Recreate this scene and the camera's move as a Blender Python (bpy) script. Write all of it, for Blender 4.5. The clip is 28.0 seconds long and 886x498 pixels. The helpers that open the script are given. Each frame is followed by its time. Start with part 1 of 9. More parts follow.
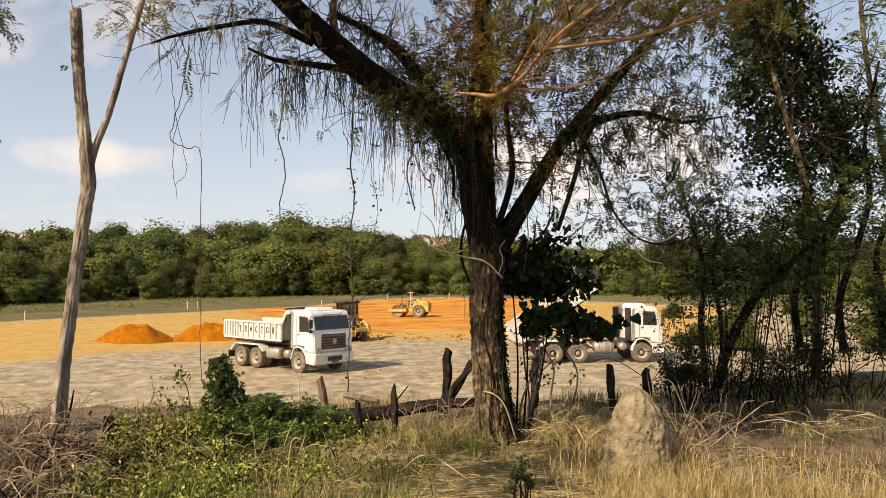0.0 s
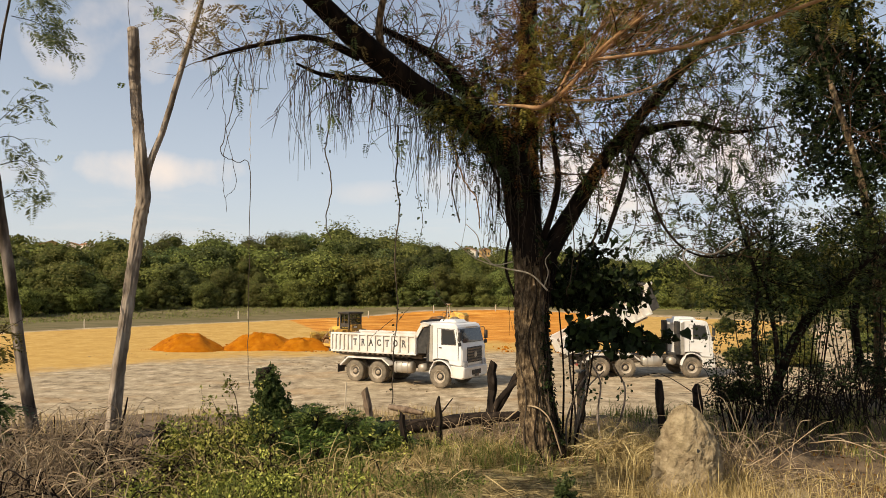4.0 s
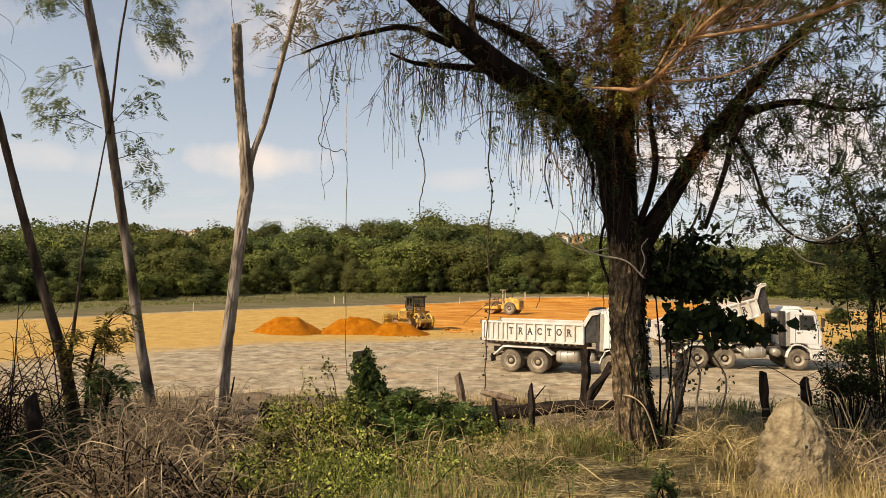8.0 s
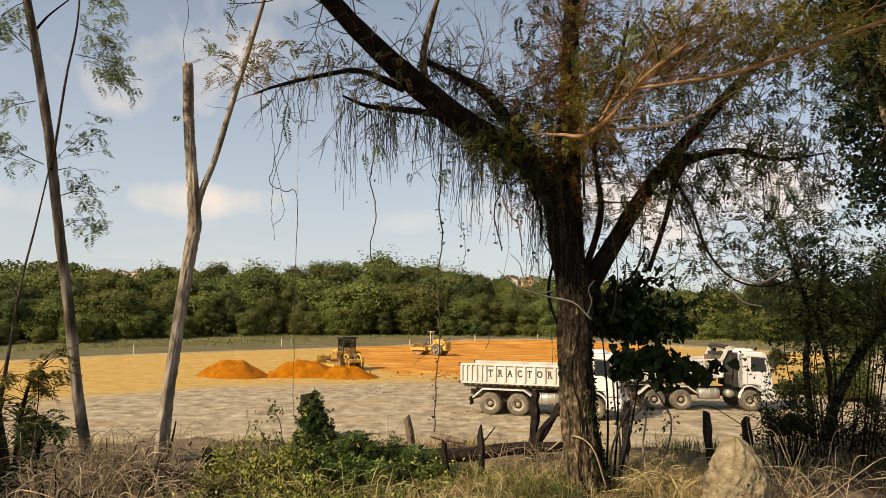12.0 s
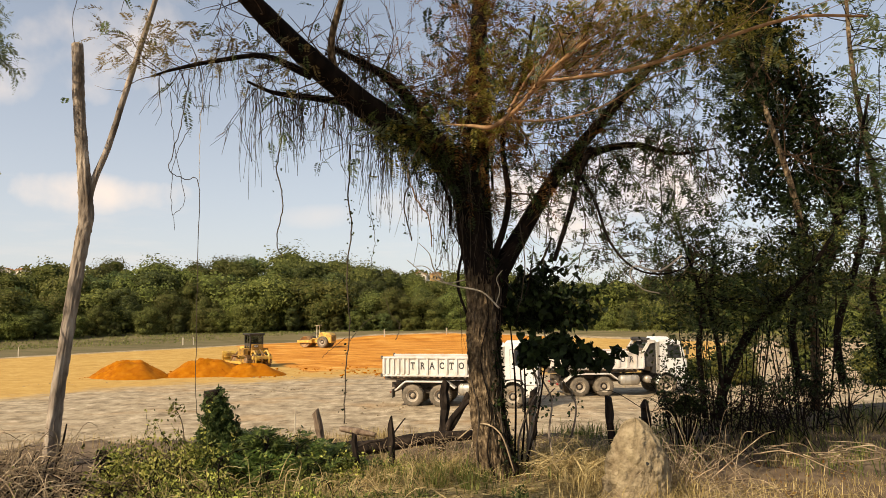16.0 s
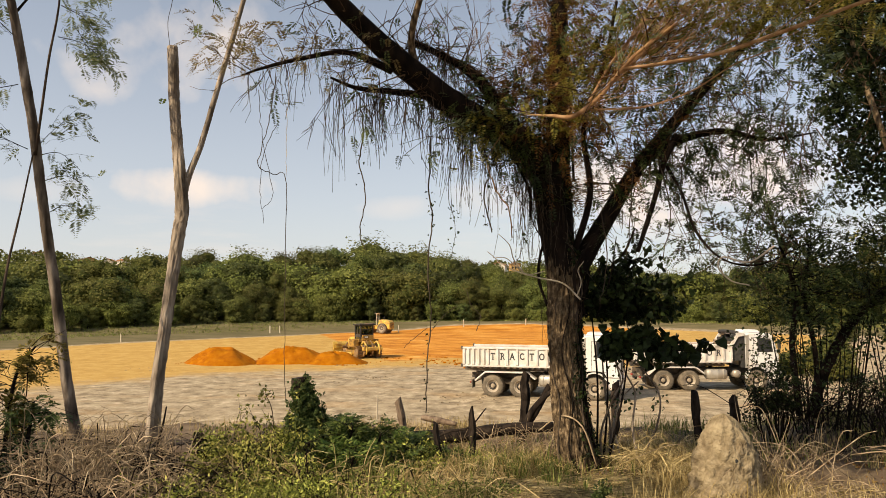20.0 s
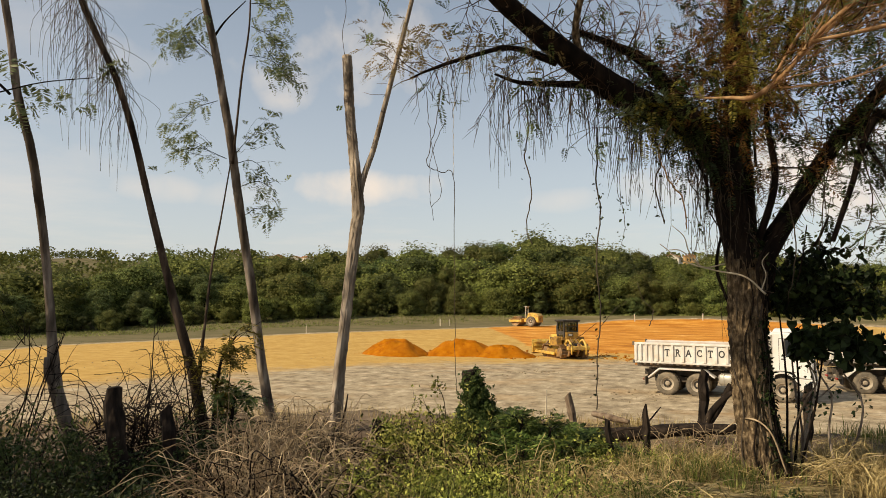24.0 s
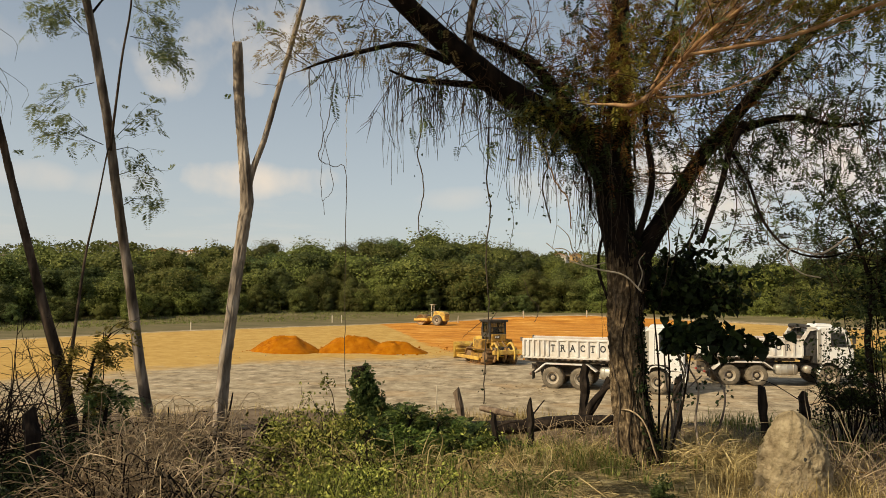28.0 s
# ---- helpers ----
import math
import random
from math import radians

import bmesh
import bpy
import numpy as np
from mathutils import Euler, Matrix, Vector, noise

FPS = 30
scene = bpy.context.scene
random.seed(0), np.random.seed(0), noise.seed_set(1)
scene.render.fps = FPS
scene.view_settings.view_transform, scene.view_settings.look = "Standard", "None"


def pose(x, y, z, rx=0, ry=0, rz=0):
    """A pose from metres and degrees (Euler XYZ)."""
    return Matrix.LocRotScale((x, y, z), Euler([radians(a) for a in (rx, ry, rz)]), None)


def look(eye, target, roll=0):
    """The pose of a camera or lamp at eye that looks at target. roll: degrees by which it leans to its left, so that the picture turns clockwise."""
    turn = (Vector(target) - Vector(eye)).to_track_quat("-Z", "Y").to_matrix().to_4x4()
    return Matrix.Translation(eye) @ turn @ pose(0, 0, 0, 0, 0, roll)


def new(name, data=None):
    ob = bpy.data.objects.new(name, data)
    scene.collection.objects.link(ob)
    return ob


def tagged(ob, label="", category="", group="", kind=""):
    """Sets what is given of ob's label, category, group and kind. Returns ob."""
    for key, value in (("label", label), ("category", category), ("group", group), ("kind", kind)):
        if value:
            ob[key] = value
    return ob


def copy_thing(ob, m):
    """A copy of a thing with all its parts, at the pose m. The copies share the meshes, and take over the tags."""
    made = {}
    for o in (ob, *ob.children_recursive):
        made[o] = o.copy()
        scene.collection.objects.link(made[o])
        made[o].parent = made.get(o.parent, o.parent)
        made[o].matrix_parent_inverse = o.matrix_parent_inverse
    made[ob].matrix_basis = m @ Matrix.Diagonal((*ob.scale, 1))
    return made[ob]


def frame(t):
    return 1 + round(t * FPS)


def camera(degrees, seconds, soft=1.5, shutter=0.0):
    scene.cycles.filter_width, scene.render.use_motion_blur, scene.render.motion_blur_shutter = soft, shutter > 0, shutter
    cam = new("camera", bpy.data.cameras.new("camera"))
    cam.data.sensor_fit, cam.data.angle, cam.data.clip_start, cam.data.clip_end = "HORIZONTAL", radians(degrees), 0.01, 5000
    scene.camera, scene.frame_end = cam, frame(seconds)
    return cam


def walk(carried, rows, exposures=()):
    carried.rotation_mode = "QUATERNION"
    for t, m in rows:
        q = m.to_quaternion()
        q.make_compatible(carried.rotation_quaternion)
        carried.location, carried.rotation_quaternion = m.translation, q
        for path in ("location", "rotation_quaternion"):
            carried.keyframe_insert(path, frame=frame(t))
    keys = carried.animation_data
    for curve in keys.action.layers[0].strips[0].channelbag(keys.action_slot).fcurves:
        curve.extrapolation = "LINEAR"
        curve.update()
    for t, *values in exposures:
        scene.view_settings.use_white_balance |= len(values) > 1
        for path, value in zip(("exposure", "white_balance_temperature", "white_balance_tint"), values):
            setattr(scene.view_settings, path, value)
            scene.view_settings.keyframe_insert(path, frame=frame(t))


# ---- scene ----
# ---- camera ----
cam = camera(64.68, 28.0, 0.6)
PATH = [
    (0.0, 0.002, 0.030, 4.422, 92.60, 0.22, 0.24),
    (0.5, -0.001, 0.034, 4.422, 92.43, 0.61, 0.52),
    (1.0, 0.001, 0.032, 4.425, 92.89, 0.44, 0.37),
    (1.5, -0.001, 0.020, 4.433, 93.63, 0.47, 1.02),
    (2.0, -0.002, 0.015, 4.438, 93.88, 0.35, 1.45),
    (2.5, -0.003, 0.004, 4.439, 93.87, -0.15, 2.21),
    (4.5, 0.030, 0.059, 4.434, 93.49, 0.20, 5.32),
    (5.0, 0.026, 0.050, 4.434, 93.65, 0.38, 7.07),
    (5.5, 0.024, 0.052, 4.435, 93.75, 0.21, 8.15),
    (6.0, 0.018, 0.049, 4.430, 93.67, 0.44, 9.50),
    (6.5, 0.013, 0.043, 4.431, 93.73, 0.29, 10.53),
    (7.0, 0.007, 0.029, 4.434, 94.20, -0.20, 11.63),
    (7.5, 0.008, 0.020, 4.433, 92.82, -0.43, 11.58),
    (8.0, 0.009, 0.025, 4.433, 92.40, -0.45, 11.47),
    (8.5, 0.005, 0.031, 4.427, 92.48, -0.96, 11.87),
    (9.0, 0.002, 0.024, 4.427, 92.89, -0.36, 12.07),
    (9.5, 0.003, 0.020, 4.433, 92.96, -0.23, 11.90),
    (10.0, 0.006, 0.010, 4.438, 93.24, -0.01, 11.62),
    (10.5, 0.010, 0.000, 4.436, 94.50, -0.14, 11.57),
    (11.0, 0.013, -0.015, 4.436, 96.73, 0.37, 11.32),
    (11.5, 0.015, -0.026, 4.421, 96.50, 0.39, 9.94),
    (12.0, 0.015, -0.019, 4.414, 95.89, -0.54, 7.39),
    (12.5, 0.029, -0.001, 4.418, 96.13, -0.30, 4.13),
    (13.0, 0.030, 0.024, 4.422, 95.98, -0.35, -0.15),
    (13.5, 0.036, 0.040, 4.431, 95.96, 0.01, -3.09),
    (15.5, 0.008, 0.028, 4.359, 95.40, 0.77, -1.97),
    (16.0, 0.003, 0.019, 4.357, 95.48, 0.38, 0.01),
    (16.5, -0.001, 0.009, 4.360, 95.34, 0.24, 1.36),
    (17.0, -0.003, -0.005, 4.363, 94.20, 0.37, 2.22),
    (17.5, -0.007, -0.019, 4.364, 94.33, 0.24, 3.05),
    (18.0, -0.009, -0.018, 4.369, 94.22, 0.10, 3.89),
    (18.5, -0.009, -0.020, 4.373, 94.50, 0.13, 4.25),
    (19.0, -0.010, -0.027, 4.369, 95.11, 0.24, 4.43),
    (19.5, -0.016, -0.020, 4.363, 95.24, -0.54, 5.34),
    (20.0, -0.017, -0.016, 4.367, 94.72, 0.02, 6.43),
    (20.5, -0.016, -0.010, 4.363, 94.90, -0.04, 7.31),
    (21.0, -0.021, -0.019, 4.368, 95.47, -0.08, 9.01),
    (21.5, -0.022, -0.032, 4.370, 95.11, -0.60, 10.96),
    (22.0, -0.022, -0.035, 4.368, 94.92, -0.49, 12.94),
    (22.5, -0.018, -0.032, 4.367, 94.69, -0.41, 14.48),
    (24.5, -0.024, -0.031, 4.378, 94.29, -0.25, 21.52),
    (25.0, -0.017, -0.043, 4.376, 94.60, -0.53, 22.25),
    (25.5, -0.017, -0.035, 4.381, 94.80, -0.81, 21.89),
    (26.0, -0.018, -0.042, 4.381, 94.86, -1.31, 20.21),
    (26.5, -0.016, -0.039, 4.375, 95.16, -1.06, 17.68),
    (27.0, -0.011, -0.040, 4.370, 95.30, -0.81, 15.72),
    (27.5, -0.004, -0.033, 4.362, 94.88, -0.42, 13.23),
    (28.0, 0.009, -0.026, 4.369, 93.96, -0.37, 11.31),
]
walk(cam, [(t, pose(x, y, z, rx, ry, rz)) for t, x, y, z, rx, ry, rz in PATH], [(0.0, 0.05, 7900, 11), (5.0, -0.11, 7900, 10), (9.0, -0.09, 8100, 11), (13.0, -0.12, 8100, 8), (17.0, 0.03, 8200, 12), (21.0, -0.06, 8300, 11), (25.0, -0.23, 8200, 7), (28.0, -0.33, 8300, 6)])

# ---- world, sun ----
CAM_Z = 4.4
SUN_FROM = Vector((-0.56, -0.57, 0.62)).normalized()
world = bpy.data.worlds.new("world")
scene.world = world
world.use_nodes = True


def sky():
    """Clear blue sky with drifting fair-weather clouds."""
    nt = world.node_tree
    nt.nodes.clear()
    N, L = nt.nodes.new, nt.links.new
    out, bg, sk = N("ShaderNodeOutputWorld"), N("ShaderNodeBackground"), N("ShaderNodeTexSky")
    sk.sky_type, sk.sun_disc = "NISHITA", False
    sk.sun_elevation = math.asin(SUN_FROM.z)
    sk.sun_rotation = math.atan2(SUN_FROM.x, SUN_FROM.y)
    sk.air_density, sk.dust_density, sk.ozone_density = 1.0, 1.2, 2.0
    bg.inputs["Strength"].default_value = 0.15
    tc, sep = N("ShaderNodeTexCoord"), N("ShaderNodeSeparateXYZ")
    L(tc.outputs["Generated"], sep.inputs[0])

    def m(op, a, b=None, c=None, clamp=False):
        n = N("ShaderNodeMath")
        n.operation, n.use_clamp = op, clamp
        for i, v in enumerate((a, b, c)):
            if v is None:
                continue
            if isinstance(v, (int, float)):
                n.inputs[i].default_value = v
            else:
                L(v, n.inputs[i])
        return n.outputs[0]

    # clouds lie on a high flat deck: project the direction on to it
    zz = m("ADD", m("MAXIMUM", sep.outputs[2], 0.0), 0.06)
    comb = N("ShaderNodeCombineXYZ")
    L(m("DIVIDE", sep.outputs[0], zz), comb.inputs[0])
    L(m("DIVIDE", sep.outputs[1], zz), comb.inputs[1])
    n1, n2 = N("ShaderNodeTexNoise"), N("ShaderNodeTexNoise")
    for n, s, d in ((n1, 0.55, 8.0), (n2, 0.16, 3.0)):
        L(comb.outputs[0], n.inputs["Vector"])
        n.inputs["Scale"].default_value, n.inputs["Detail"].default_value = s, d
        n.inputs["Roughness"].default_value = 0.6
    field = m("ADD", m("MULTIPLY", n1.outputs["Fac"], 0.65), m("MULTIPLY", n2.outputs["Fac"], 0.45))
    veil = m("MULTIPLY", m("SUBTRACT", field, CLOUD_FROM), CLOUD_SOFT, clamp=True)
    # a few rounded heaps, each at a bearing and height of its own
    heaps = None
    warp = N("ShaderNodeTexNoise")
    L(tc.outputs["Generated"], warp.inputs["Vector"])
    warp.inputs["Scale"].default_value, warp.inputs["Detail"].default_value = 9.0, 6.0
    for bearing, height, wide, tall, dense in HEAPS:
        az = m("ARCTAN2", m("MULTIPLY", sep.outputs[0], -1.0), sep.outputs[1])
        du = m("DIVIDE", m("SUBTRACT", az, radians(bearing)), radians(wide))
        dv = m("DIVIDE", m("SUBTRACT", sep.outputs[2], math.sin(radians(height))), radians(tall))
        d2 = m("ADD", m("MULTIPLY", du, du), m("MULTIPLY", dv, dv))
        puff = m("MULTIPLY", m("SUBTRACT", m("SUBTRACT", 1.0, d2), m("MULTIPLY", m("SUBTRACT", 0.54, warp.outputs["Fac"]), 4.2)), 0.9 * dense, clamp=True)
        puff = m("MULTIPLY", puff, dense)
        heaps = puff if heaps is None else m("MAXIMUM", heaps, puff)
    cover = m("MAXIMUM", m("MULTIPLY", veil, 0.55), heaps, clamp=True)
    haze = m("MULTIPLY", m("SUBTRACT", 1.0, m("MULTIPLY", sep.outputs[2], 1.6), clamp=True), 0.68)
    mix0, mix1 = N("ShaderNodeMixRGB"), N("ShaderNodeMixRGB")
    L(haze, mix0.inputs[0])
    L(sk.outputs[0], mix0.inputs[1])
    mix0.inputs[2].default_value = (4.5, 5.25, 6.9, 1)
    L(cover, mix1.inputs[0])
    L(mix0.outputs[0], mix1.inputs[1])
    mix1.inputs[2].default_value = (6.5, 6.2, 6.4, 1)
    L(mix1.outputs[0], bg.inputs["Color"])
    L(bg.outputs[0], out.inputs[0])


CLOUD_FROM, CLOUD_SOFT = 0.56, 3.5
# bearing left of north, height, half width, half height (degrees), density
HEAPS = ((26.0, 9.1, 6.5, 1.6, 0.92), (36, 8.4, 4.0, 1.2, 0.5), (27.5, 19.5, 8.5, 4.6, 0.85), (11, 8.0, 4, 1.0, 0.5), (-14, 9.5, 10, 4.5, 1.0), (42.5, 8.6, 4, 1.2, 0.6),
         (49, 9.8, 5, 2.0, 0.55), (45, 17.5, 4, 1.8, 0.5), (1, 8.8, 5, 1.8, 0.6), (-25, 12, 6, 3.5, 0.6), (21, 26, 6, 2.5, 0.5))
sky()
sun = new("sun", bpy.data.lights.new("sun", "SUN"))
sun.data.energy, sun.data.angle, sun.data.color = 5.0, radians(0.55), (1.0, 0.93, 0.80)
sun.matrix_world = look(SUN_FROM * 60, (0, 0, 0))
scene.view_settings.exposure = 0.0

# ---- mesh tools ----


def smoothstep(a, b, x):
    u = np.clip((np.asarray(x, float) - a) / (b - a), 0, 1)
    return u * u * (3 - 2 * u)


def bend(pts, n=5):
    """A smooth line through control points (Catmull-Rom)."""
    p = np.array(pts, float)
    if len(p) < 3:
        u = np.linspace(0, 1, n + 1)[:, None]
        return p[0] * (1 - u) + p[-1] * u
    q = np.vstack([2 * p[0] - p[1], p, 2 * p[-1] - p[-2]])
    out = []
    for i in range(1, len(q) - 2):
        for u in np.linspace(0, 1, n, endpoint=False):
            a, b, c, d = q[i - 1:i + 3]
            out.append(0.5 * (2 * b + (c - a) * u + (2 * a - 5 * b + 4 * c - d) * u ** 2 + (3 * b - a - 3 * c + d) * u ** 3))
    out.append(p[-1])
    return np.array(out)


class Shape:
    """Gathers vertices and faces for one mesh."""

    def __init__(self):
        self.v, self.f, self.n = [], {}, 0

    def add(self, verts, faces):
        verts = np.asarray(verts, float)
        for face in faces:
            self.f.setdefault(len(face), []).append(np.array([face]) + self.n)
        self.v.append(verts)
        self.n += len(verts)

    def many(self, verts, k):
        """verts (n, k, 3): n separate faces of k corners."""
        n = len(verts)
        self.f.setdefault(k, []).append(np.arange(n * k).reshape(n, k) + self.n)
        self.v.append(verts.reshape(-1, 3))
        self.n += n * k

    def convex(self, verts, faces):
        verts = np.asarray(verts, float)
        mid, fixed = verts.mean(0), []
        for face in faces:
            p = verts[list(face)]
            nrm = np.cross(p[1] - p[0], p[2] - p[0])
            fixed.append(face if nrm @ (p.mean(0) - mid) >= 0 else face[::-1])
        self.add(verts, fixed)

    def box(self, c, size, b=0.01, turn=None):
        """A box with chamfered edges."""
        h = np.array(size, float) / 2
        b = min(b, h.min() * 0.45)
        verts, faces = [], []
        for i in range(8):
            s = np.array([(i & 1) * 2 - 1, (i >> 1 & 1) * 2 - 1, (i >> 2 & 1) * 2 - 1])
            for a in range(3):
                w = h - b
                w[a] = h[a]
                verts.append(s * w)
        for a in range(3):
            o = [k for k in range(3) if k != a]
            for sgn in (0, 1):
                ring = []
                for u, w in ((0, 0), (1, 0), (1, 1), (0, 1)):
                    ring.append((sgn << a | u << o[0] | w << o[1]) * 3 + a)
                faces.append(tuple(ring))
            for u, w in ((0, 0), (1, 0), (1, 1), (0, 1)):
                c0 = u << o[0] | w << o[1]
                c1 = c0 | 1 << a
                faces.append((c0 * 3 + o[0], c1 * 3 + o[0], c1 * 3 + o[1], c0 * 3 + o[1]))
        for i in range(8):
            faces.append((i * 3, i * 3 + 1, i * 3 + 2))
        verts = np.array(verts)
        if turn is not None:
            verts = verts @ np.array(turn.to_3x3()).T
        self.convex(verts + np.array(c, float), faces)

    def prism(self, prof, y0, y1, b=0.02):
        """A profile in x and z, drawn from y0 to y1, with chamfered rims."""
        p = np.array(prof, float)
        area = np.sum(p[:, 0] * np.roll(p[:, 1], -1) - np.roll(p[:, 0], -1) * p[:, 1])
        if area < 0:
            p = p[::-1]
        mid = p.mean(0)
        inner = mid + (p - mid) * (1 - b / np.maximum(np.linalg.norm(p - mid, axis=1), 0.05))[:, None]
        n, rings = len(p), []
        for q, y in ((inner, y0), (p, y0 + b), (p, y1 - b), (inner, y1)):
            rings.append(np.stack([q[:, 0], np.full(n, y), q[:, 1]], 1))
        faces = [tuple(range(n)), tuple(3 * n + i for i in range(n))[::-1]]
        for k in range(3):
            for i in range(n):
                j = (i + 1) % n
                faces.append((k * n + j, k * n + i, (k + 1) * n + i, (k + 1) * n + j))
        self.add(np.vstack(rings), faces)

    def tube(self, pts, radii, sides=8, rough=0.0, rng=None):
        p = np.array(pts, float)
        r = np.interp(np.linspace(0, 1, len(p)), np.linspace(0, 1, len(np.atleast_1d(radii))), np.atleast_1d(radii))
        d = np.gradient(p, axis=0)
        d /= np.linalg.norm(d, axis=1)[:, None] + 1e-9
        ref = np.array([0.31, 0.95, 0.05]) if abs(d[:, 2]).mean() > 0.5 else np.array([0.05, 0.1, 0.99])
        u = np.cross(d, ref)
        u /= np.linalg.norm(u, axis=1)[:, None] + 1e-9
        w = np.cross(d, u)
        a = np.arange(sides) * 2 * math.pi / sides
        rr = np.repeat(r[:, None], sides, 1)
        if rough and rng is not None:
            rr = rr * (1 + rough * (rng.random((len(p), sides)) - 0.5) + rough * 0.8 * np.sin(a * 3 + 1.3)[None, :])
        v = p[:, None] + rr[:, :, None] * (np.cos(a)[None, :, None] * u[:, None] + np.sin(a)[None, :, None] * w[:, None])
        k = len(p)
        i, j = np.meshgrid(np.arange(k - 1), np.arange(sides), indexing="ij")
        j2 = (j + 1) % sides
        quads = np.stack([i * sides + j, (i + 1) * sides + j, (i + 1) * sides + j2, i * sides + j2], -1).reshape(-1, 4)
        self.f.setdefault(4, []).append(quads + self.n)
        self.f.setdefault(sides, []).append(np.array([np.arange(sides), np.arange(sides)[::-1] + (k - 1) * sides]) + self.n)
        self.v.append(v.reshape(-1, 3))
        self.n += k * sides

    def lathe(self, prof, axis_at=(0, 0, 0), n=28, axis="y", caps=True):
        """Turns a profile of (along the axis, radius) round an axis."""
        p = np.array(prof, float)
        a = np.arange(n) * 2 * math.pi / n
        k = len(p)
        along, c, s = np.repeat(p[:, 0], n), np.outer(p[:, 1], np.cos(a)).ravel(), np.outer(p[:, 1], np.sin(a)).ravel()
        v = {"y": (c, along, s), "z": (c, s, along), "x": (along, c, s)}[axis]
        verts = np.stack(v, 1) + np.array(axis_at, float)
        faces = []
        for i in range(k - 1):
            for j in range(n):
                faces.append((i * n + j, i * n + (j + 1) % n, (i + 1) * n + (j + 1) % n, (i + 1) * n + j))
        if caps:
            faces.append(tuple(range(n))[::-1])
            faces.append(tuple((k - 1) * n + j for j in range(n)))
        self.add(verts, faces)

    def ball(self, c, radii, n, m, rough, rng):
        """A closed lumpy ball."""
        v = []
        for i in range(m):
            th = math.pi * (i + 0.5) / m
            for j in range(n):
                ph = 2 * math.pi * (j + 0.5 * (i % 2)) / n
                k = 1 + rough * (rng.random() - 0.5)
                v.append((c[0] + radii[0] * k * math.sin(th) * math.cos(ph), c[1] + radii[1] * k * math.sin(th) * math.sin(ph), c[2] + radii[2] * k * math.cos(th)))
        f = [tuple(range(n)), tuple((m - 1) * n + j for j in range(n))[::-1]]
        for i in range(m - 1):
            for j in range(n):
                f.append((i * n + j, (i + 1) * n + j, (i + 1) * n + (j + 1) % n, i * n + (j + 1) % n))
        self.add(v, f)

    def mesh(self, name, material, smooth=True):
        me = bpy.data.meshes.new(name)
        verts = np.concatenate(self.v)
        me.vertices.add(len(verts))
        me.vertices.foreach_set("co", verts.ravel())
        idx, sizes = [], []
        for k, groups in self.f.items():
            g = np.concatenate(groups)
            idx.append(g.ravel())
            sizes.append(np.full(len(g), k))
        idx, sizes = np.concatenate(idx), np.concatenate(sizes)
        me.loops.add(len(idx))
        me.loops.foreach_set("vertex_index", idx.astype(np.int32))
        me.polygons.add(len(sizes))
        me.polygons.foreach_set("loop_start", np.concatenate([[0], np.cumsum(sizes)[:-1]]).astype(np.int32))
        me.polygons.foreach_set("loop_total", sizes.astype(np.int32))
        me.polygons.foreach_set("use_smooth", np.full(len(sizes), smooth))
        me.update(calc_edges=True)
        me.materials.append(material)
        return me


def part(name, shape, material, parent=None, label="", smooth=True, at=None):
    """One mesh object, under a thing or a part where a parent is given."""
    ob = new(name, shape.mesh(name, material, smooth))
    if parent is not None:
        ob.parent = parent
    if at is not None:
        ob.location = at
    if label:
        tagged(ob, label)
    return ob


def thing(name, label, category, group="", kind="", at=(0, 0, 0), turn=0.0):
    """An Empty at a thing's base."""
    ob = new(name)
    ob.empty_display_size = 0.2
    ob.matrix_basis = pose(*at, 0, 0, turn)
    return tagged(ob, label, category, group, kind)


# ---- materials ----


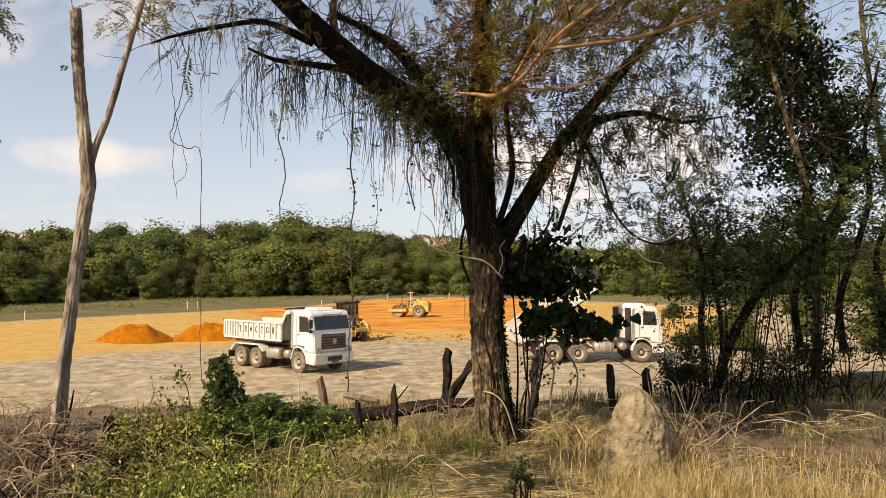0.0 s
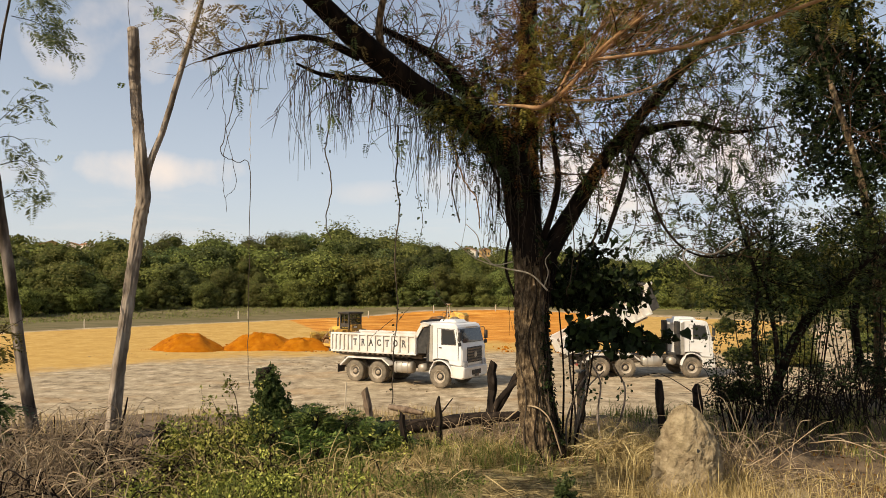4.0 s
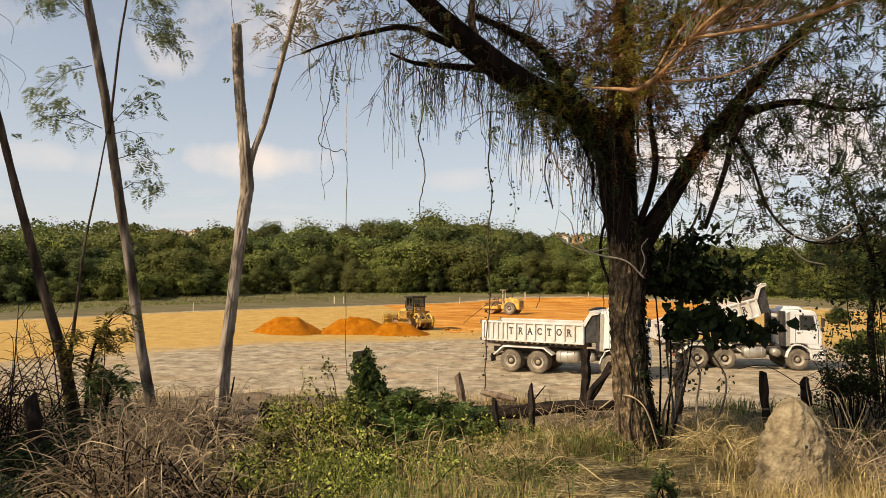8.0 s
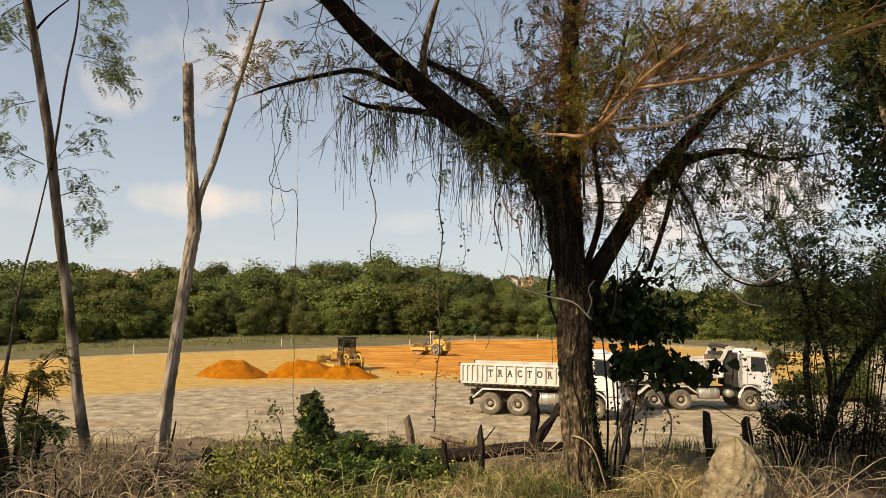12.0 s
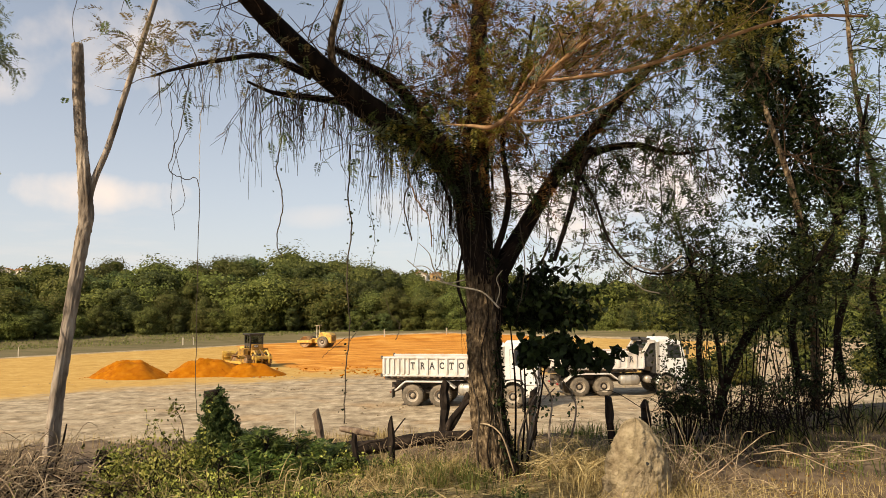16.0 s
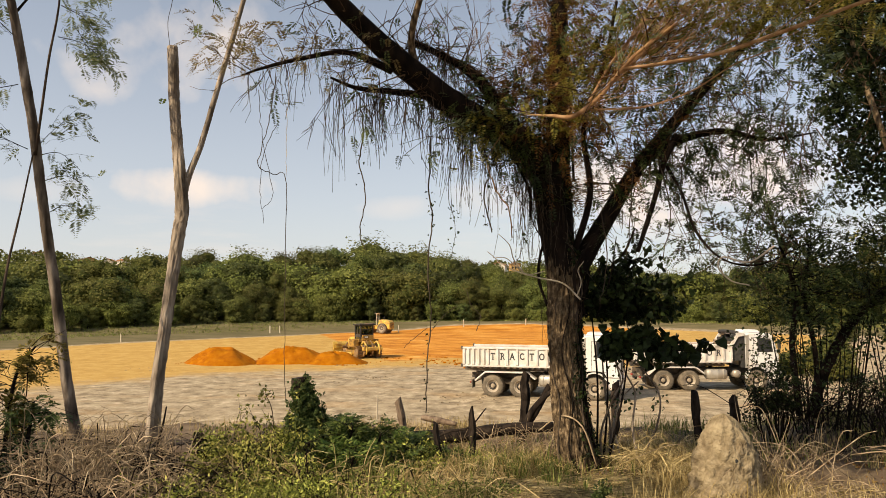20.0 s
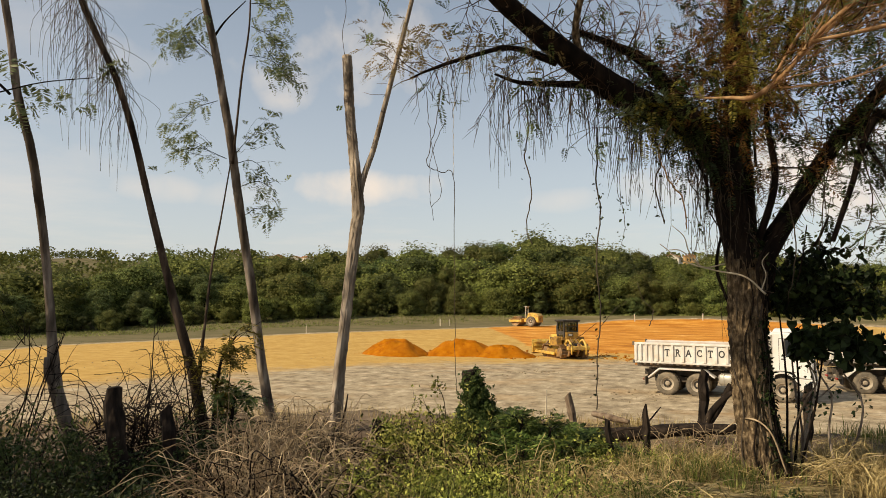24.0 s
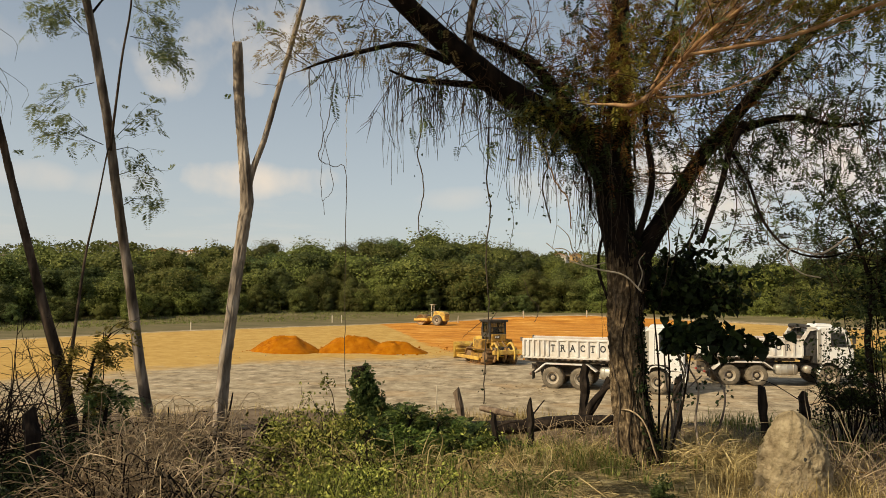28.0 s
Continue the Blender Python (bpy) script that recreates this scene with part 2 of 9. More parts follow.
def surface(name, colours, rough=0.75, scale=6.0, bump=0.25, bscale=45.0, metal=0.0, island=0.0, stretch=(1, 1, 1), detail=6.0, dirt=None, dscale=1.2, damount=0.5):
    """A procedural surface: colours mixed by noise, a second layer of dirt, and fine relief."""
    mat = bpy.data.materials.new(name)
    mat.use_nodes = True
    nt = mat.node_tree
    N, L = nt.nodes.new, nt.links.new
    b = nt.nodes["Principled BSDF"]
    b.inputs["Roughness"].default_value, b.inputs["Metallic"].default_value = rough, metal
    b.inputs["Specular IOR Level"].default_value = 0.12 if rough > 0.77 else 0.4
    tc, mp = N("ShaderNodeTexCoord"), N("ShaderNodeMapping")
    mp.inputs["Scale"].default_value = stretch
    L(tc.outputs["Object"], mp.inputs[0])
    n1, ramp = N("ShaderNodeTexNoise"), N("ShaderNodeValToRGB")
    n1.inputs["Scale"].default_value, n1.inputs["Detail"].default_value = scale, detail
    L(mp.outputs[0], n1.inputs["Vector"])
    L(n1.outputs["Fac"], ramp.inputs[0])
    k = len(colours)
    els = ramp.color_ramp.elements
    while len(els) < k:
        els.new(0.5)
    for i, c in enumerate(colours):
        els[i].position = 0.3 + 0.4 * i / max(k - 1, 1)
        els[i].color = (*c, 1)
    col = ramp.outputs[0]
    if dirt is not None:
        n3, r3, mx = N("ShaderNodeTexNoise"), N("ShaderNodeValToRGB"), N("ShaderNodeMixRGB")
        n3.inputs["Scale"].default_value, n3.inputs["Detail"].default_value = dscale, 8.0
        L(mp.outputs[0], n3.inputs["Vector"])
        L(n3.outputs["Fac"], r3.inputs[0])
        r3.color_ramp.elements[0].position, r3.color_ramp.elements[1].position = 0.42, 0.68
        r3.color_ramp.elements[1].color = (damount, damount, damount, 1)
        L(r3.outputs[0], mx.inputs[0])
        L(col, mx.inputs[1])
        mx.inputs[2].default_value = (*dirt, 1)
        col = mx.outputs[0]
    if island:
        g, hs, mr = N("ShaderNodeNewGeometry"), N("ShaderNodeHueSaturation"), N("ShaderNodeMapRange")
        L(g.outputs["Random Per Island"], mr.inputs[0])
        mr.inputs[3].default_value, mr.inputs[4].default_value = 1 - island, 1 + island
        L(mr.outputs[0], hs.inputs["Value"])
        L(col, hs.inputs["Color"])
        col = hs.outputs[0]
    L(col, b.inputs["Base Color"])
    if bump:
        n2, bp = N("ShaderNodeTexNoise"), N("ShaderNodeBump")
        n2.inputs["Scale"].default_value, n2.inputs["Detail"].default_value = bscale, 5.0
        L(mp.outputs[0], n2.inputs["Vector"])
        L(n2.outputs["Fac"], bp.inputs["Height"])
        bp.inputs["Strength"].default_value, bp.inputs["Distance"].default_value = bump, 0.04
        L(bp.outputs[0], b.inputs["Normal"])
    return mat


def leaf(name, c1, c2, c3, through_light=0.35, rough=0.5, oscale=0.5, hue=0.012, gloss=0.18, spread=0.35):
    """Thin leaves: each one has its own tint, and light shines through."""
    mat = bpy.data.materials.new(name)
    mat.use_nodes = True
    nt = mat.node_tree
    N, L = nt.nodes.new, nt.links.new
    b, out = nt.nodes["Principled BSDF"], nt.nodes["Material Output"]
    g, ramp, ob, hs, mr = N("ShaderNodeNewGeometry"), N("ShaderNodeValToRGB"), N("ShaderNodeObjectInfo"), N("ShaderNodeHueSaturation"), N("ShaderNodeMapRange")
    L(g.outputs["Random Per Island"], ramp.inputs[0])
    els = ramp.color_ramp.elements
    els.new(0.5)
    for e, p, c in zip(els, (0.0, 0.55, 1.0), (c1, c2, c3)):
        e.position, e.color = p, (*c, 1)
    tc, nz = N("ShaderNodeTexCoord"), N("ShaderNodeTexNoise")
    L(tc.outputs["Object"], nz.inputs["Vector"])
    nz.inputs["Scale"].default_value = oscale
    add = N("ShaderNodeMath")
    add.operation = "ADD"
    L(ob.outputs["Random"], add.inputs[0])
    L(nz.outputs["Fac"], add.inputs[1])
    L(add.outputs[0], mr.inputs[0])
    mr.inputs[1].default_value, mr.inputs[2].default_value = 0.2, 1.4
    mr.inputs[3].default_value, mr.inputs[4].default_value = 1 - spread, 1 + spread
    L(mr.outputs[0], hs.inputs["Value"])
    L(ramp.outputs[0], hs.inputs["Color"])
    L(hs.outputs[0], b.inputs["Base Color"])
    b.inputs["Roughness"].default_value = rough
    b.inputs["Specular IOR Level"].default_value = gloss
    hr = N("ShaderNodeMapRange")
    L(ob.outputs["Random"], hr.inputs[0])
    hr.inputs[3].default_value, hr.inputs[4].default_value = 0.5 - hue, 0.5 + 0.4 * hue
    L(hr.outputs[0], hs.inputs["Hue"])
    tr, mx = N("ShaderNodeBsdfTranslucent"), N("ShaderNodeMixShader")
    L(hs.outputs[0], tr.inputs["Color"])
    mx.inputs[0].default_value = through_light
    L(b.outputs[0], mx.inputs[1])
    L(tr.outputs[0], mx.inputs[2])
    L(mx.outputs[0], out.inputs[0])
    return mat


def glass(name, tint=(0.02, 0.025, 0.03)):
    mat = bpy.data.materials.new(name)
    mat.use_nodes = True
    b = mat.node_tree.nodes["Principled BSDF"]
    b.inputs["Base Color"].default_value = (*tint, 1)
    b.inputs["Roughness"].default_value = 0.06
    b.inputs["Specular IOR Level"].default_value = 0.6
    return mat


M = {
    "bark": surface("old_bark", [(0.035, 0.025, 0.016), (0.165, 0.115, 0.07), (0.43, 0.315, 0.195)], 0.92, 22, 0.8, 40, stretch=(1, 1, 0.5), detail=9.0, dirt=(0.022, 0.015, 0.010), dscale=4, damount=0.75),
    # dark bark, taken near black to hold the shade under the crown
    "bark_dark_shade": surface("dark_shade_bark", [(0.005, 0.004, 0.003), (0.012, 0.008, 0.006), (0.026, 0.017, 0.012)], 0.92, 9, 0.3, 26, stretch=(1, 1, 0.3)),
    "bark_pale": surface("pale_pole_bark", [(0.12, 0.093, 0.072), (0.38, 0.305, 0.24), (0.66, 0.56, 0.46)], 0.9, 14, 0.4, 30, stretch=(1, 1, 0.3), dirt=(0.05, 0.032, 0.02), dscale=7.0, damount=0.75),
    # brown stem bark darkened to include the thicket's shade
    "bark_shade_brown": surface("shade_brown_stem_bark", [(0.018, 0.012, 0.009), (0.055, 0.038, 0.027), (0.14, 0.10, 0.075)], 0.9, 9, 0.3, 24, stretch=(1, 1, 0.3)),
    "bark_mid": surface("brown_stem_bark", [(0.04, 0.031, 0.024), (0.165, 0.13, 0.104), (0.40, 0.33, 0.27)], 0.9, 9, 0.22, 24, stretch=(1, 1, 0.22), dirt=(0.03, 0.02, 0.013), dscale=3.5, damount=0.8),
    "bleached": surface("bleached_twigs", [(0.34, 0.27, 0.19), (0.58, 0.50, 0.39)], 0.85, 10, 0.2, 60),
    "twig_brown": surface("brown_twigs", [(0.045, 0.026, 0.016), (0.13, 0.078, 0.046)], 0.9, 6, 0, island=0.4),
    # reddish bare wood; its orange tone also carries the warm sunlight
    "twig": surface("bare_branch", [(0.25, 0.13, 0.065), (0.48, 0.30, 0.165)], 0.8, 10, 0.3, 60),
    "dry_twig": surface("dry_twigs", [(0.11, 0.077, 0.05), (0.32, 0.235, 0.15), (0.56, 0.44, 0.30)], 0.9, 5, 0, island=0.45),
    "strand": surface("hanging_strands", [(0.035, 0.028, 0.022), (0.10, 0.075, 0.055)], 0.9, 5, 0, island=0.4),
    "post": surface("weathered_post", [(0.008, 0.006, 0.005), (0.024, 0.017, 0.013), (0.06, 0.043, 0.032)], 0.9, 12, 0.3, 50, stretch=(1, 1, 0.2)),
    "stump": surface("split_grey_wood", [(0.09, 0.06, 0.045), (0.22, 0.155, 0.11), (0.33, 0.25, 0.18)], 0.9, 10, 0.6, 40, stretch=(1, 1, 0.2)),
    "termite": surface("termite_clay", [(0.16, 0.12, 0.07), (0.30, 0.235, 0.145), (0.42, 0.34, 0.22)], 0.95, 11, 0.9, 26, dirt=(0.18, 0.125, 0.08), dscale=5, damount=0.35),
    "stone": surface("pale_stone", [(0.34, 0.28, 0.21), (0.52, 0.46, 0.38)], 0.9, 9, 0.4, 40),
    "clay": surface("dry_clay_lumps", [(0.20, 0.15, 0.092), (0.40, 0.315, 0.205)], 0.95, 3, 0, island=0.35),
    "soil": surface("orange_soil", [(0.28, 0.08, 0.004), (0.385, 0.126, 0.006), (0.47, 0.172, 0.012)], 0.97, 2.2, 0.8, 9, dirt=(0.33, 0.10, 0.007), dscale=0.9),
    "white": surface("white_truck_paint", [(0.72, 0.71, 0.69), (0.79, 0.785, 0.77)], 0.35, 3, 0.03, 30, dirt=(0.55, 0.42, 0.28), dscale=1.4, damount=0.30),
    "bed_white": surface("dusty_white_steel", [(0.64, 0.615, 0.565), (0.74, 0.72, 0.685)], 0.5, 3, 0.08, 30, dirt=(0.48, 0.33, 0.20), dscale=1.7, damount=0.45),
    "bed_grey": surface("scraped_grey_steel", [(0.07, 0.062, 0.054), (0.16, 0.14, 0.12)], 0.6, 3, 0.15, 25, metal=0.3, dirt=(0.40, 0.24, 0.12), dscale=1.5),
    "black": surface("black_rubber_plastic", [(0.018, 0.018, 0.018), (0.04, 0.038, 0.036)], 0.7, 6, 0.1, 50, dirt=(0.16, 0.12, 0.08), dscale=2.5, damount=0.35),
    "tarp": surface("dark_rolled_tarpaulin", [(0.03, 0.03, 0.03), (0.075, 0.07, 0.065)], 0.8, 5, 0.5, 14),
    "tyre": surface("dusty_tyre", [(0.10, 0.085, 0.066), (0.20, 0.165, 0.125)], 0.95, 5, 0.2, 30, dirt=(0.33, 0.265, 0.19), dscale=2.2, damount=0.6),
    "rim": surface("dusty_rim", [(0.33, 0.27, 0.20), (0.52, 0.45, 0.36)], 0.6, 6, 0.1, 30, dirt=(0.20, 0.12, 0.06), dscale=4),
    "chassis": surface("dusty_chassis", [(0.045, 0.038, 0.032), (0.11, 0.09, 0.07)], 0.75, 4, 0.2, 30, dirt=(0.24, 0.17, 0.11), dscale=2),
    "tank": surface("dusty_metal_tank", [(0.38, 0.35, 0.30), (0.52, 0.48, 0.42)], 0.45, 4, 0.05, 30, metal=0.5, dirt=(0.35, 0.26, 0.17), dscale=2),
    "letter": surface("black_lettering", [(0.03, 0.03, 0.032), (0.06, 0.058, 0.055)], 0.6, 8, 0),
    "glass": glass("dark_window_glass"),
    "yellow": surface("worn_yellow_paint", [(0.62, 0.36, 0.05), (0.80, 0.56, 0.15)], 0.5, 4, 0.1, 30, dirt=(0.36, 0.19, 0.07), dscale=2.6, damount=0.8),
    "yellow_dirty": surface("mud_caked_yellow_paint", [(0.30, 0.155, 0.03), (0.52, 0.29, 0.06)], 0.75, 5, 0.3, 25, dirt=(0.10, 0.06, 0.03), dscale=3.2, damount=0.9),
    "steel": surface("muddy_steel", [(0.16, 0.10, 0.055), (0.34, 0.22, 0.12)], 0.65, 5, 0.4, 25, metal=0.35, dirt=(0.50, 0.24, 0.06), dscale=2.5),
    "stake": surface("pale_wooden_stake", [(0.52, 0.44, 0.33), (0.66, 0.58, 0.46)], 0.85, 9, 0.3, 50),
    "leaf_main": leaf("feathery_leaves", (0.03, 0.05, 0.016), (0.065, 0.098, 0.03), (0.13, 0.15, 0.05)),
    # dark foliage tone that includes the shade it stands in
    "leaf_dark_shade": leaf("dark_shade_leaves", (0.010, 0.018, 0.006), (0.022, 0.036, 0.011), (0.055, 0.078, 0.024), 0.2),
    "leaf_tan": leaf("dry_tan_leaves", (0.14, 0.105, 0.05), (0.26, 0.20, 0.09), (0.36, 0.31, 0.14), 0.4),
    # creeper and ivy leaves, near black: the crown's shade is in this colour
    "leaf_deep_shade": leaf("deep_shade_leaves", (0.005, 0.009, 0.0035), (0.012, 0.02, 0.007), (0.026, 0.04, 0.012), 0.12, gloss=0.1),
    # green fronds toned golden: sunlight is put into the leaf colour
    "leaf_sun_gold": leaf("sunlit_gold_fronds", (0.07, 0.065, 0.014), (0.19, 0.165, 0.032), (0.34, 0.28, 0.07), 0.4),
    "leaf_fern": leaf("fresh_fern_leaves", (0.025, 0.048, 0.012), (0.075, 0.12, 0.028), (0.24, 0.29, 0.08), 0.3),
    "leaf_dry": leaf("dry_orange_fronds", (0.12, 0.055, 0.02), (0.25, 0.13, 0.035), (0.33, 0.22, 0.06), 0.35),
    "leaf_light": leaf("light_green_leaves", (0.08, 0.115, 0.055), (0.155, 0.19, 0.095), (0.27, 0.30, 0.16), 0.5),
    # very dark and very bright leaf tones imitate shaded gaps and sunlit leaves
    "leaf_bush": leaf("bush_leaves", (0.02, 0.03, 0.007), (0.19, 0.215, 0.042), (0.60, 0.58, 0.16), 0.3, hue=0.03),
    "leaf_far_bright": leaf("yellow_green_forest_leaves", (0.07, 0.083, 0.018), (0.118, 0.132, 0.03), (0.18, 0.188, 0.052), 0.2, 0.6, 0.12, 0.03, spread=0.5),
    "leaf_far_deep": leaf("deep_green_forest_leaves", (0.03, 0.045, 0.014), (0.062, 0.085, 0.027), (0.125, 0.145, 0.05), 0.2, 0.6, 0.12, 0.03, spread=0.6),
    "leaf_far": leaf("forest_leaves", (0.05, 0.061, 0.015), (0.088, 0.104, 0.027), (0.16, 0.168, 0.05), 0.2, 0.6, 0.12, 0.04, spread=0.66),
    "bank": leaf("bank_grass", (0.07, 0.09, 0.022), (0.15, 0.17, 0.045), (0.27, 0.26, 0.09), 0.2, 0.7, 0.3),
    # filler inside far crowns, coloured dark as their inner shade
    "core": surface("crown_inner_shade", [(0.035, 0.046, 0.013), (0.09, 0.10, 0.027)], 0.95, 1.6, 1.0, 4),
    "grass_dry": leaf("dry_grass", (0.22, 0.162, 0.065), (0.45, 0.345, 0.14), (0.64, 0.52, 0.26), 0.25, 0.7, 1.0),
    "grass_green": leaf("green_grass", (0.05, 0.075, 0.018), (0.15, 0.185, 0.045), (0.34, 0.33, 0.11), 0.3, 0.6, 1.0),
    "straw": surface("fallen_straw", [(0.20, 0.145, 0.065), (0.44, 0.335, 0.165), (0.64, 0.52, 0.28)], 0.9, 4, 0, island=0.4),
    "house_wall": surface("limewashed_wall", [(0.60, 0.53, 0.44), (0.72, 0.66, 0.58)], 0.9, 0.6, 0),
    "house_ochre": surface("ochre_wall", [(0.50, 0.30, 0.13), (0.60, 0.38, 0.17)], 0.9, 0.6, 0),
    "roof_tile": surface("clay_roof_tiles", [(0.34, 0.15, 0.08), (0.47, 0.23, 0.13)], 0.9, 0.9, 0),
    "dark_opening": surface("dark_opening", [(0.02, 0.02, 0.02), (0.04, 0.04, 0.04)], 0.8, 2, 0),
}

# ---- ground ----
LOT_EDGE = ((-180, 20), (-60, 22), (-30, 23), (-18, 19.5), (0, 18.5), (25, 20), (60, 21), (180, 20))


def lot_z(x, y):
    """The levelled lot and the land behind it, up to the ridge on the skyline."""
    r, az = np.hypot(x, y), np.degrees(np.arctan2(-x, y))
    s = 1 - smoothstep(28, 50, az)
    z = s * (0.02 * np.maximum(r - 62, 0) * (1 - smoothstep(98, 104, r)) + smoothstep(98, 104, r) * 0.75 + 1.25 * smoothstep(102, 116, r))
    ridge = 1 + 0.05 * np.sin(np.radians(az) * 9 + 0.5) + 0.04 * np.sin(np.radians(az) * 31)
    tall = 14.5 + 6.2 * smoothstep(20, 29, az) * (1 - smoothstep(46, 60, az)) + 3.6 * smoothstep(-6, 0, az) * (1 - smoothstep(2.5, 6, az))
    return z + smoothstep(160, 340, r) * tall * ridge - smoothstep(420, 1100, r) * 8


def near_z(x, y):
    """The uneven shelf on which the tree stands."""
    r, az = np.hypot(x, y), np.degrees(np.arctan2(-x, y))
    z = 2.7 - 0.55 * smoothstep(2.5, 8.5, r) + 0.35 * smoothstep(9, 17, r) * smoothstep(8, 28, -az)
    return z + 0.05 * np.sin(x * 2.1 + 0.4) * np.cos(y * 1.7) + 0.03 * np.sin(x * 5.3 + y * 4.1)


def ground_z(x, y):
    r, az = np.hypot(x, y), np.degrees(np.arctan2(-x, y))
    end = np.interp(az, [a for a, _ in LOT_EDGE], [e for _, e in LOT_EDGE])
    k = smoothstep(end - 6.0, end, r)
    return near_z(x, y) * (1 - k) + lot_z(x, y) * k


def gz(x, y):
    return float(ground_z(np.array(x), np.array(y)))


FILL_NEAR = ((-60, 62), (-25, 60), (-14, 57), (0, 56), (7, 56), (14, 53), (20, 52.5), (27, 51), (36, 47), (54, 43), (75, 40))
FILL_FAR = ((-60, 92), (-25, 100), (-13, 106), (0, 111), (6, 109), (19, 93), (28, 86), (37, 81), (49, 77), (54, 69), (75, 60))


def make_ground():
    az = np.radians(np.concatenate([np.arange(-50, 66, 0.6), np.arange(66, 310, 6.0)]))
    r = np.concatenate([np.geomspace(0.6, 20, 70), np.linspace(20.5, 62, 84), np.linspace(62.8, 125, 70), np.geomspace(130, 3500, 36)])
    A, R = np.meshgrid(az, r)
    x, y = -np.sin(A) * R, np.cos(A) * R
    z = ground_z(x, y)
    rut = 0.02 * np.sin(x * 0.9 + 2 * np.sin(y * 0.21)) * smoothstep(20, 24, R) * (1 - smoothstep(60, 80, R))
    clods = 0.06 * np.sin(x * 1.7 + y) * np.sin(y * 1.3 - x * 0.4) * smoothstep(52, 56, R) * (1 - smoothstep(75, 95, R)) * (1 - smoothstep(14, 20, np.degrees(A)))
    z = z + rut + clods
    nr, na = R.shape
    verts = np.stack([x, y, z], -1).reshape(-1, 3)
    verts = np.vstack([verts, [[0, 0, gz(0, 0)]]])
    s = Shape()
    i, j = np.meshgrid(np.arange(nr - 1), np.arange(na), indexing="ij")
    j2 = (j + 1) % na
    s.f[4] = [np.stack([i * na + j, (i + 1) * na + j, (i + 1) * na + j2, i * na + j2], -1).reshape(-1, 4)[:, ::-1]]
    jj = np.arange(na)
    s.f[3] = [np.stack([jj, (jj + 1) % na, np.full(na, nr * na)], -1)[:, ::-1]]
    s.v, s.n = [verts], len(verts)
    deg = np.degrees((A + math.pi) % (2 * math.pi) - math.pi)
    near = np.interp(deg, [a for a, _ in FILL_NEAR], [e for _, e in FILL_NEAR])
    far = np.interp(deg, [a for a, _ in FILL_FAR], [e for _, e in FILL_FAR])
    fill = smoothstep(near - 13, near + 7, R) * (1 - smoothstep(far - 2, far + 1.5, R))
    fill = fill * smoothstep(-27, -17, deg)
    fresh_edge = np.interp(deg, [-60, -10, 2, 8, 10.5, 13, 19, 40], [68, 62, 60, 57, 54, 63, 116, 120])
    fresh = smoothstep(fresh_edge - 4, fresh_edge + 9, R) * smoothstep(-16, -4, deg) * (1 - smoothstep(far - 1, far + 1.5, R))
    green = smoothstep(far - 1, far + 4, R)
    end = np.interp(deg, [a for a, _ in LOT_EDGE], [e for _, e in LOT_EDGE])
    shelf = 1 - smoothstep(end - 1.5, end + 3.5, R)
    me = s.mesh("ground", ground_material())
    col = me.color_attributes.new("cover", "FLOAT_COLOR", "POINT")
    data = np.stack([fill, fresh, green, shelf], -1).reshape(-1, 4)
    col.data.foreach_set("color", np.vstack([data, [[0, 0, 0, 1]]]).astype(np.float32).ravel())
    return tagged(new("ground", me), "levelled clay lot with orange fill, grassy far bank and dry shelf", "ground", kind="structure")


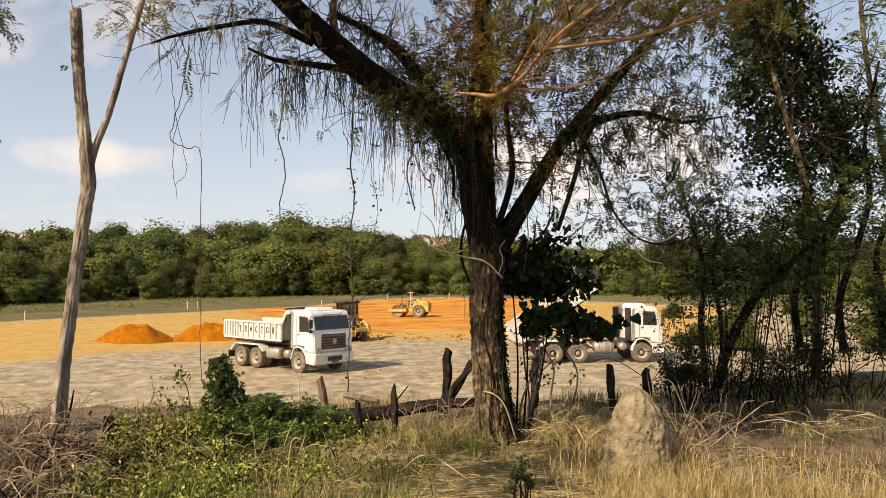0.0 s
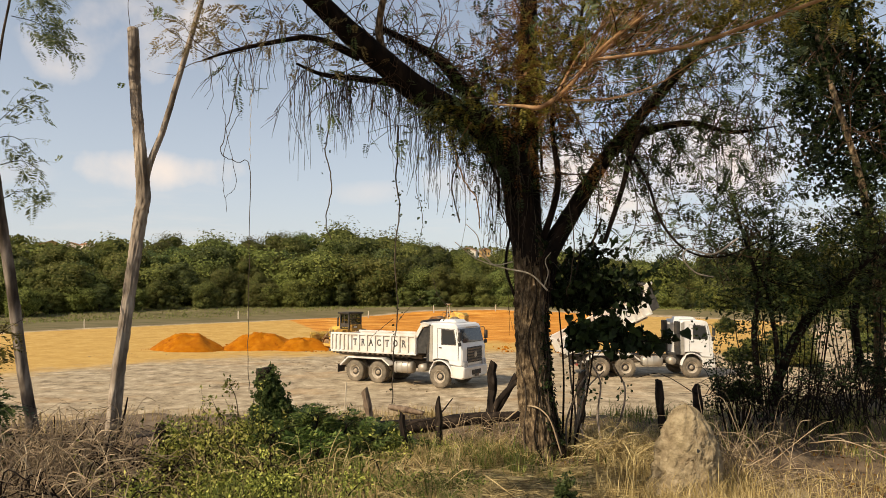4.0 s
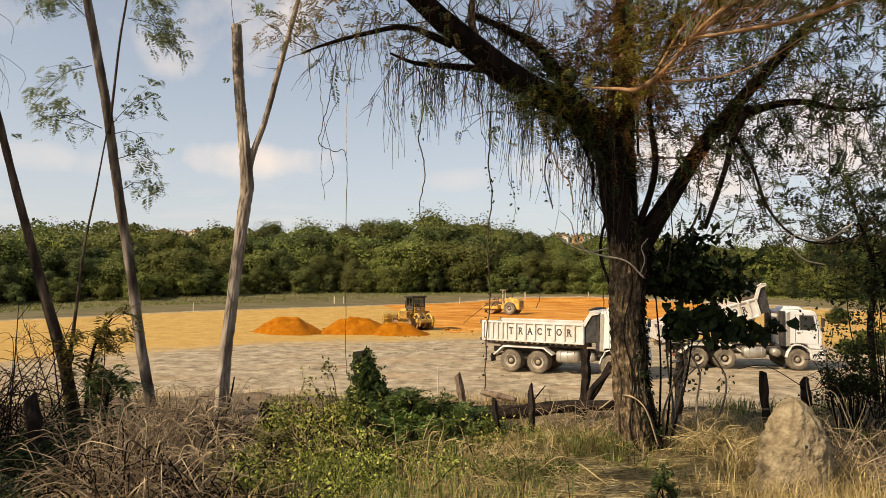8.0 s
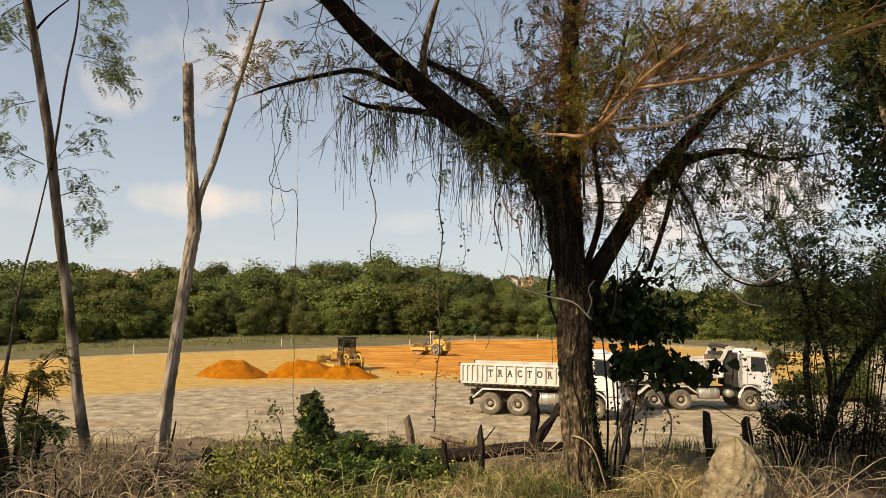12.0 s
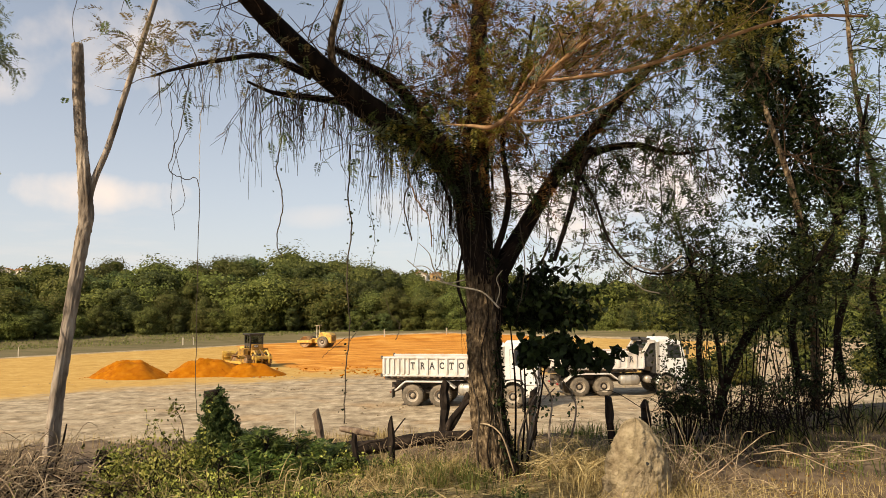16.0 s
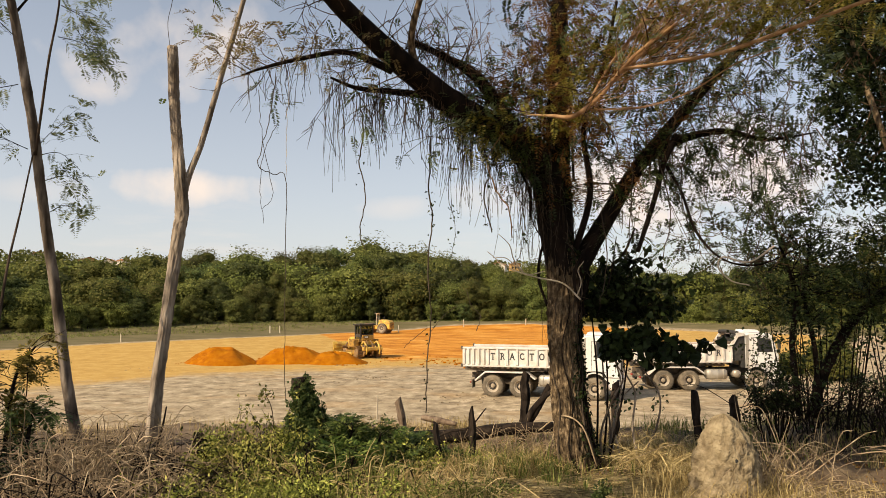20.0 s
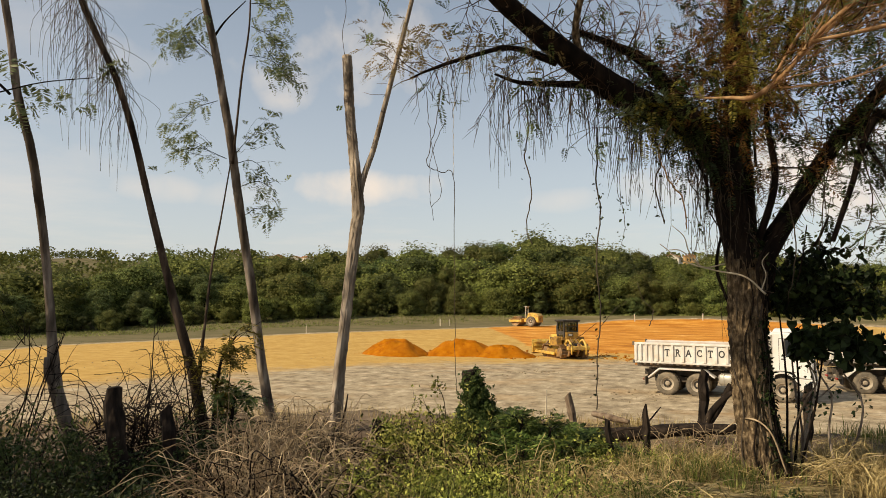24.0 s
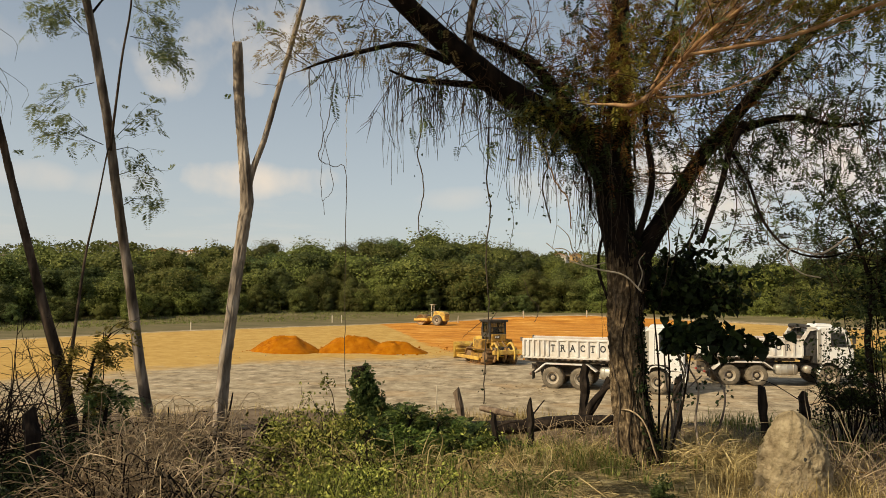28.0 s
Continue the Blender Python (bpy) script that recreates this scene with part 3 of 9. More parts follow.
def ground_material():
    mat = bpy.data.materials.new("earth")
    mat.use_nodes = True
    nt = mat.node_tree
    N, L = nt.nodes.new, nt.links.new
    b = nt.nodes["Principled BSDF"]
    b.inputs["Roughness"].default_value = 0.95
    b.inputs["Specular IOR Level"].default_value = 0.15
    at, tc = N("ShaderNodeAttribute"), N("ShaderNodeTexCoord")
    at.attribute_name = "cover"
    sep = N("ShaderNodeSeparateColor")
    L(at.outputs["Color"], sep.inputs[0])

    def noise_at(scale, detail=6.0, rough=0.6, stretch=None):
        n = N("ShaderNodeTexNoise")
        n.inputs["Scale"].default_value, n.inputs["Detail"].default_value, n.inputs["Roughness"].default_value = scale, detail, rough
        if stretch:
            mp = N("ShaderNodeMapping")
            mp.inputs["Scale"].default_value = stretch
            L(tc.outputs["Object"], mp.inputs[0])
            L(mp.outputs[0], n.inputs["Vector"])
        else:
            L(tc.outputs["Object"], n.inputs["Vector"])
        return n.outputs["Fac"]

    def ramp(fac, *stops):
        n = N("ShaderNodeValToRGB")
        els = n.color_ramp.elements
        while len(els) < len(stops):
            els.new(0.5)
        for e, (p, c) in zip(els, stops):
            e.position, e.color = p, (*c, 1)
        L(fac, n.inputs[0])
        return n.outputs[0]

    def mix(fac, a, c):
        n = N("ShaderNodeMixRGB")
        L(fac, n.inputs[0])
        L(a, n.inputs[1])
        L(c, n.inputs[2])
        return n.outputs[0]

    def ragged(mask, scale, amount=0.7):
        """Breaks up the soft rim of a mask with noise."""
        a, s, c = N("ShaderNodeMath"), N("ShaderNodeMath"), N("ShaderNodeMapRange")
        s.operation, a.operation = "SUBTRACT", "MULTIPLY_ADD"
        L(noise_at(scale, 7.0, 0.65), s.inputs[0])
        s.inputs[1].default_value = 0.5
        L(s.outputs[0], a.inputs[0])
        a.inputs[1].default_value = amount
        L(mask, a.inputs[2])
        L(a.outputs[0], c.inputs[0])
        c.inputs[1].default_value, c.inputs[2].default_value = 0.35, 0.65
        return c.outputs[0]

    clay = ramp(noise_at(1.3, 10.0, 0.68, (1.0, 0.8, 1)), (0.34, (0.18, 0.137, 0.088)), (0.45, (0.345, 0.27, 0.178)), (0.55, (0.45, 0.36, 0.243)), (0.68, (0.65, 0.535, 0.385)))
    clay = mix(ramp(noise_at(0.75, 9.0, 0.72, (0.8, 1.1, 1)), (0.54, (0, 0, 0)), (0.60, (0.7, 0.7, 0.7))), clay, ramp(noise_at(5.0), (0.35, (0.15, 0.112, 0.07)), (0.65, (0.30, 0.225, 0.145))))
    clay = mix(ramp(noise_at(0.22, 6.0, 0.7, (0.8, 1.2, 1)), (0.52, (0, 0, 0)), (0.68, (0.55, 0.55, 0.55))), clay, ramp(noise_at(3.0), (0.3, (0.40, 0.22, 0.09)), (0.7, (0.50, 0.32, 0.15))))
    tan = ramp(noise_at(0.8, 11.0, 0.78, (1.0, 0.8, 1)), (0.28, (0.38, 0.212, 0.055)), (0.5, (0.53, 0.323, 0.098)), (0.72, (0.64, 0.44, 0.17)))
    deep = ramp(noise_at(0.5, 11.0, 0.72, (0.5, 1.0, 1)), (0.32, (0.34, 0.115, 0.016)), (0.47, (0.56, 0.215, 0.034)), (0.58, (0.68, 0.31, 0.062)), (0.7, (0.82, 0.50, 0.18)))
    far = ramp(noise_at(0.35, 8.0, 0.7, (0.5, 2.0, 1)), (0.3, (0.085, 0.08, 0.03)), (0.47, (0.145, 0.122, 0.06)), (0.6, (0.19, 0.155, 0.085)), (0.75, (0.27, 0.22, 0.125)))
    shelf = ramp(noise_at(1.6, 10.0, 0.7), (0.3, (0.085, 0.058, 0.038)), (0.5, (0.17, 0.12, 0.08)), (0.72, (0.29, 0.22, 0.145)))
    col = mix(ragged(sep.outputs[0], 0.55), clay, tan)
    col = mix(ragged(sep.outputs[1], 0.4, 0.9), col, deep)
    col = mix(ragged(sep.outputs[2], 0.4, 0.6), col, far)
    col = mix(ragged(at.outputs["Alpha"], 0.8, 0.8), col, shelf)
    L(col, b.inputs["Base Color"])
    bp, bp2 = N("ShaderNodeBump"), N("ShaderNodeBump")
    L(noise_at(2.2, 9.0, 0.7), bp.inputs["Height"])
    bp.inputs["Strength"].default_value, bp.inputs["Distance"].default_value = 0.6, 0.10
    L(noise_at(18.0, 6.0, 0.7), bp2.inputs["Height"])
    bp2.inputs["Strength"].default_value, bp2.inputs["Distance"].default_value = 0.5, 0.02
    L(bp.outputs[0], bp2.inputs["Normal"])
    L(bp2.outputs[0], b.inputs["Normal"])
    return mat


ground = make_ground()

# ---- leaves in bulk ----


def turns(n, rng):
    """Random directions."""
    d = rng.normal(size=(n, 3))
    return d / np.linalg.norm(d, axis=1)[:, None]


def leaves(s, centres, size, rng, slim=0.55, droop=0.3, out=None):
    """Adds one four-cornered leaf at every centre, with a folded tip."""
    n = len(centres)
    face = turns(n, rng) * 0.9 + np.array([0, 0, 0.75 - droop]) if out is None else turns(n, rng) * 0.55 + out
    d = np.cross(face, turns(n, rng))
    d /= np.linalg.norm(d, axis=1)[:, None] + 1e-9
    w = np.cross(d, face)
    w /= np.linalg.norm(w, axis=1)[:, None] + 1e-9
    z = size * (0.6 + 0.8 * rng.random(n))[:, None]
    up = np.cross(d, w) * z * 0.12
    c = np.asarray(centres)
    s.many(np.stack([c - d * z * 0.5, c + w * z * slim * 0.5 + up, c + d * z * 0.5, c - w * z * slim * 0.5 + up], 1), 4)


def broad_leaves(s, centres, size, rng, droop=0.7):
    """Adds one six-cornered, drooping leaf with a pointed tip at every centre."""
    n = len(centres)
    tip = turns(n, rng) * 0.7 + np.array([0, 0, -droop])
    tip /= np.linalg.norm(tip, axis=1)[:, None]
    w = np.cross(tip, turns(n, rng))
    w /= np.linalg.norm(w, axis=1)[:, None] + 1e-9
    fold = np.cross(tip, w)
    z = size * (0.5 + 0.9 * rng.random(n))[:, None]
    c = np.asarray(centres)
    s.many(np.stack([c, c + (w * 0.42 - tip * 0.06 + fold * 0.12) * z, c + (w * 0.46 + tip * 0.34 + fold * 0.14) * z, c + (tip * 1.0 + fold * 0.02) * z,
                     c + (-w * 0.46 + tip * 0.34 + fold * 0.14) * z, c + (-w * 0.42 - tip * 0.06 + fold * 0.12) * z], 1), 6)


def fronds(s, starts, dirs, length, rng, pairs=9, slim=0.28, droop=0.35, leaflet=0.34):
    """Feathery leaves: pairs of narrow leaflets along a drooping rib."""
    n = len(starts)
    d = dirs / (np.linalg.norm(dirs, axis=1)[:, None] + 1e-9)
    side = np.cross(d, np.tile([0, 0, 1.0], (n, 1)) + 0.5 * turns(n, rng))
    side /= np.linalg.norm(side, axis=1)[:, None] + 1e-9
    ln = length * (0.6 + 0.7 * rng.random(n))
    for k in range(pairs):
        u = (k + 1.0) / pairs
        p = starts + d * (ln * u)[:, None] + np.array([0, 0, -1.0]) * (droop * ln * u * u)[:, None]
        size = (ln * leaflet * (0.5 + 0.9 * math.sin(math.pi * min(u + 0.12, 1.0))))[:, None]
        for sg in (-1, 1):
            q = side * sg * 0.9 + d * 0.45 + 0.25 * turns(n, rng)
            q /= np.linalg.norm(q, axis=1)[:, None]
            w = np.cross(q, np.cross(d, side)) + 0.3 * turns(n, rng)
            w /= np.linalg.norm(w, axis=1)[:, None] + 1e-9
            s.many(np.stack([p, p + q * size * 0.5 + w * size * slim * 0.5, p + q * size, p + q * size * 0.5 - w * size * slim * 0.5], 1), 4)


def ball_points(n, rng, shell=0.5):
    d = turns(n, rng)
    return d * (shell + (1 - shell) * rng.random(n) ** 0.6)[:, None]


# ---- forest and skyline ----
FOREST_BASE = ((-60, 104), (-40, 108), (-15, 115), (10, 118), (24, 114), (30, 112), (43, 109), (54, 100), (75, 90))
FOREST_TOP = ((-60, 3.0), (-13, 3.2), (1, 3.3), (4, 4.1), (9, 4.6), (15, 4.9), (20, 4.6), (26.5, 4.2), (35, 3.4), (43, 3.2), (51, 2.7), (54, 2.4), (75, 2.4))


def forest_tree_kind(seed, tall, wide, low, foliage):
    """A far broadleaf tree: trunk with limbs, and a ragged crown of leaf clumps that reaches low."""
    rng = np.random.default_rng(seed)
    t = thing("forest_tree", "broadleaf tree with dense olive-green crown at the forest edge", "tree", "trees of the far forest")
    trunk = Shape()
    trunk.tube(bend([(0, 0, -0.3), (0.2, 0.1, tall * 0.35), (0.1, -0.2, tall * 0.75)], 4), [0.24, 0.16, 0.05], 6)
    crown, core = Shape(), Shape()
    n = int(7 + wide * 1.1)
    for k in range(n):
        u = low + (0.93 - low) * (k + 0.5) / n
        ring = wide * 0.5 * math.sin(math.pi * min(0.25 + 0.68 * u, 0.95)) ** 0.7
        a = k * 2.4 + rng.random()
        rad = ring * (0.25 + 0.6 * rng.random()) if k < n - 1 else 0.0
        size = wide * (0.12 + 0.17 * rng.random())
        c = np.array([math.cos(a) * rad, math.sin(a) * rad, max(tall * u, size * 0.6)])
        trunk.tube(bend([(0.1, 0, c[2] * 0.55), tuple(c * [0.6, 0.6, 0.93]), tuple(c)], 3), [0.07, 0.02], 4)
        flat = np.array([1, 1, 0.8])
        m = int(620 * size / 1.3)
        d = turns(m, rng)
        lump = 0.98 + 0.26 * np.sin(d[:, 0] * 5 + k) * np.sin(d[:, 1] * 4 + 2 * k) + 0.18 * np.sin(d[:, 2] * 7 + k)
        shell = (0.72 + 0.42 * rng.random(m) ** 1.4) * lump
        leaves(crown, d * size * shell[:, None] * flat + c, 0.24, rng, 0.7, 0.1, d * 0.8 + np.array([0, 0, 0.2]))
        # solid filler ball; shade between the leaves is in its dark colour
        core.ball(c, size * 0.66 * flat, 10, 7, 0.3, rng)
    part("trunk", trunk, M["bark_dark_shade"], t)
    part("crown", crown, M[foliage], t, smooth=False)
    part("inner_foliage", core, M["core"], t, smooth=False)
    return t


def make_forest():
    rng = np.random.default_rng(11)
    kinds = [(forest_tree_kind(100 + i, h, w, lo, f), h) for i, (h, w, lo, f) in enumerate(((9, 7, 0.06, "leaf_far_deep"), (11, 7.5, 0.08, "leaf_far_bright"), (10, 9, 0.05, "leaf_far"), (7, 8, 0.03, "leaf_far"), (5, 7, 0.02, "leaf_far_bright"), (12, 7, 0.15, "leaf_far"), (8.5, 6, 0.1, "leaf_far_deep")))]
    used = set()
    for row, back in enumerate((0, 5, 11, 18, 26, 35)):
        a = -46.0
        while a < 63:
            az = a + rng.uniform(-0.6, 0.6)
            base = np.interp(az, [p for p, _ in FOREST_BASE], [p for _, p in FOREST_BASE]) + back + rng.uniform(-1.5, 1.5)
            x, y = -math.sin(radians(az)) * base, math.cos(radians(az)) * base
            top = np.interp(az, [p for p, _ in FOREST_TOP], [p for _, p in FOREST_TOP])
            z = gz(x, y)
            room = CAM_Z + base * math.tan(radians(top)) - z
            want = room * ((0.36, 0.62, 0.80, 0.92, 0.98, 0.98, 0.24)[row] + rng.uniform(-0.16, 0.08))
            k = int(rng.integers(0, 7)) if 1 < row < 6 else int(rng.choice([0, 2, 3, 4, 4, 6] if row < 2 else [3, 4, 4]))
            ob, h = kinds[k]
            s = want / (h * 1.04)
            wide = s * rng.uniform(0.95, 1.25)
            m = pose(x, y, z - 0.1, rng.uniform(-4, 4), rng.uniform(-4, 4), rng.uniform(0, 360))
            c = ob if k not in used else copy_thing(ob, m)
            used.add(k)
            c.matrix_basis = m @ Matrix.Diagonal((wide, wide, s, 1))
            a += (1.9, 2.2, 2.4, 2.7, 3.0, 3.4, 2.1)[row] * rng.uniform(0.8, 1.2)
    # low shrubs on the lot's overgrown end
    for _ in range(26):
        az, r = rng.uniform(-38, -17.5), rng.uniform(44, 92)
        x, y = -math.sin(radians(az)) * r, math.cos(radians(az)) * r
        ob, h = kinds[int(rng.choice([3, 4]))]
        m = pose(x, y, gz(x, y) - 0.05, 0, 0, rng.uniform(0, 360))
        c = copy_thing(ob, m)
        s = rng.uniform(0.8, 2.2) / h
        c.matrix_basis = m @ Matrix.Diagonal((s * 1.3, s * 1.3, s, 1))
        tagged(c, "low yellow-green shrub on the overgrown end of the lot", "shrub", "shrubs on the lot")
        c.name = "lot_shrub"
    for k, (ob, h) in enumerate(kinds):
        if k not in used:
            ob.matrix_basis = pose(-120, 30, gz(-120, 30))


def far_woods():
    """Scrub and small trees that dot the ridge behind."""
    rng = np.random.default_rng(5)
    s = Shape()
    for _ in range(520):
        az, r = rng.uniform(-48, 64), rng.uniform(240, 360)
        x, y = -math.sin(radians(az)) * r, math.cos(radians(az)) * r
        size = rng.uniform(1.5, 4.2)
        c = np.array([x, y, gz(x, y) + size * 0.7])
        leaves(s, ball_points(110, rng, 0.4) * size * np.array([1.2, 1.2, 0.75]) + c, size * 0.3, rng, 0.85, 0.0)
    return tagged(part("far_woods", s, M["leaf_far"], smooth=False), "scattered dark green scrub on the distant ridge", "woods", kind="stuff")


def house(az, r, w, d, h, wall, turn):
    x, y = -math.sin(radians(az)) * r, math.cos(radians(az)) * r
    t = thing("house", "small plastered house with a clay tile roof on the ridge", "house", "houses on the ridge", at=(x, y, gz(x, y) + 0.6), turn=az + turn)
    s = Shape()
    s.prism([(-w / 2, -1.5), (w / 2, -1.5), (w / 2, h), (0, h + w * 0.2), (-w / 2, h)], -d / 2, d / 2, 0.05)
    part("wall", s, M[wall], t, smooth=False)
    for sg in (-1, 1):
        s = Shape()
        a = math.atan2(w * 0.2, w / 2)
        s.box((sg * (w / 4 + 0.2), 0, h + w * 0.1 + 0.05), (w * 0.60, d + 0.8, 0.22), 0.03, Euler((0, sg * a, 0)).to_matrix())
        part("roof", s, M["roof_tile"], t, smooth=False)
    for k in range(3):
        s = Shape()
        s.box((-w * 0.3 + k * w * 0.3, -d / 2 - 0.03, h * 0.5), (w * 0.13, 0.1, h * (0.62 if k == 1 else 0.36)), 0.02)
        part("door" if k == 1 else "window", s, M["dark_opening"], t, smooth=False)


def place_houses():
    for az, r, w, d, h, wall, turn in ((33.4, 298, 9, 8, 3.2, "house_ochre", 10), (32.0, 310, 6, 6, 3, "house_wall", -20), (31.0, 305, 5, 6, 3.4, "house_wall", 30), (36.5, 318, 8, 7, 3, "house_wall", 0),
                                       (24.8, 330, 9, 6, 3, "house_wall", 15), (1.8, 300, 8, 7, 3.2, "house_wall", -10), (0.6, 312, 6, 6, 3.4, "house_ochre", 12)):
        house(az, r, w * 0.7, d * 0.7, h * 0.8, wall, turn)

# ---- vehicles ----


def wheel(parent, x, y, r, w, name="wheel", out=-1):
    """A tyre with tread blocks and sidewall, its dished rim, hub and nuts under it. The axle runs along y."""
    s = Shape()
    h = w / 2
    s.lathe([(-h, r * 0.58), (-h * 1.06, r * 0.72), (-h * 1.02, r * 0.88), (-h * 0.86, r * 0.975), (-h * 0.3, r), (h * 0.3, r), (h * 0.86, r * 0.975), (h * 1.02, r * 0.88), (h * 1.06, r * 0.72), (h, r * 0.58)], n=32, caps=False)
    for k in range(30):
        a = k * 2 * math.pi / 30
        t = Euler((0, -a, 0)).to_matrix()
        for sg in (-1, 1):
            c = t @ Vector((r * 0.985, sg * h * 0.62, 0))
            s.box(c, (0.036, h * 0.62, r * 0.11), 0.008, t)
    ob = part(name, s, M["tyre"], parent, at=(x, y, r))
    s = Shape()
    o = out * h
    s.lathe([(o * 0.2, r * 0.60), (o * 0.98, r * 0.60), (o * 1.0, r * 0.55), (o * 0.55, r * 0.50), (o * 0.42, r * 0.36), (o * 0.42, r * 0.20), (o * 0.8, r * 0.18), (o * 0.85, r * 0.10), (o * 0.85, 0.01)][:: -out], n=24)
    part("rim", s, M["rim"], ob)
    s = Shape()
    s.lathe([(o * 0.425, r * 0.40), (o * 0.43, r * 0.21)][:: -out], n=24, caps=False)
    part("rim_dish", s, M["black"], ob)
    s = Shape()
    for k in range(10):
        a = k * 2 * math.pi / 10
        s.lathe([(o * 0.42, 0.018), (o * 0.62, 0.018)][:: -out], (math.cos(a) * r * 0.29, 0, math.sin(a) * r * 0.29), 6)
    tagged(part("wheel_nut_ring", s, M["chassis"], ob), kind="stuff")
    return ob


def dump_truck(name_label, at, turn):
    """A white three-axle dump truck. Origin: the ground under the rearmost axle; x is ahead."""
    t = thing("dump_truck", name_label, "truck", "dump trucks", at=at, turn=turn)
    R = 0.525
    wheels = []
    for x in (0.0, 1.36):
        for sg in (-1, 1):
            wheels.append(wheel(t, x, sg * 1.05, R, 0.34, out=sg))
            part("inner_tyre", inner_tyre(R), M["tyre"], t, at=(x, sg * 0.66, R))
    for sg in (-1, 1):
        wheels.append(wheel(t, 4.87, sg * 1.08, R, 0.30, out=sg))
    s = Shape()
    for sg in (-1, 1):
        s.box((2.4, sg * 0.42, 0.98), (7.2, 0.09, 0.26), 0.01)
    for x in (-1.0, 0.68, 2.3, 3.6):
        s.box((x, 0, 0.98), (0.12, 0.8, 0.2), 0.01)
    part("chassis_frame", s, M["chassis"], t, smooth=False)
    for x in (0, 1.36, 4.87):
        s = Shape()
        s.lathe([(-0.95, 0.09), (-0.2, 0.09), (-0.15, 0.2), (0.15, 0.2), (0.2, 0.09), (0.95, 0.09)], (x, 0, R), 14)
        part("axle", s, M["chassis"], t)
    s = Shape()
    s.box((5.0, 0, 0.92), (1.7, 1.3, 0.62), 0.06)
    s.box((3.8, 0, 0.85), (0.8, 0.6, 0.4), 0.06)
    part("engine_block", s, M["black"], t, smooth=False)
    s = Shape()
    s.tube([(3.5, 0, 0.8), (0.2, 0, 0.62)], [0.07], 10)
    part("drive_shaft", s, M["chassis"], t)
    for sg in (-1, 1):
        s = Shape()
        for k in range(5):
            s.box((0.64, sg * 0.72, 0.62 + 0.045 * k), (1.5 - 0.22 * k, 0.1, 0.035), 0.008)
        part("leaf_spring", s, M["chassis"], t, smooth=False)
    for sg in (-1, 1):
        s = Shape()
        prof = [(-0.85, 0.78), (-0.35, 1.20), (1.68, 1.20), (2.1, 0.90)]
        for a, b in zip(prof[:-1], prof[1:]):
            m = ((a[0] + b[0]) / 2, sg * 1.02, (a[1] + b[1]) / 2)
            ln, ang = math.hypot(b[0] - a[0], b[1] - a[1]), -math.atan2(b[1] - a[1], b[0] - a[0])
            s.box(m, (ln + 0.02, 0.56, 0.07), 0.01, Euler((0, ang, 0)).to_matrix())
        part("rear_mudguard", s, M["bed_white"], t, smooth=False)
        s = Shape()
        s.box((-0.98, sg * 1.02, 0.62), (0.03, 0.55, 0.4), 0.005)
        part("mud_flap", s, M["black"], t, smooth=False)
    s = Shape()
    s.box((2.80, -1.0, 0.84), (1.1, 0.5, 0.52), 0.09)
    for x in (2.48, 2.80, 3.12):
        s.box((x, -1.0, 0.84), (0.05, 0.53, 0.53), 0.09)
    part("fuel_tank", s, M["tank"], t)
    s = Shape()
    s.box((2.6, 1.0, 0.84), (0.8, 0.5, 0.5), 0.04)
    part("battery_box", s, M["chassis"], t, smooth=False)
    for sg in (-1, 1):
        s = Shape()
        s.lathe([(-0.26, 0.02), (-0.25, 0.20), (0.25, 0.20), (0.26, 0.02)], (3.86, sg * 0.92, 0.86), 18)
        part("air_tank", s, M["tank"], t)
    s = Shape()
    s.box((-1.08, 0, 0.66), (0.10, 2.2, 0.12), 0.02)
    s.box((-1.0, -0.5, 0.84), (0.1, 0.08, 0.4), 0.01)
    s.box((-1.0, 0.5, 0.84), (0.1, 0.08, 0.4), 0.01)
    part("rear_guard_bar", s, M["chassis"], t, smooth=False)
    for sg in (-1, 1):
        s = Shape()
        s.box((-1.15, sg * 0.85, 0.66), (0.05, 0.3, 0.1), 0.01)
        part("tail_light", s, M["red"], t, smooth=False)
    cab(t)
    bed = dump_bed(t)
    return t, bed, wheels


def inner_tyre(r):
    s = Shape()
    s.lathe([(-0.16, r * 0.6), (-0.17, r * 0.85), (-0.12, r * 0.99), (0.12, r * 0.99), (0.17, r * 0.85), (0.16, r * 0.6)], n=24)
    return s


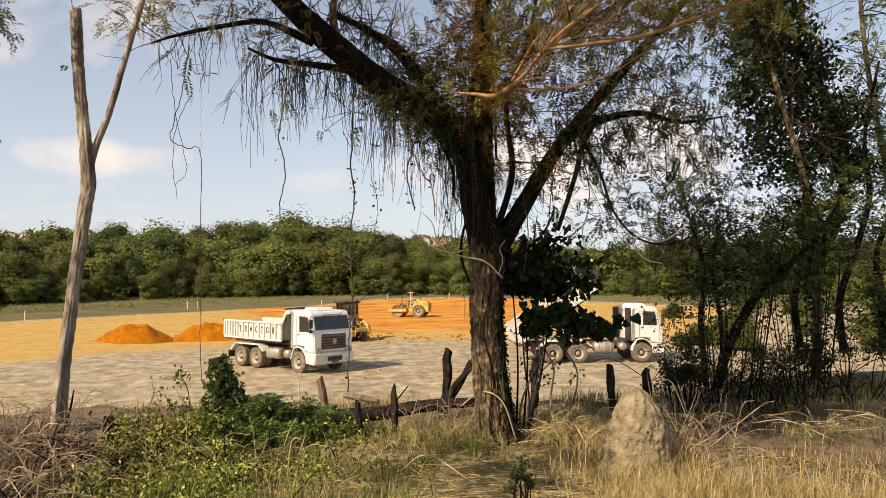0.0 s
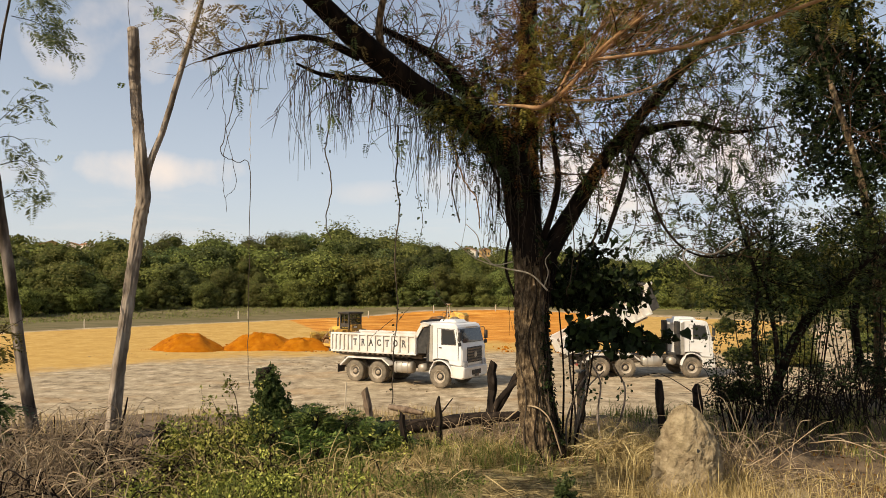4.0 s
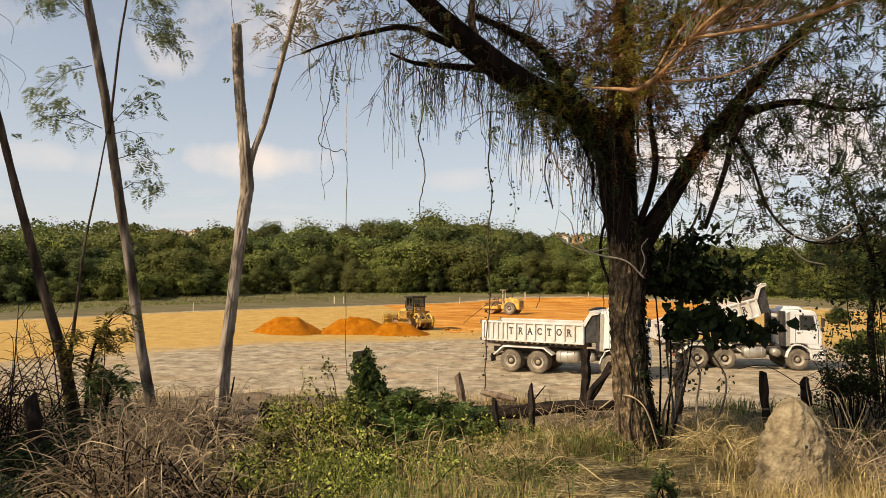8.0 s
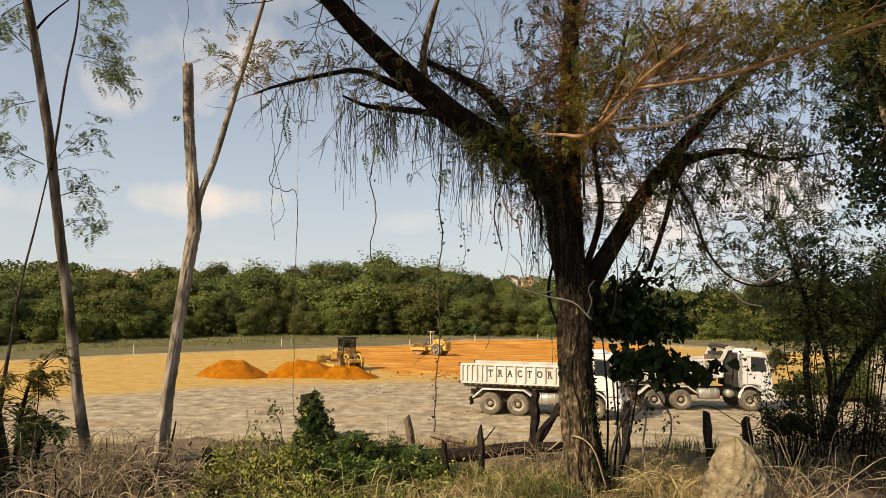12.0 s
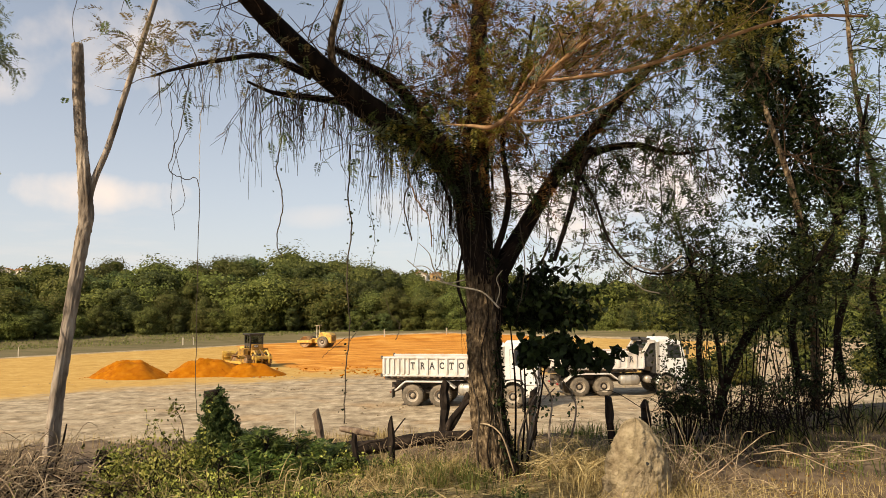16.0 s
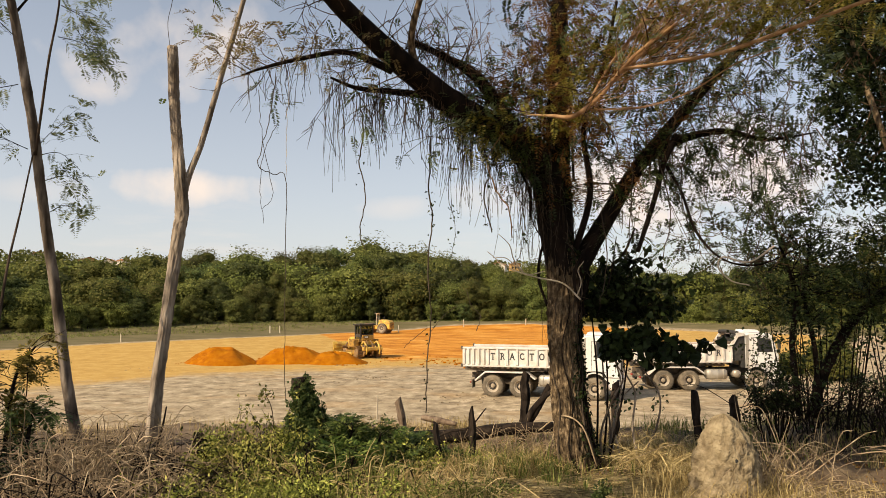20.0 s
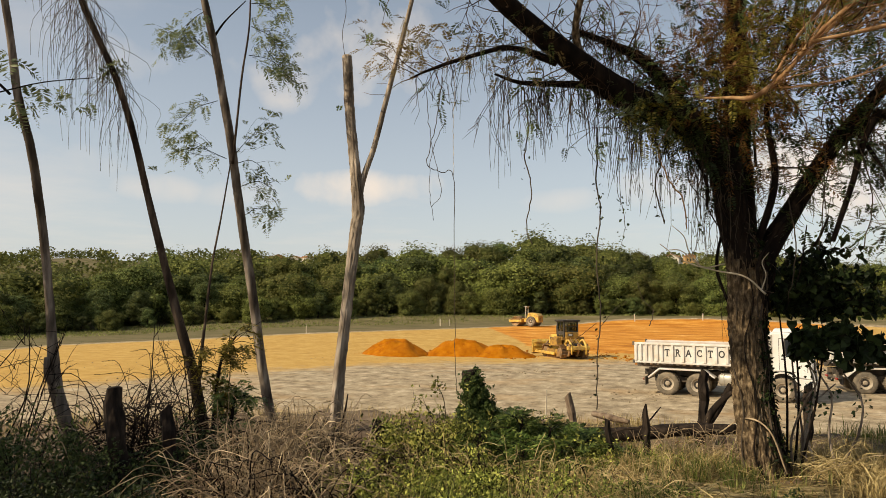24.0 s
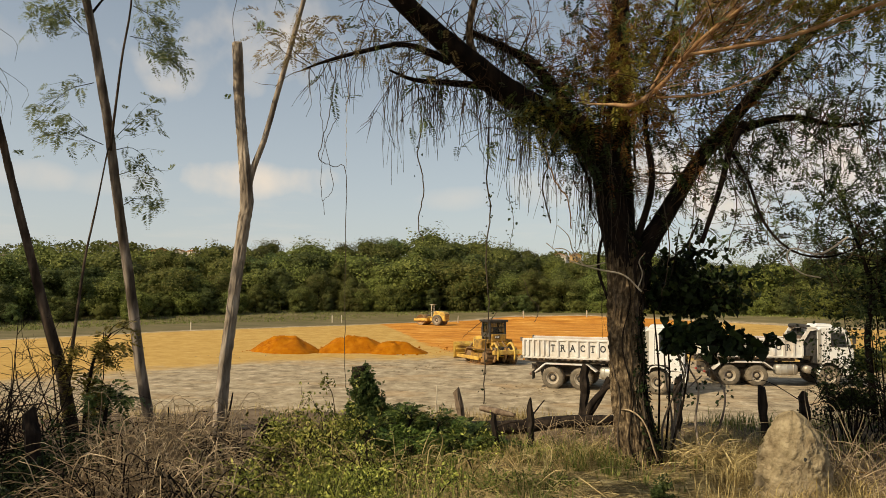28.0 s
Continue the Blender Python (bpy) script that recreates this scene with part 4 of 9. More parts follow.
def cab(t):
    """The flat-nosed cab with its glass, grille, bumper, lamps, mirrors and roof cooler."""
    before = {ob.name for ob in t.children}
    s = Shape()
    s.prism([(3.72, 1.18), (3.86, 1.18), (3.96, 1.26), (4.10, 1.32), (4.66, 1.32), (4.84, 1.25), (4.94, 1.08), (5.50, 1.02), (5.56, 1.10), (5.58, 1.85), (5.50, 2.08), (5.30, 2.82), (5.22, 2.92), (5.05, 2.98), (3.95, 3.0), (3.78, 2.94), (3.72, 2.85)], -1.2, 1.2, 0.06)
    part("cab_body", s, M["white"], t, smooth=False)
    s = Shape()
    s.prism([(3.95, 3.0), (4.05, 3.14), (4.75, 3.14), (4.95, 3.0)], -0.55, 0.55, 0.05)
    part("roof_cooler", s, M["white"], t, smooth=False)
    s = Shape()
    tilt = Euler((0, -math.atan2(0.20, 0.74), 0)).to_matrix()
    s.box((5.425, 0, 2.42), (0.05, 2.08, 0.66), 0.03, tilt)
    part("windscreen", s, M["glass"], t, smooth=False)
    for sg in (-1, 1):
        s = Shape()
        s.prism([(4.52, 2.04), (5.18, 2.04), (5.19, 2.10), (5.09, 2.64), (4.52, 2.68)], sg * 1.205 - 0.015, sg * 1.205 + 0.015, 0.01)
        part("side_window", s, M["glass"], t, smooth=False)
        s = Shape()
        s.prism([(4.46, 1.99), (5.25, 1.99), (5.26, 2.10), (5.14, 2.70), (4.46, 2.74)], sg * 1.205 - 0.010, sg * 1.205 + 0.010, 0.006)
        part("window_frame", s, M["black"], t, smooth=False)
        door = Shape()
        door.prism([(4.28, 1.36), (4.9, 1.30), (5.34, 1.30), (5.36, 1.95), (5.22, 2.72), (4.28, 2.76), (4.26, 1.7)], sg * 1.203 - 0.008, sg * 1.203 + 0.008, 0.004)
        door = part("cab_door", door, M["white"], t, smooth=False)
        s = Shape()
        s.box((4.42, sg * 1.225, 1.86), (0.16, 0.03, 0.05), 0.01)
        part("door_handle", s, M["black"], door, "black door handle", smooth=False)
        s = Shape()
        s.box((5.52, sg * 1.36, 2.40), (0.12, 0.2, 0.42), 0.03)
        s.box((5.50, sg * 1.34, 2.06), (0.11, 0.18, 0.18), 0.03)
        s.tube(bend([(5.3, sg * 1.2, 2.75), (5.45, sg * 1.34, 2.7), (5.5, sg * 1.34, 2.1)], 3), [0.018], 6)
        part("mirror", s, M["black"], t, smooth=False)
        s = Shape()
        n = 9
        for k in range(n):
            a0, a1 = math.pi * (0.04 + 0.92 * k / n), math.pi * (0.04 + 0.92 * (k + 1) / n)
            a = (a0 + a1) / 2
            s.box((4.38 + 0.66 * math.cos(a), sg * 1.12, 0.56 + 0.70 * math.sin(a)), (0.26, 0.26, 0.06), 0.02, Euler((0, math.pi / 2 - a, 0)).to_matrix())
        part("front_mudguard", s, M["white"], t, smooth=False)
        s = Shape()
        s.prism([(3.78, 0.62), (3.84, 0.95), (4.02, 1.14), (4.38, 1.22), (4.72, 1.14), (4.92, 0.95), (4.98, 0.62)], sg * 0.9 - 0.05, sg * 0.9 + 0.05, 0.01)
        part("arch_liner", s, M["black"], t, smooth=False)
        s = Shape()
        s.prism([(3.70, 1.2), (3.86, 1.2), (3.90, 2.9), (3.74, 2.86)], sg * 1.2 - 0.02, sg * 1.2 + 0.02, 0.01)
        part("side_deflector", s, M["tank"], t, smooth=False)
        s = Shape()
        for q in ((4.265, 1.38, 4.265, 2.76), (4.28, 2.75, 5.2, 2.73), (5.35, 1.32, 5.37, 1.95), (5.37, 1.95, 5.24, 2.7), (4.28, 1.36, 4.9, 1.31)):
            mx, mz, ln = (q[0] + q[2]) / 2, (q[1] + q[3]) / 2, math.hypot(q[2] - q[0], q[3] - q[1])
            s.box((mx, sg * 1.213, mz), (ln, 0.006, 0.018), 0.002, Euler((0, -math.atan2(q[3] - q[1], q[2] - q[0]), 0)).to_matrix())
        part("door_seal", s, M["black"], t, smooth=False)
        s = Shape()
        s.box((5.12, sg * 1.06, 0.62), (0.42, 0.28, 0.05), 0.01)
        s.box((5.12, sg * 1.06, 0.88), (0.42, 0.28, 0.05), 0.01)
        s.box((4.93, sg * 1.0, 0.74), (0.04, 0.34, 0.42), 0.01)
        part("cab_steps", s, M["bed_grey"], t, smooth=False)
        s = Shape()
        s.box((5.605, sg * 0.95, 1.12), (0.06, 0.36, 0.28), 0.04)
        part("headlight", s, M["lamp_glass"], t, smooth=False)
        s = Shape()
        s.box((5.63, sg * 0.9, 0.66), (0.05, 0.24, 0.13), 0.03)
        part("fog_light", s, M["lamp_glass"], t, smooth=False)
        s = Shape()
        s.box((3.60, sg * 0.95, 2.05), (0.2, 0.42, 1.75), 0.03)
        part("air_intake", s, M["black"], t, smooth=False)
    s = Shape()
    s.prism([(4.96, 0.50), (5.52, 0.44), (5.66, 0.52), (5.68, 0.95), (5.58, 1.02), (4.96, 1.04)], -1.22, 1.22, 0.05)
    part("bumper", s, M["bed_white"], t, smooth=False)
    s = Shape()
    for k in range(5):
        s.box((5.595, 0, 1.26 + 0.135 * k), (0.06, 1.36 + 0.03 * k, 0.075), 0.02)
    part("grille", s, M["bed_grey"], t, smooth=False)
    s = Shape()
    s.box((5.582, 0, 1.53), (0.03, 1.5, 0.72), 0.01)
    part("grille_backing", s, M["black"], t, smooth=False)
    s = Shape()
    s.lathe([(0, 0.13), (0.03, 0.13), (0.035, 0.10)], (5.62, 0, 1.53), 20, "x")
    part("round_badge", s, M["tank"], t)
    s = Shape()
    s.box((5.69, 0, 0.72), (0.02, 0.9, 0.22), 0.01)
    part("bumper_opening", s, M["black"], t, smooth=False)
    s = Shape()
    s.box((5.705, 0, 0.58), (0.015, 0.42, 0.13), 0.004)
    part("number_plate", s, M["bed_grey"], t, smooth=False)
    s = Shape()
    s.box((5.44, 0, 2.80), (0.03, 1.2, 0.07), 0.005)
    part("windscreen_band", s, M["tank"], t, smooth=False)
    # the cab stands over the front axle
    for ob in [c for c in t.children if c.name not in before]:
        for piece in [ob, *ob.children]:
            if piece.type == "MESH":
                for v in piece.data.vertices:
                    v.co.x += 0.61 if v.co.x < 3.93 else 0.49


def dump_bed(t):
    """The tipping body; its origin is the rear hinge."""
    hx, hz = -0.85, 1.22
    bed = new("tipping_bed")
    bed.parent = t
    bed.location = (hx, 0, hz)
    bed.empty_display_size = 0.1

    def put(name, s, mat, label=""):
        for v in s.v:
            v[:, 2] = np.interp(v[:, 2], [0, 1.5, 2.7, 4.0], [0, 1.5, 2.41, 3.71]) - hz
            v[:, 0] = np.where(v[:, 0] > 3.3, v[:, 0] + 0.15, v[:, 0]) - hx
        return part(name, s, M[mat], bed, label, smooth=False)

    s = Shape()
    s.box((0.98, 0, 1.50), (4.9, 2.3, 0.10), 0.02)
    put("bed_floor", s, "bed_grey")
    for x in np.linspace(-1.2, 3.2, 8):
        s = Shape()
        s.box((x, 0, 1.40), (0.1, 2.2, 0.14), 0.01)
        put("cross_member", s, "bed_grey")
    for sg in (-1, 1):
        s = Shape()
        s.box((0.9, sg * 0.42, 1.31), (4.9, 0.12, 0.2), 0.01)
        put("bed_beam", s, "bed_grey")
    for sg in (-1, 1):
        y = sg * 1.2
        s = Shape()
        s.box((0.98, y, 2.06), (4.92, 0.05, 1.08), 0.01)
        put("side_panel", s, "bed_white")
        s = Shape()
        s.box((0.98, y + sg * 0.03, 2.62), (4.96, 0.13, 0.14), 0.03)
        put("top_rail", s, "bed_white")
        s = Shape()
        s.box((0.98, y + sg * 0.02, 1.50), (4.94, 0.10, 0.12), 0.02)
        put("bottom_rail", s, "bed_white")
        ribs = [-1.42, -1.19, -0.94, -0.68, -0.43] + [-0.21 + 0.478 * k for k in range(8)] + [3.40]
        for x in ribs:
            s = Shape()
            s.prism([(x - 0.05, 1.55), (x + 0.05, 1.55), (x + 0.05, 2.56), (x - 0.05, 2.56)], y + sg * 0.05 - 0.05, y + sg * 0.05 + 0.05, 0.02)
            put("rib", s, "bed_white")
        for x in np.linspace(-1.3, 3.2, 16):
            s = Shape()
            s.box((x, y + sg * 0.01, 1.41), (0.12, 0.1, 0.07), 0.01)
            put("rail_lug", s, "bed_grey")
        s = Shape()
        s.prism([(3.36, 2.45), (3.48, 2.50), (3.82, 3.10), (4.12, 3.14), (4.14, 3.28), (3.74, 3.26), (3.36, 2.68)], y - 0.04, y + 0.04, 0.015)
        s.prism([(3.36, 1.5), (3.47, 1.5), (3.47, 2.6), (3.36, 2.6)], y - 0.04, y + 0.06, 0.015)
        put("head_gusset", s, "bed_white")
    s = Shape()
    s.box((3.42, 0, 2.16), (0.07, 2.4, 1.36), 0.02)
    put("headboard", s, "bed_grey")
    s = Shape()
    s.prism([(3.70, 3.20), (3.9, 3.24), (4.12, 3.14), (4.16, 3.20), (3.9, 3.32), (3.66, 3.26)], -1.24, 1.24, 0.02)
    put("head_shield", s, "bed_white")
    s = Shape()
    s.tube(bend([(3.76, -1.2, 3.28), (3.74, 0, 3.32), (3.76, 1.2, 3.28)], 6), [0.11], 10)
    put("rolled_cover", s, "tarp", "dark rolled tarpaulin over the headboard")
    s = Shape()
    for sg in (-1, 1):
        s.prism([(3.50, 1.56), (3.96, 1.56), (4.06, 3.12), (3.83, 3.08), (3.50, 2.48)], sg * 1.13 - 0.03, sg * 1.13 + 0.03, 0.01)
    s.box((3.62, 0, 2.3), (0.1, 2.2, 1.4), 0.02)
    put("head_lining", s, "tarp")
    s = Shape()
    s.box((-1.47, 0, 2.06), (0.06, 2.38, 1.02), 0.02)
    for y in np.linspace(-1.0, 1.0, 5):
        s.box((-1.52, y, 2.06), (0.06, 0.08, 1.0), 0.015)
    put("tailgate", s, "bed_white")
    for sg in (-1, 1):
        for z, tall in ((2.62, 0.22), (1.52, 0.18)):
            s = Shape()
            s.box((-1.52, sg * 1.26, z), (0.11, 0.07, tall), 0.02)
            put("tailgate_hinge", s, "bed_grey")
    s = Shape()
    s.prism([(-1.4, 1.56), (3.3, 1.56), (3.3, 1.75), (1.8, 1.92), (0, 1.86), (-1.4, 1.62)], -1.15, 1.15, 0.1)
    put("load_residue", s, "soil", "thin orange soil left on the floor")
    for k, ch in enumerate("TRACTOR"):
        cu = bpy.data.curves.new("letter", "FONT")
        cu.body, cu.size, cu.align_x, cu.align_y, cu.extrude = ch, 0.43, "CENTER", "CENTER", 0.004
        cu.offset = 0.011
        ob = new("letter", cu)
        cu.materials.append(M["letter"])
        ob.parent = bed
        # slab serifs, as painted: centre, height, width, thickness
        feet = {"T": ((0, -0.15, 0.13, 0.026), (-0.098, 0.115, 0.022, 0.07), (0.098, 0.115, 0.022, 0.07)), "R": ((-0.078, -0.15, 0.105, 0.026), (-0.085, 0.145, 0.08, 0.026), (0.09, -0.15, 0.07, 0.026)),
                "A": ((-0.108, -0.15, 0.095, 0.026), (0.108, -0.15, 0.095, 0.026)), "C": ((0.095, 0.10, 0.022, 0.08),)}.get(ch, ())
        if feet:
            s = Shape()
            for dx, dz, w, h in feet:
                s.box((0.03 + 0.478 * k - hx + dx, -1.2315, 1.955 - hz + dz), (w, 0.009, h), 0.001)
            part("letter_serif", s, M["letter"], bed, smooth=False)
        ob.matrix_basis = Matrix.Translation((0.03 + 0.478 * k - hx, -1.2315, 1.955 - hz)) @ Euler((math.pi / 2, 0, 0)).to_matrix().to_4x4() @ Matrix.Diagonal((0.78, 1, 1, 1))
    return bed


def hoist(t):
    """The lifting ram under the raised bed."""
    s = Shape()
    s.tube([(2.9, 0, 1.05), (2.75, 0, 1.9)], [0.11], 12)
    ob = part("hoist_ram", s, M["chassis"], t)
    return ob


def track_run(y, w, length, high, r0):
    """A closed belt of track shoes with grousers."""
    s = Shape()
    pts = []
    n = 42
    a, b = -length / 2 + r0, length / 2 - r0
    per = 2 * (b - a) + 2 * math.pi * r0
    for k in range(n):
        d = per * k / n
        if d < b - a:
            x, z, ang = a + d, 0.0, 0.0
        elif d < b - a + math.pi * r0:
            th = (d - (b - a)) / r0
            x, z, ang = b + r0 * math.sin(th), r0 - r0 * math.cos(th), th
        elif d < 2 * (b - a) + math.pi * r0:
            x, z, ang = b - (d - (b - a) - math.pi * r0), 2 * r0, math.pi
        else:
            th = (d - 2 * (b - a) - math.pi * r0) / r0
            x, z, ang = a - r0 * math.sin(th), r0 + r0 * math.cos(th), math.pi + th
        z *= high / (2 * r0)
        turn = Euler((0, -ang, 0)).to_matrix()
        s.box((x, y, z + 0.04), (per / n * 0.93, w, 0.06), 0.01, turn)
        off = turn @ Vector((0, 0, -0.055))
        s.box((x + off.x, y, z + 0.04 + off.z), (0.03, w, 0.07), 0.006, turn)
    return s


def bulldozer():
    """A yellow tracked bulldozer with blade and ripper. Origin: ground under the middle; x is ahead."""
    t = thing("bulldozer", "worn yellow tracked bulldozer with mud on blade and tracks", "bulldozer")
    for sg in (-1, 1):
        y = sg * 0.98
        tr = part("track", track_run(y, 0.56, 3.3, 1.02, 0.42), M["steel"], t, smooth=False)
        s = Shape()
        s.prism([(-1.1, 0.22), (1.1, 0.22), (1.25, 0.5), (0.9, 0.72), (-0.8, 0.78), (-1.2, 0.55)], y - 0.2, y + 0.2, 0.03)
        part("track_frame", s, M["yellow_dirty"], tr, smooth=False)
        for x, r, nm in ((-1.22, 0.40, "sprocket"), (1.22, 0.36, "idler")):
            s = Shape()
            s.lathe([(y - 0.22, r * 0.8), (y - 0.20, r), (y + 0.20, r), (y + 0.22, r * 0.8), (y + 0.24, r * 0.3)], (x, 0, 0.53), 22)
            part(nm, s, M["steel"], tr)
        for k in range(6):
            s = Shape()
            s.lathe([(y - 0.24, 0.06), (y - 0.22, 0.13), (y + 0.22, 0.13), (y + 0.24, 0.06)], (-0.8 + 0.32 * k, 0, 0.20), 14)
            part("track_roller", s, M["steel"], tr)
        s = Shape()
        s.box((1.05, sg * 1.38, 0.42), (3.6, 0.13, 0.24), 0.03)
        part("push_arm", s, M["yellow"], t, smooth=False)
        s = Shape()
        s.tube([(1.75, sg * 0.55, 1.35), (2.45, sg * 0.75, 0.75)], [0.075, 0.05], 10)
        part("lift_ram", s, M["steel"], t)
        s = Shape()
        s.box((-0.35, sg * 1.0, 1.1), (1.7, 0.56, 0.06), 0.02)
        part("fender", s, M["yellow_dirty"], t, smooth=False)
        s = Shape()
        s.prism([(-0.95, 1.05), (0.25, 1.05), (0.25, 1.5), (-0.1, 1.72), (-0.95, 1.72)], sg * 1.02 - 0.24, sg * 1.02 + 0.24, 0.04)
        part("side_tank", s, M["yellow_dirty"], t, smooth=False)
    s = Shape()
    s.prism([(-1.35, 0.55), (1.7, 0.55), (1.75, 1.0), (1.75, 1.72), (1.5, 1.86), (0.3, 1.95), (-0.2, 1.6), (-1.35, 1.55)], -0.56, 0.56, 0.05)
    part("hull", s, M["yellow"], t, smooth=False)
    s = Shape()
    for k in range(7):
        s.box((1.77, 0, 0.85 + k * 0.12), (0.05, 0.9, 0.06), 0.01)
    part("radiator_grille", s, M["black"], t, smooth=False)
    for sg in (-1, 1):
        s = Shape()
        for k in range(6):
            s.box((0.55 + 0.17 * k, sg * 0.57, 1.4), (0.08, 0.03, 0.5), 0.01)
        part("hood_louvre", s, M["black"], t, smooth=False)
    s = Shape()
    s.tube([(0.95, 0.2, 1.85), (0.95, 0.2, 2.55), (0.88, 0.2, 2.68)], [0.065, 0.065, 0.06], 12)
    part("exhaust_stack", s, M["black"], t)
    s = Shape()
    s.tube([(0.55, -0.22, 1.85), (0.55, -0.22, 2.2)], [0.10, 0.10], 12)
    s.lathe([(2.18, 0.14), (2.3, 0.14), (2.36, 0.06)], (0.55, -0.22, 0), 14, "z")
    part("air_filter", s, M["black"], t)
    s = Shape()
    s.prism([(-1.1, 1.5), (0.25, 1.5), (0.28, 1.75), (-1.1, 1.75)], -0.86, 0.86, 0.03)
    part("cab_base", s, M["yellow_dirty"], t, smooth=False)
    for x in (-0.98, 0.06):
        for sg in (-1, 1):
            s = Shape()
            s.box((x, sg * 0.62, 2.38), (0.13, 0.13, 1.3), 0.015)
            part("cab_post", s, M["black"], t, smooth=False)
    s = Shape()
    s.box((-0.44, 0, 3.06), (1.42, 1.62, 0.15), 0.04)
    s.box((-0.44, 0, 2.98), (1.2, 1.4, 0.1), 0.02)
    part("cab_roof", s, M["black"], t, smooth=False)
    for c, size in (((0.06, 0, 2.45), (0.02, 1.1, 1.05)), ((-0.46, 0.62, 2.45), (0.9, 0.02, 1.05)), ((-0.46, -0.62, 2.45), (0.9, 0.02, 1.05)), ((-0.98, 0, 2.55), (0.02, 1.1, 0.86))):
        s = Shape()
        s.box(c, size, 0.004)
        part("cab_glass", s, M["cab_glass"], t, smooth=False)
    for z in (2.16, 2.6):
        s = Shape()
        s.box((-0.99, 0, z), (0.05, 1.2, 0.06), 0.01)
        part("cab_rail", s, M["black"], t, smooth=False)
    for sg in (-1, 1):
        s = Shape()
        s.box((-0.47, sg * 0.64, 2.06), (0.95, 0.04, 0.3), 0.01)
        s.box((-0.45, sg * 0.64, 2.4), (0.06, 0.05, 1.1), 0.01)
        part("cab_door", s, M["black"], t, smooth=False)
    s = Shape()
    s.box((-0.55, 0, 1.92), (0.5, 0.5, 0.16), 0.05)
    s.box((-0.8, 0, 2.28), (0.14, 0.5, 0.66), 0.05)
    part("operator_seat", s, M["black"], t, smooth=False)
    s = Shape()
    s.box((-1.16, 0, 1.86), (0.16, 1.15, 0.52), 0.05)
    part("rear_tank", s, M["yellow_dirty"], t, smooth=False)
    s = Shape()
    s.box((-1.25, 0.18, 1.93), (0.02, 0.4, 0.2), 0.004)
    label = part("dark_label_plate", s, M["black"], t, smooth=False)
    for k in range(3):
        s = Shape()
        s.box((-1.264, 0.06 + 0.12 * k, 1.93), (0.008, 0.08, 0.13), 0.002)
        part("pale_bar", s, M["bed_white"], label, smooth=False)
    blade = new("blade")
    blade.parent = t
    blade.location = (0.35, 0, 0.12)
    s = Shape()
    pr = []
    for k in range(9):
        a = radians(-38 + 76 * k / 8)
        pr.append((1.62 + 1.0 * (1 - math.cos(a)) + 0.62, 0.72 + 0.92 * math.sin(a)))
    pr2 = [(x + 0.07, z) for x, z in pr]
    s.prism(pr + pr2[::-1], -1.62, 1.62, 0.01)
    for sg in (-1, 1):
        s.prism(pr + [(2.34, 1.25), (2.30, 0.2)], sg * 1.62 - 0.03, sg * 1.62 + 0.03, 0.01)
    part("mouldboard", s, M["yellow"], blade, smooth=False)
    s = Shape()
    s.box((2.52, 0, 0.16), (0.06, 3.2, 0.2), 0.01, Euler((0, 0.5, 0)).to_matrix())
    part("cutting_edge", s, M["steel"], blade, smooth=False)
    s = Shape()
    for z in (0.45, 0.75, 1.05):
        s.box((2.2, 0, z), (0.1, 3.0, 0.1), 0.02)
    part("blade_stiffeners", s, M["yellow"], blade, smooth=False)
    rip = new("ripper")
    rip.parent = t
    s = Shape()
    s.box((-2.15, 0, 0.92), (0.3, 2.0, 0.32), 0.05)
    part("ripper_beam", s, M["yellow"], rip, smooth=False)
    for y in (-0.8, 0, 0.8):
        s = Shape()
        s.prism([(-2.30, 1.25), (-2.05, 1.25), (-2.02, 0.6), (-1.88, 0.28), (-1.98, 0.22), (-2.24, 0.55)], y - 0.05, y + 0.05, 0.015)
        part("shank", s, M["steel"], rip, smooth=False)
    for sg in (-1, 1):
        s = Shape()
        s.box((-1.7, sg * 0.42, 0.8), (0.9, 0.14, 0.2), 0.03)
        s.tube([(-1.35, sg * 0.4, 1.35), (-2.05, sg * 0.4, 1.05)], [0.08, 0.06], 10)
        part("ripper_link", s, M["yellow"], rip, smooth=False)
        s = Shape()
        s.tube(bend([(-1.25, sg * 0.62, 1.30), (-1.75, sg * 0.64, 1.52), (-2.12, sg * 0.66, 1.25), (-2.28, sg * 0.66, 0.85), (-2.22, sg * 0.66, 0.4)], 4), [0.09, 0.10, 0.09, 0.08, 0.06], 8)
        part("ripper_arm", s, M["yellow"], rip)
        s = Shape()
        s.tube([(-1.3, sg * 0.2, 1.62), (-2.1, sg * 0.28, 1.0)], [0.055, 0.04], 8)
        part("hydraulic_ram", s, M["steel"], rip)
    s = Shape()
    s.box((-1.62, 0, 0.95), (0.5, 1.3, 0.6), 0.06)
    part("rear_housing", s, M["black"], t, smooth=False)
    # a machine of the middle size
    for ob in t.children:
        for piece in [ob, *ob.children]:
            piece.location = piece.location * 0.93
            if piece.type == "MESH":
                for v in piece.data.vertices:
                    v.co = v.co * 0.93
    return t


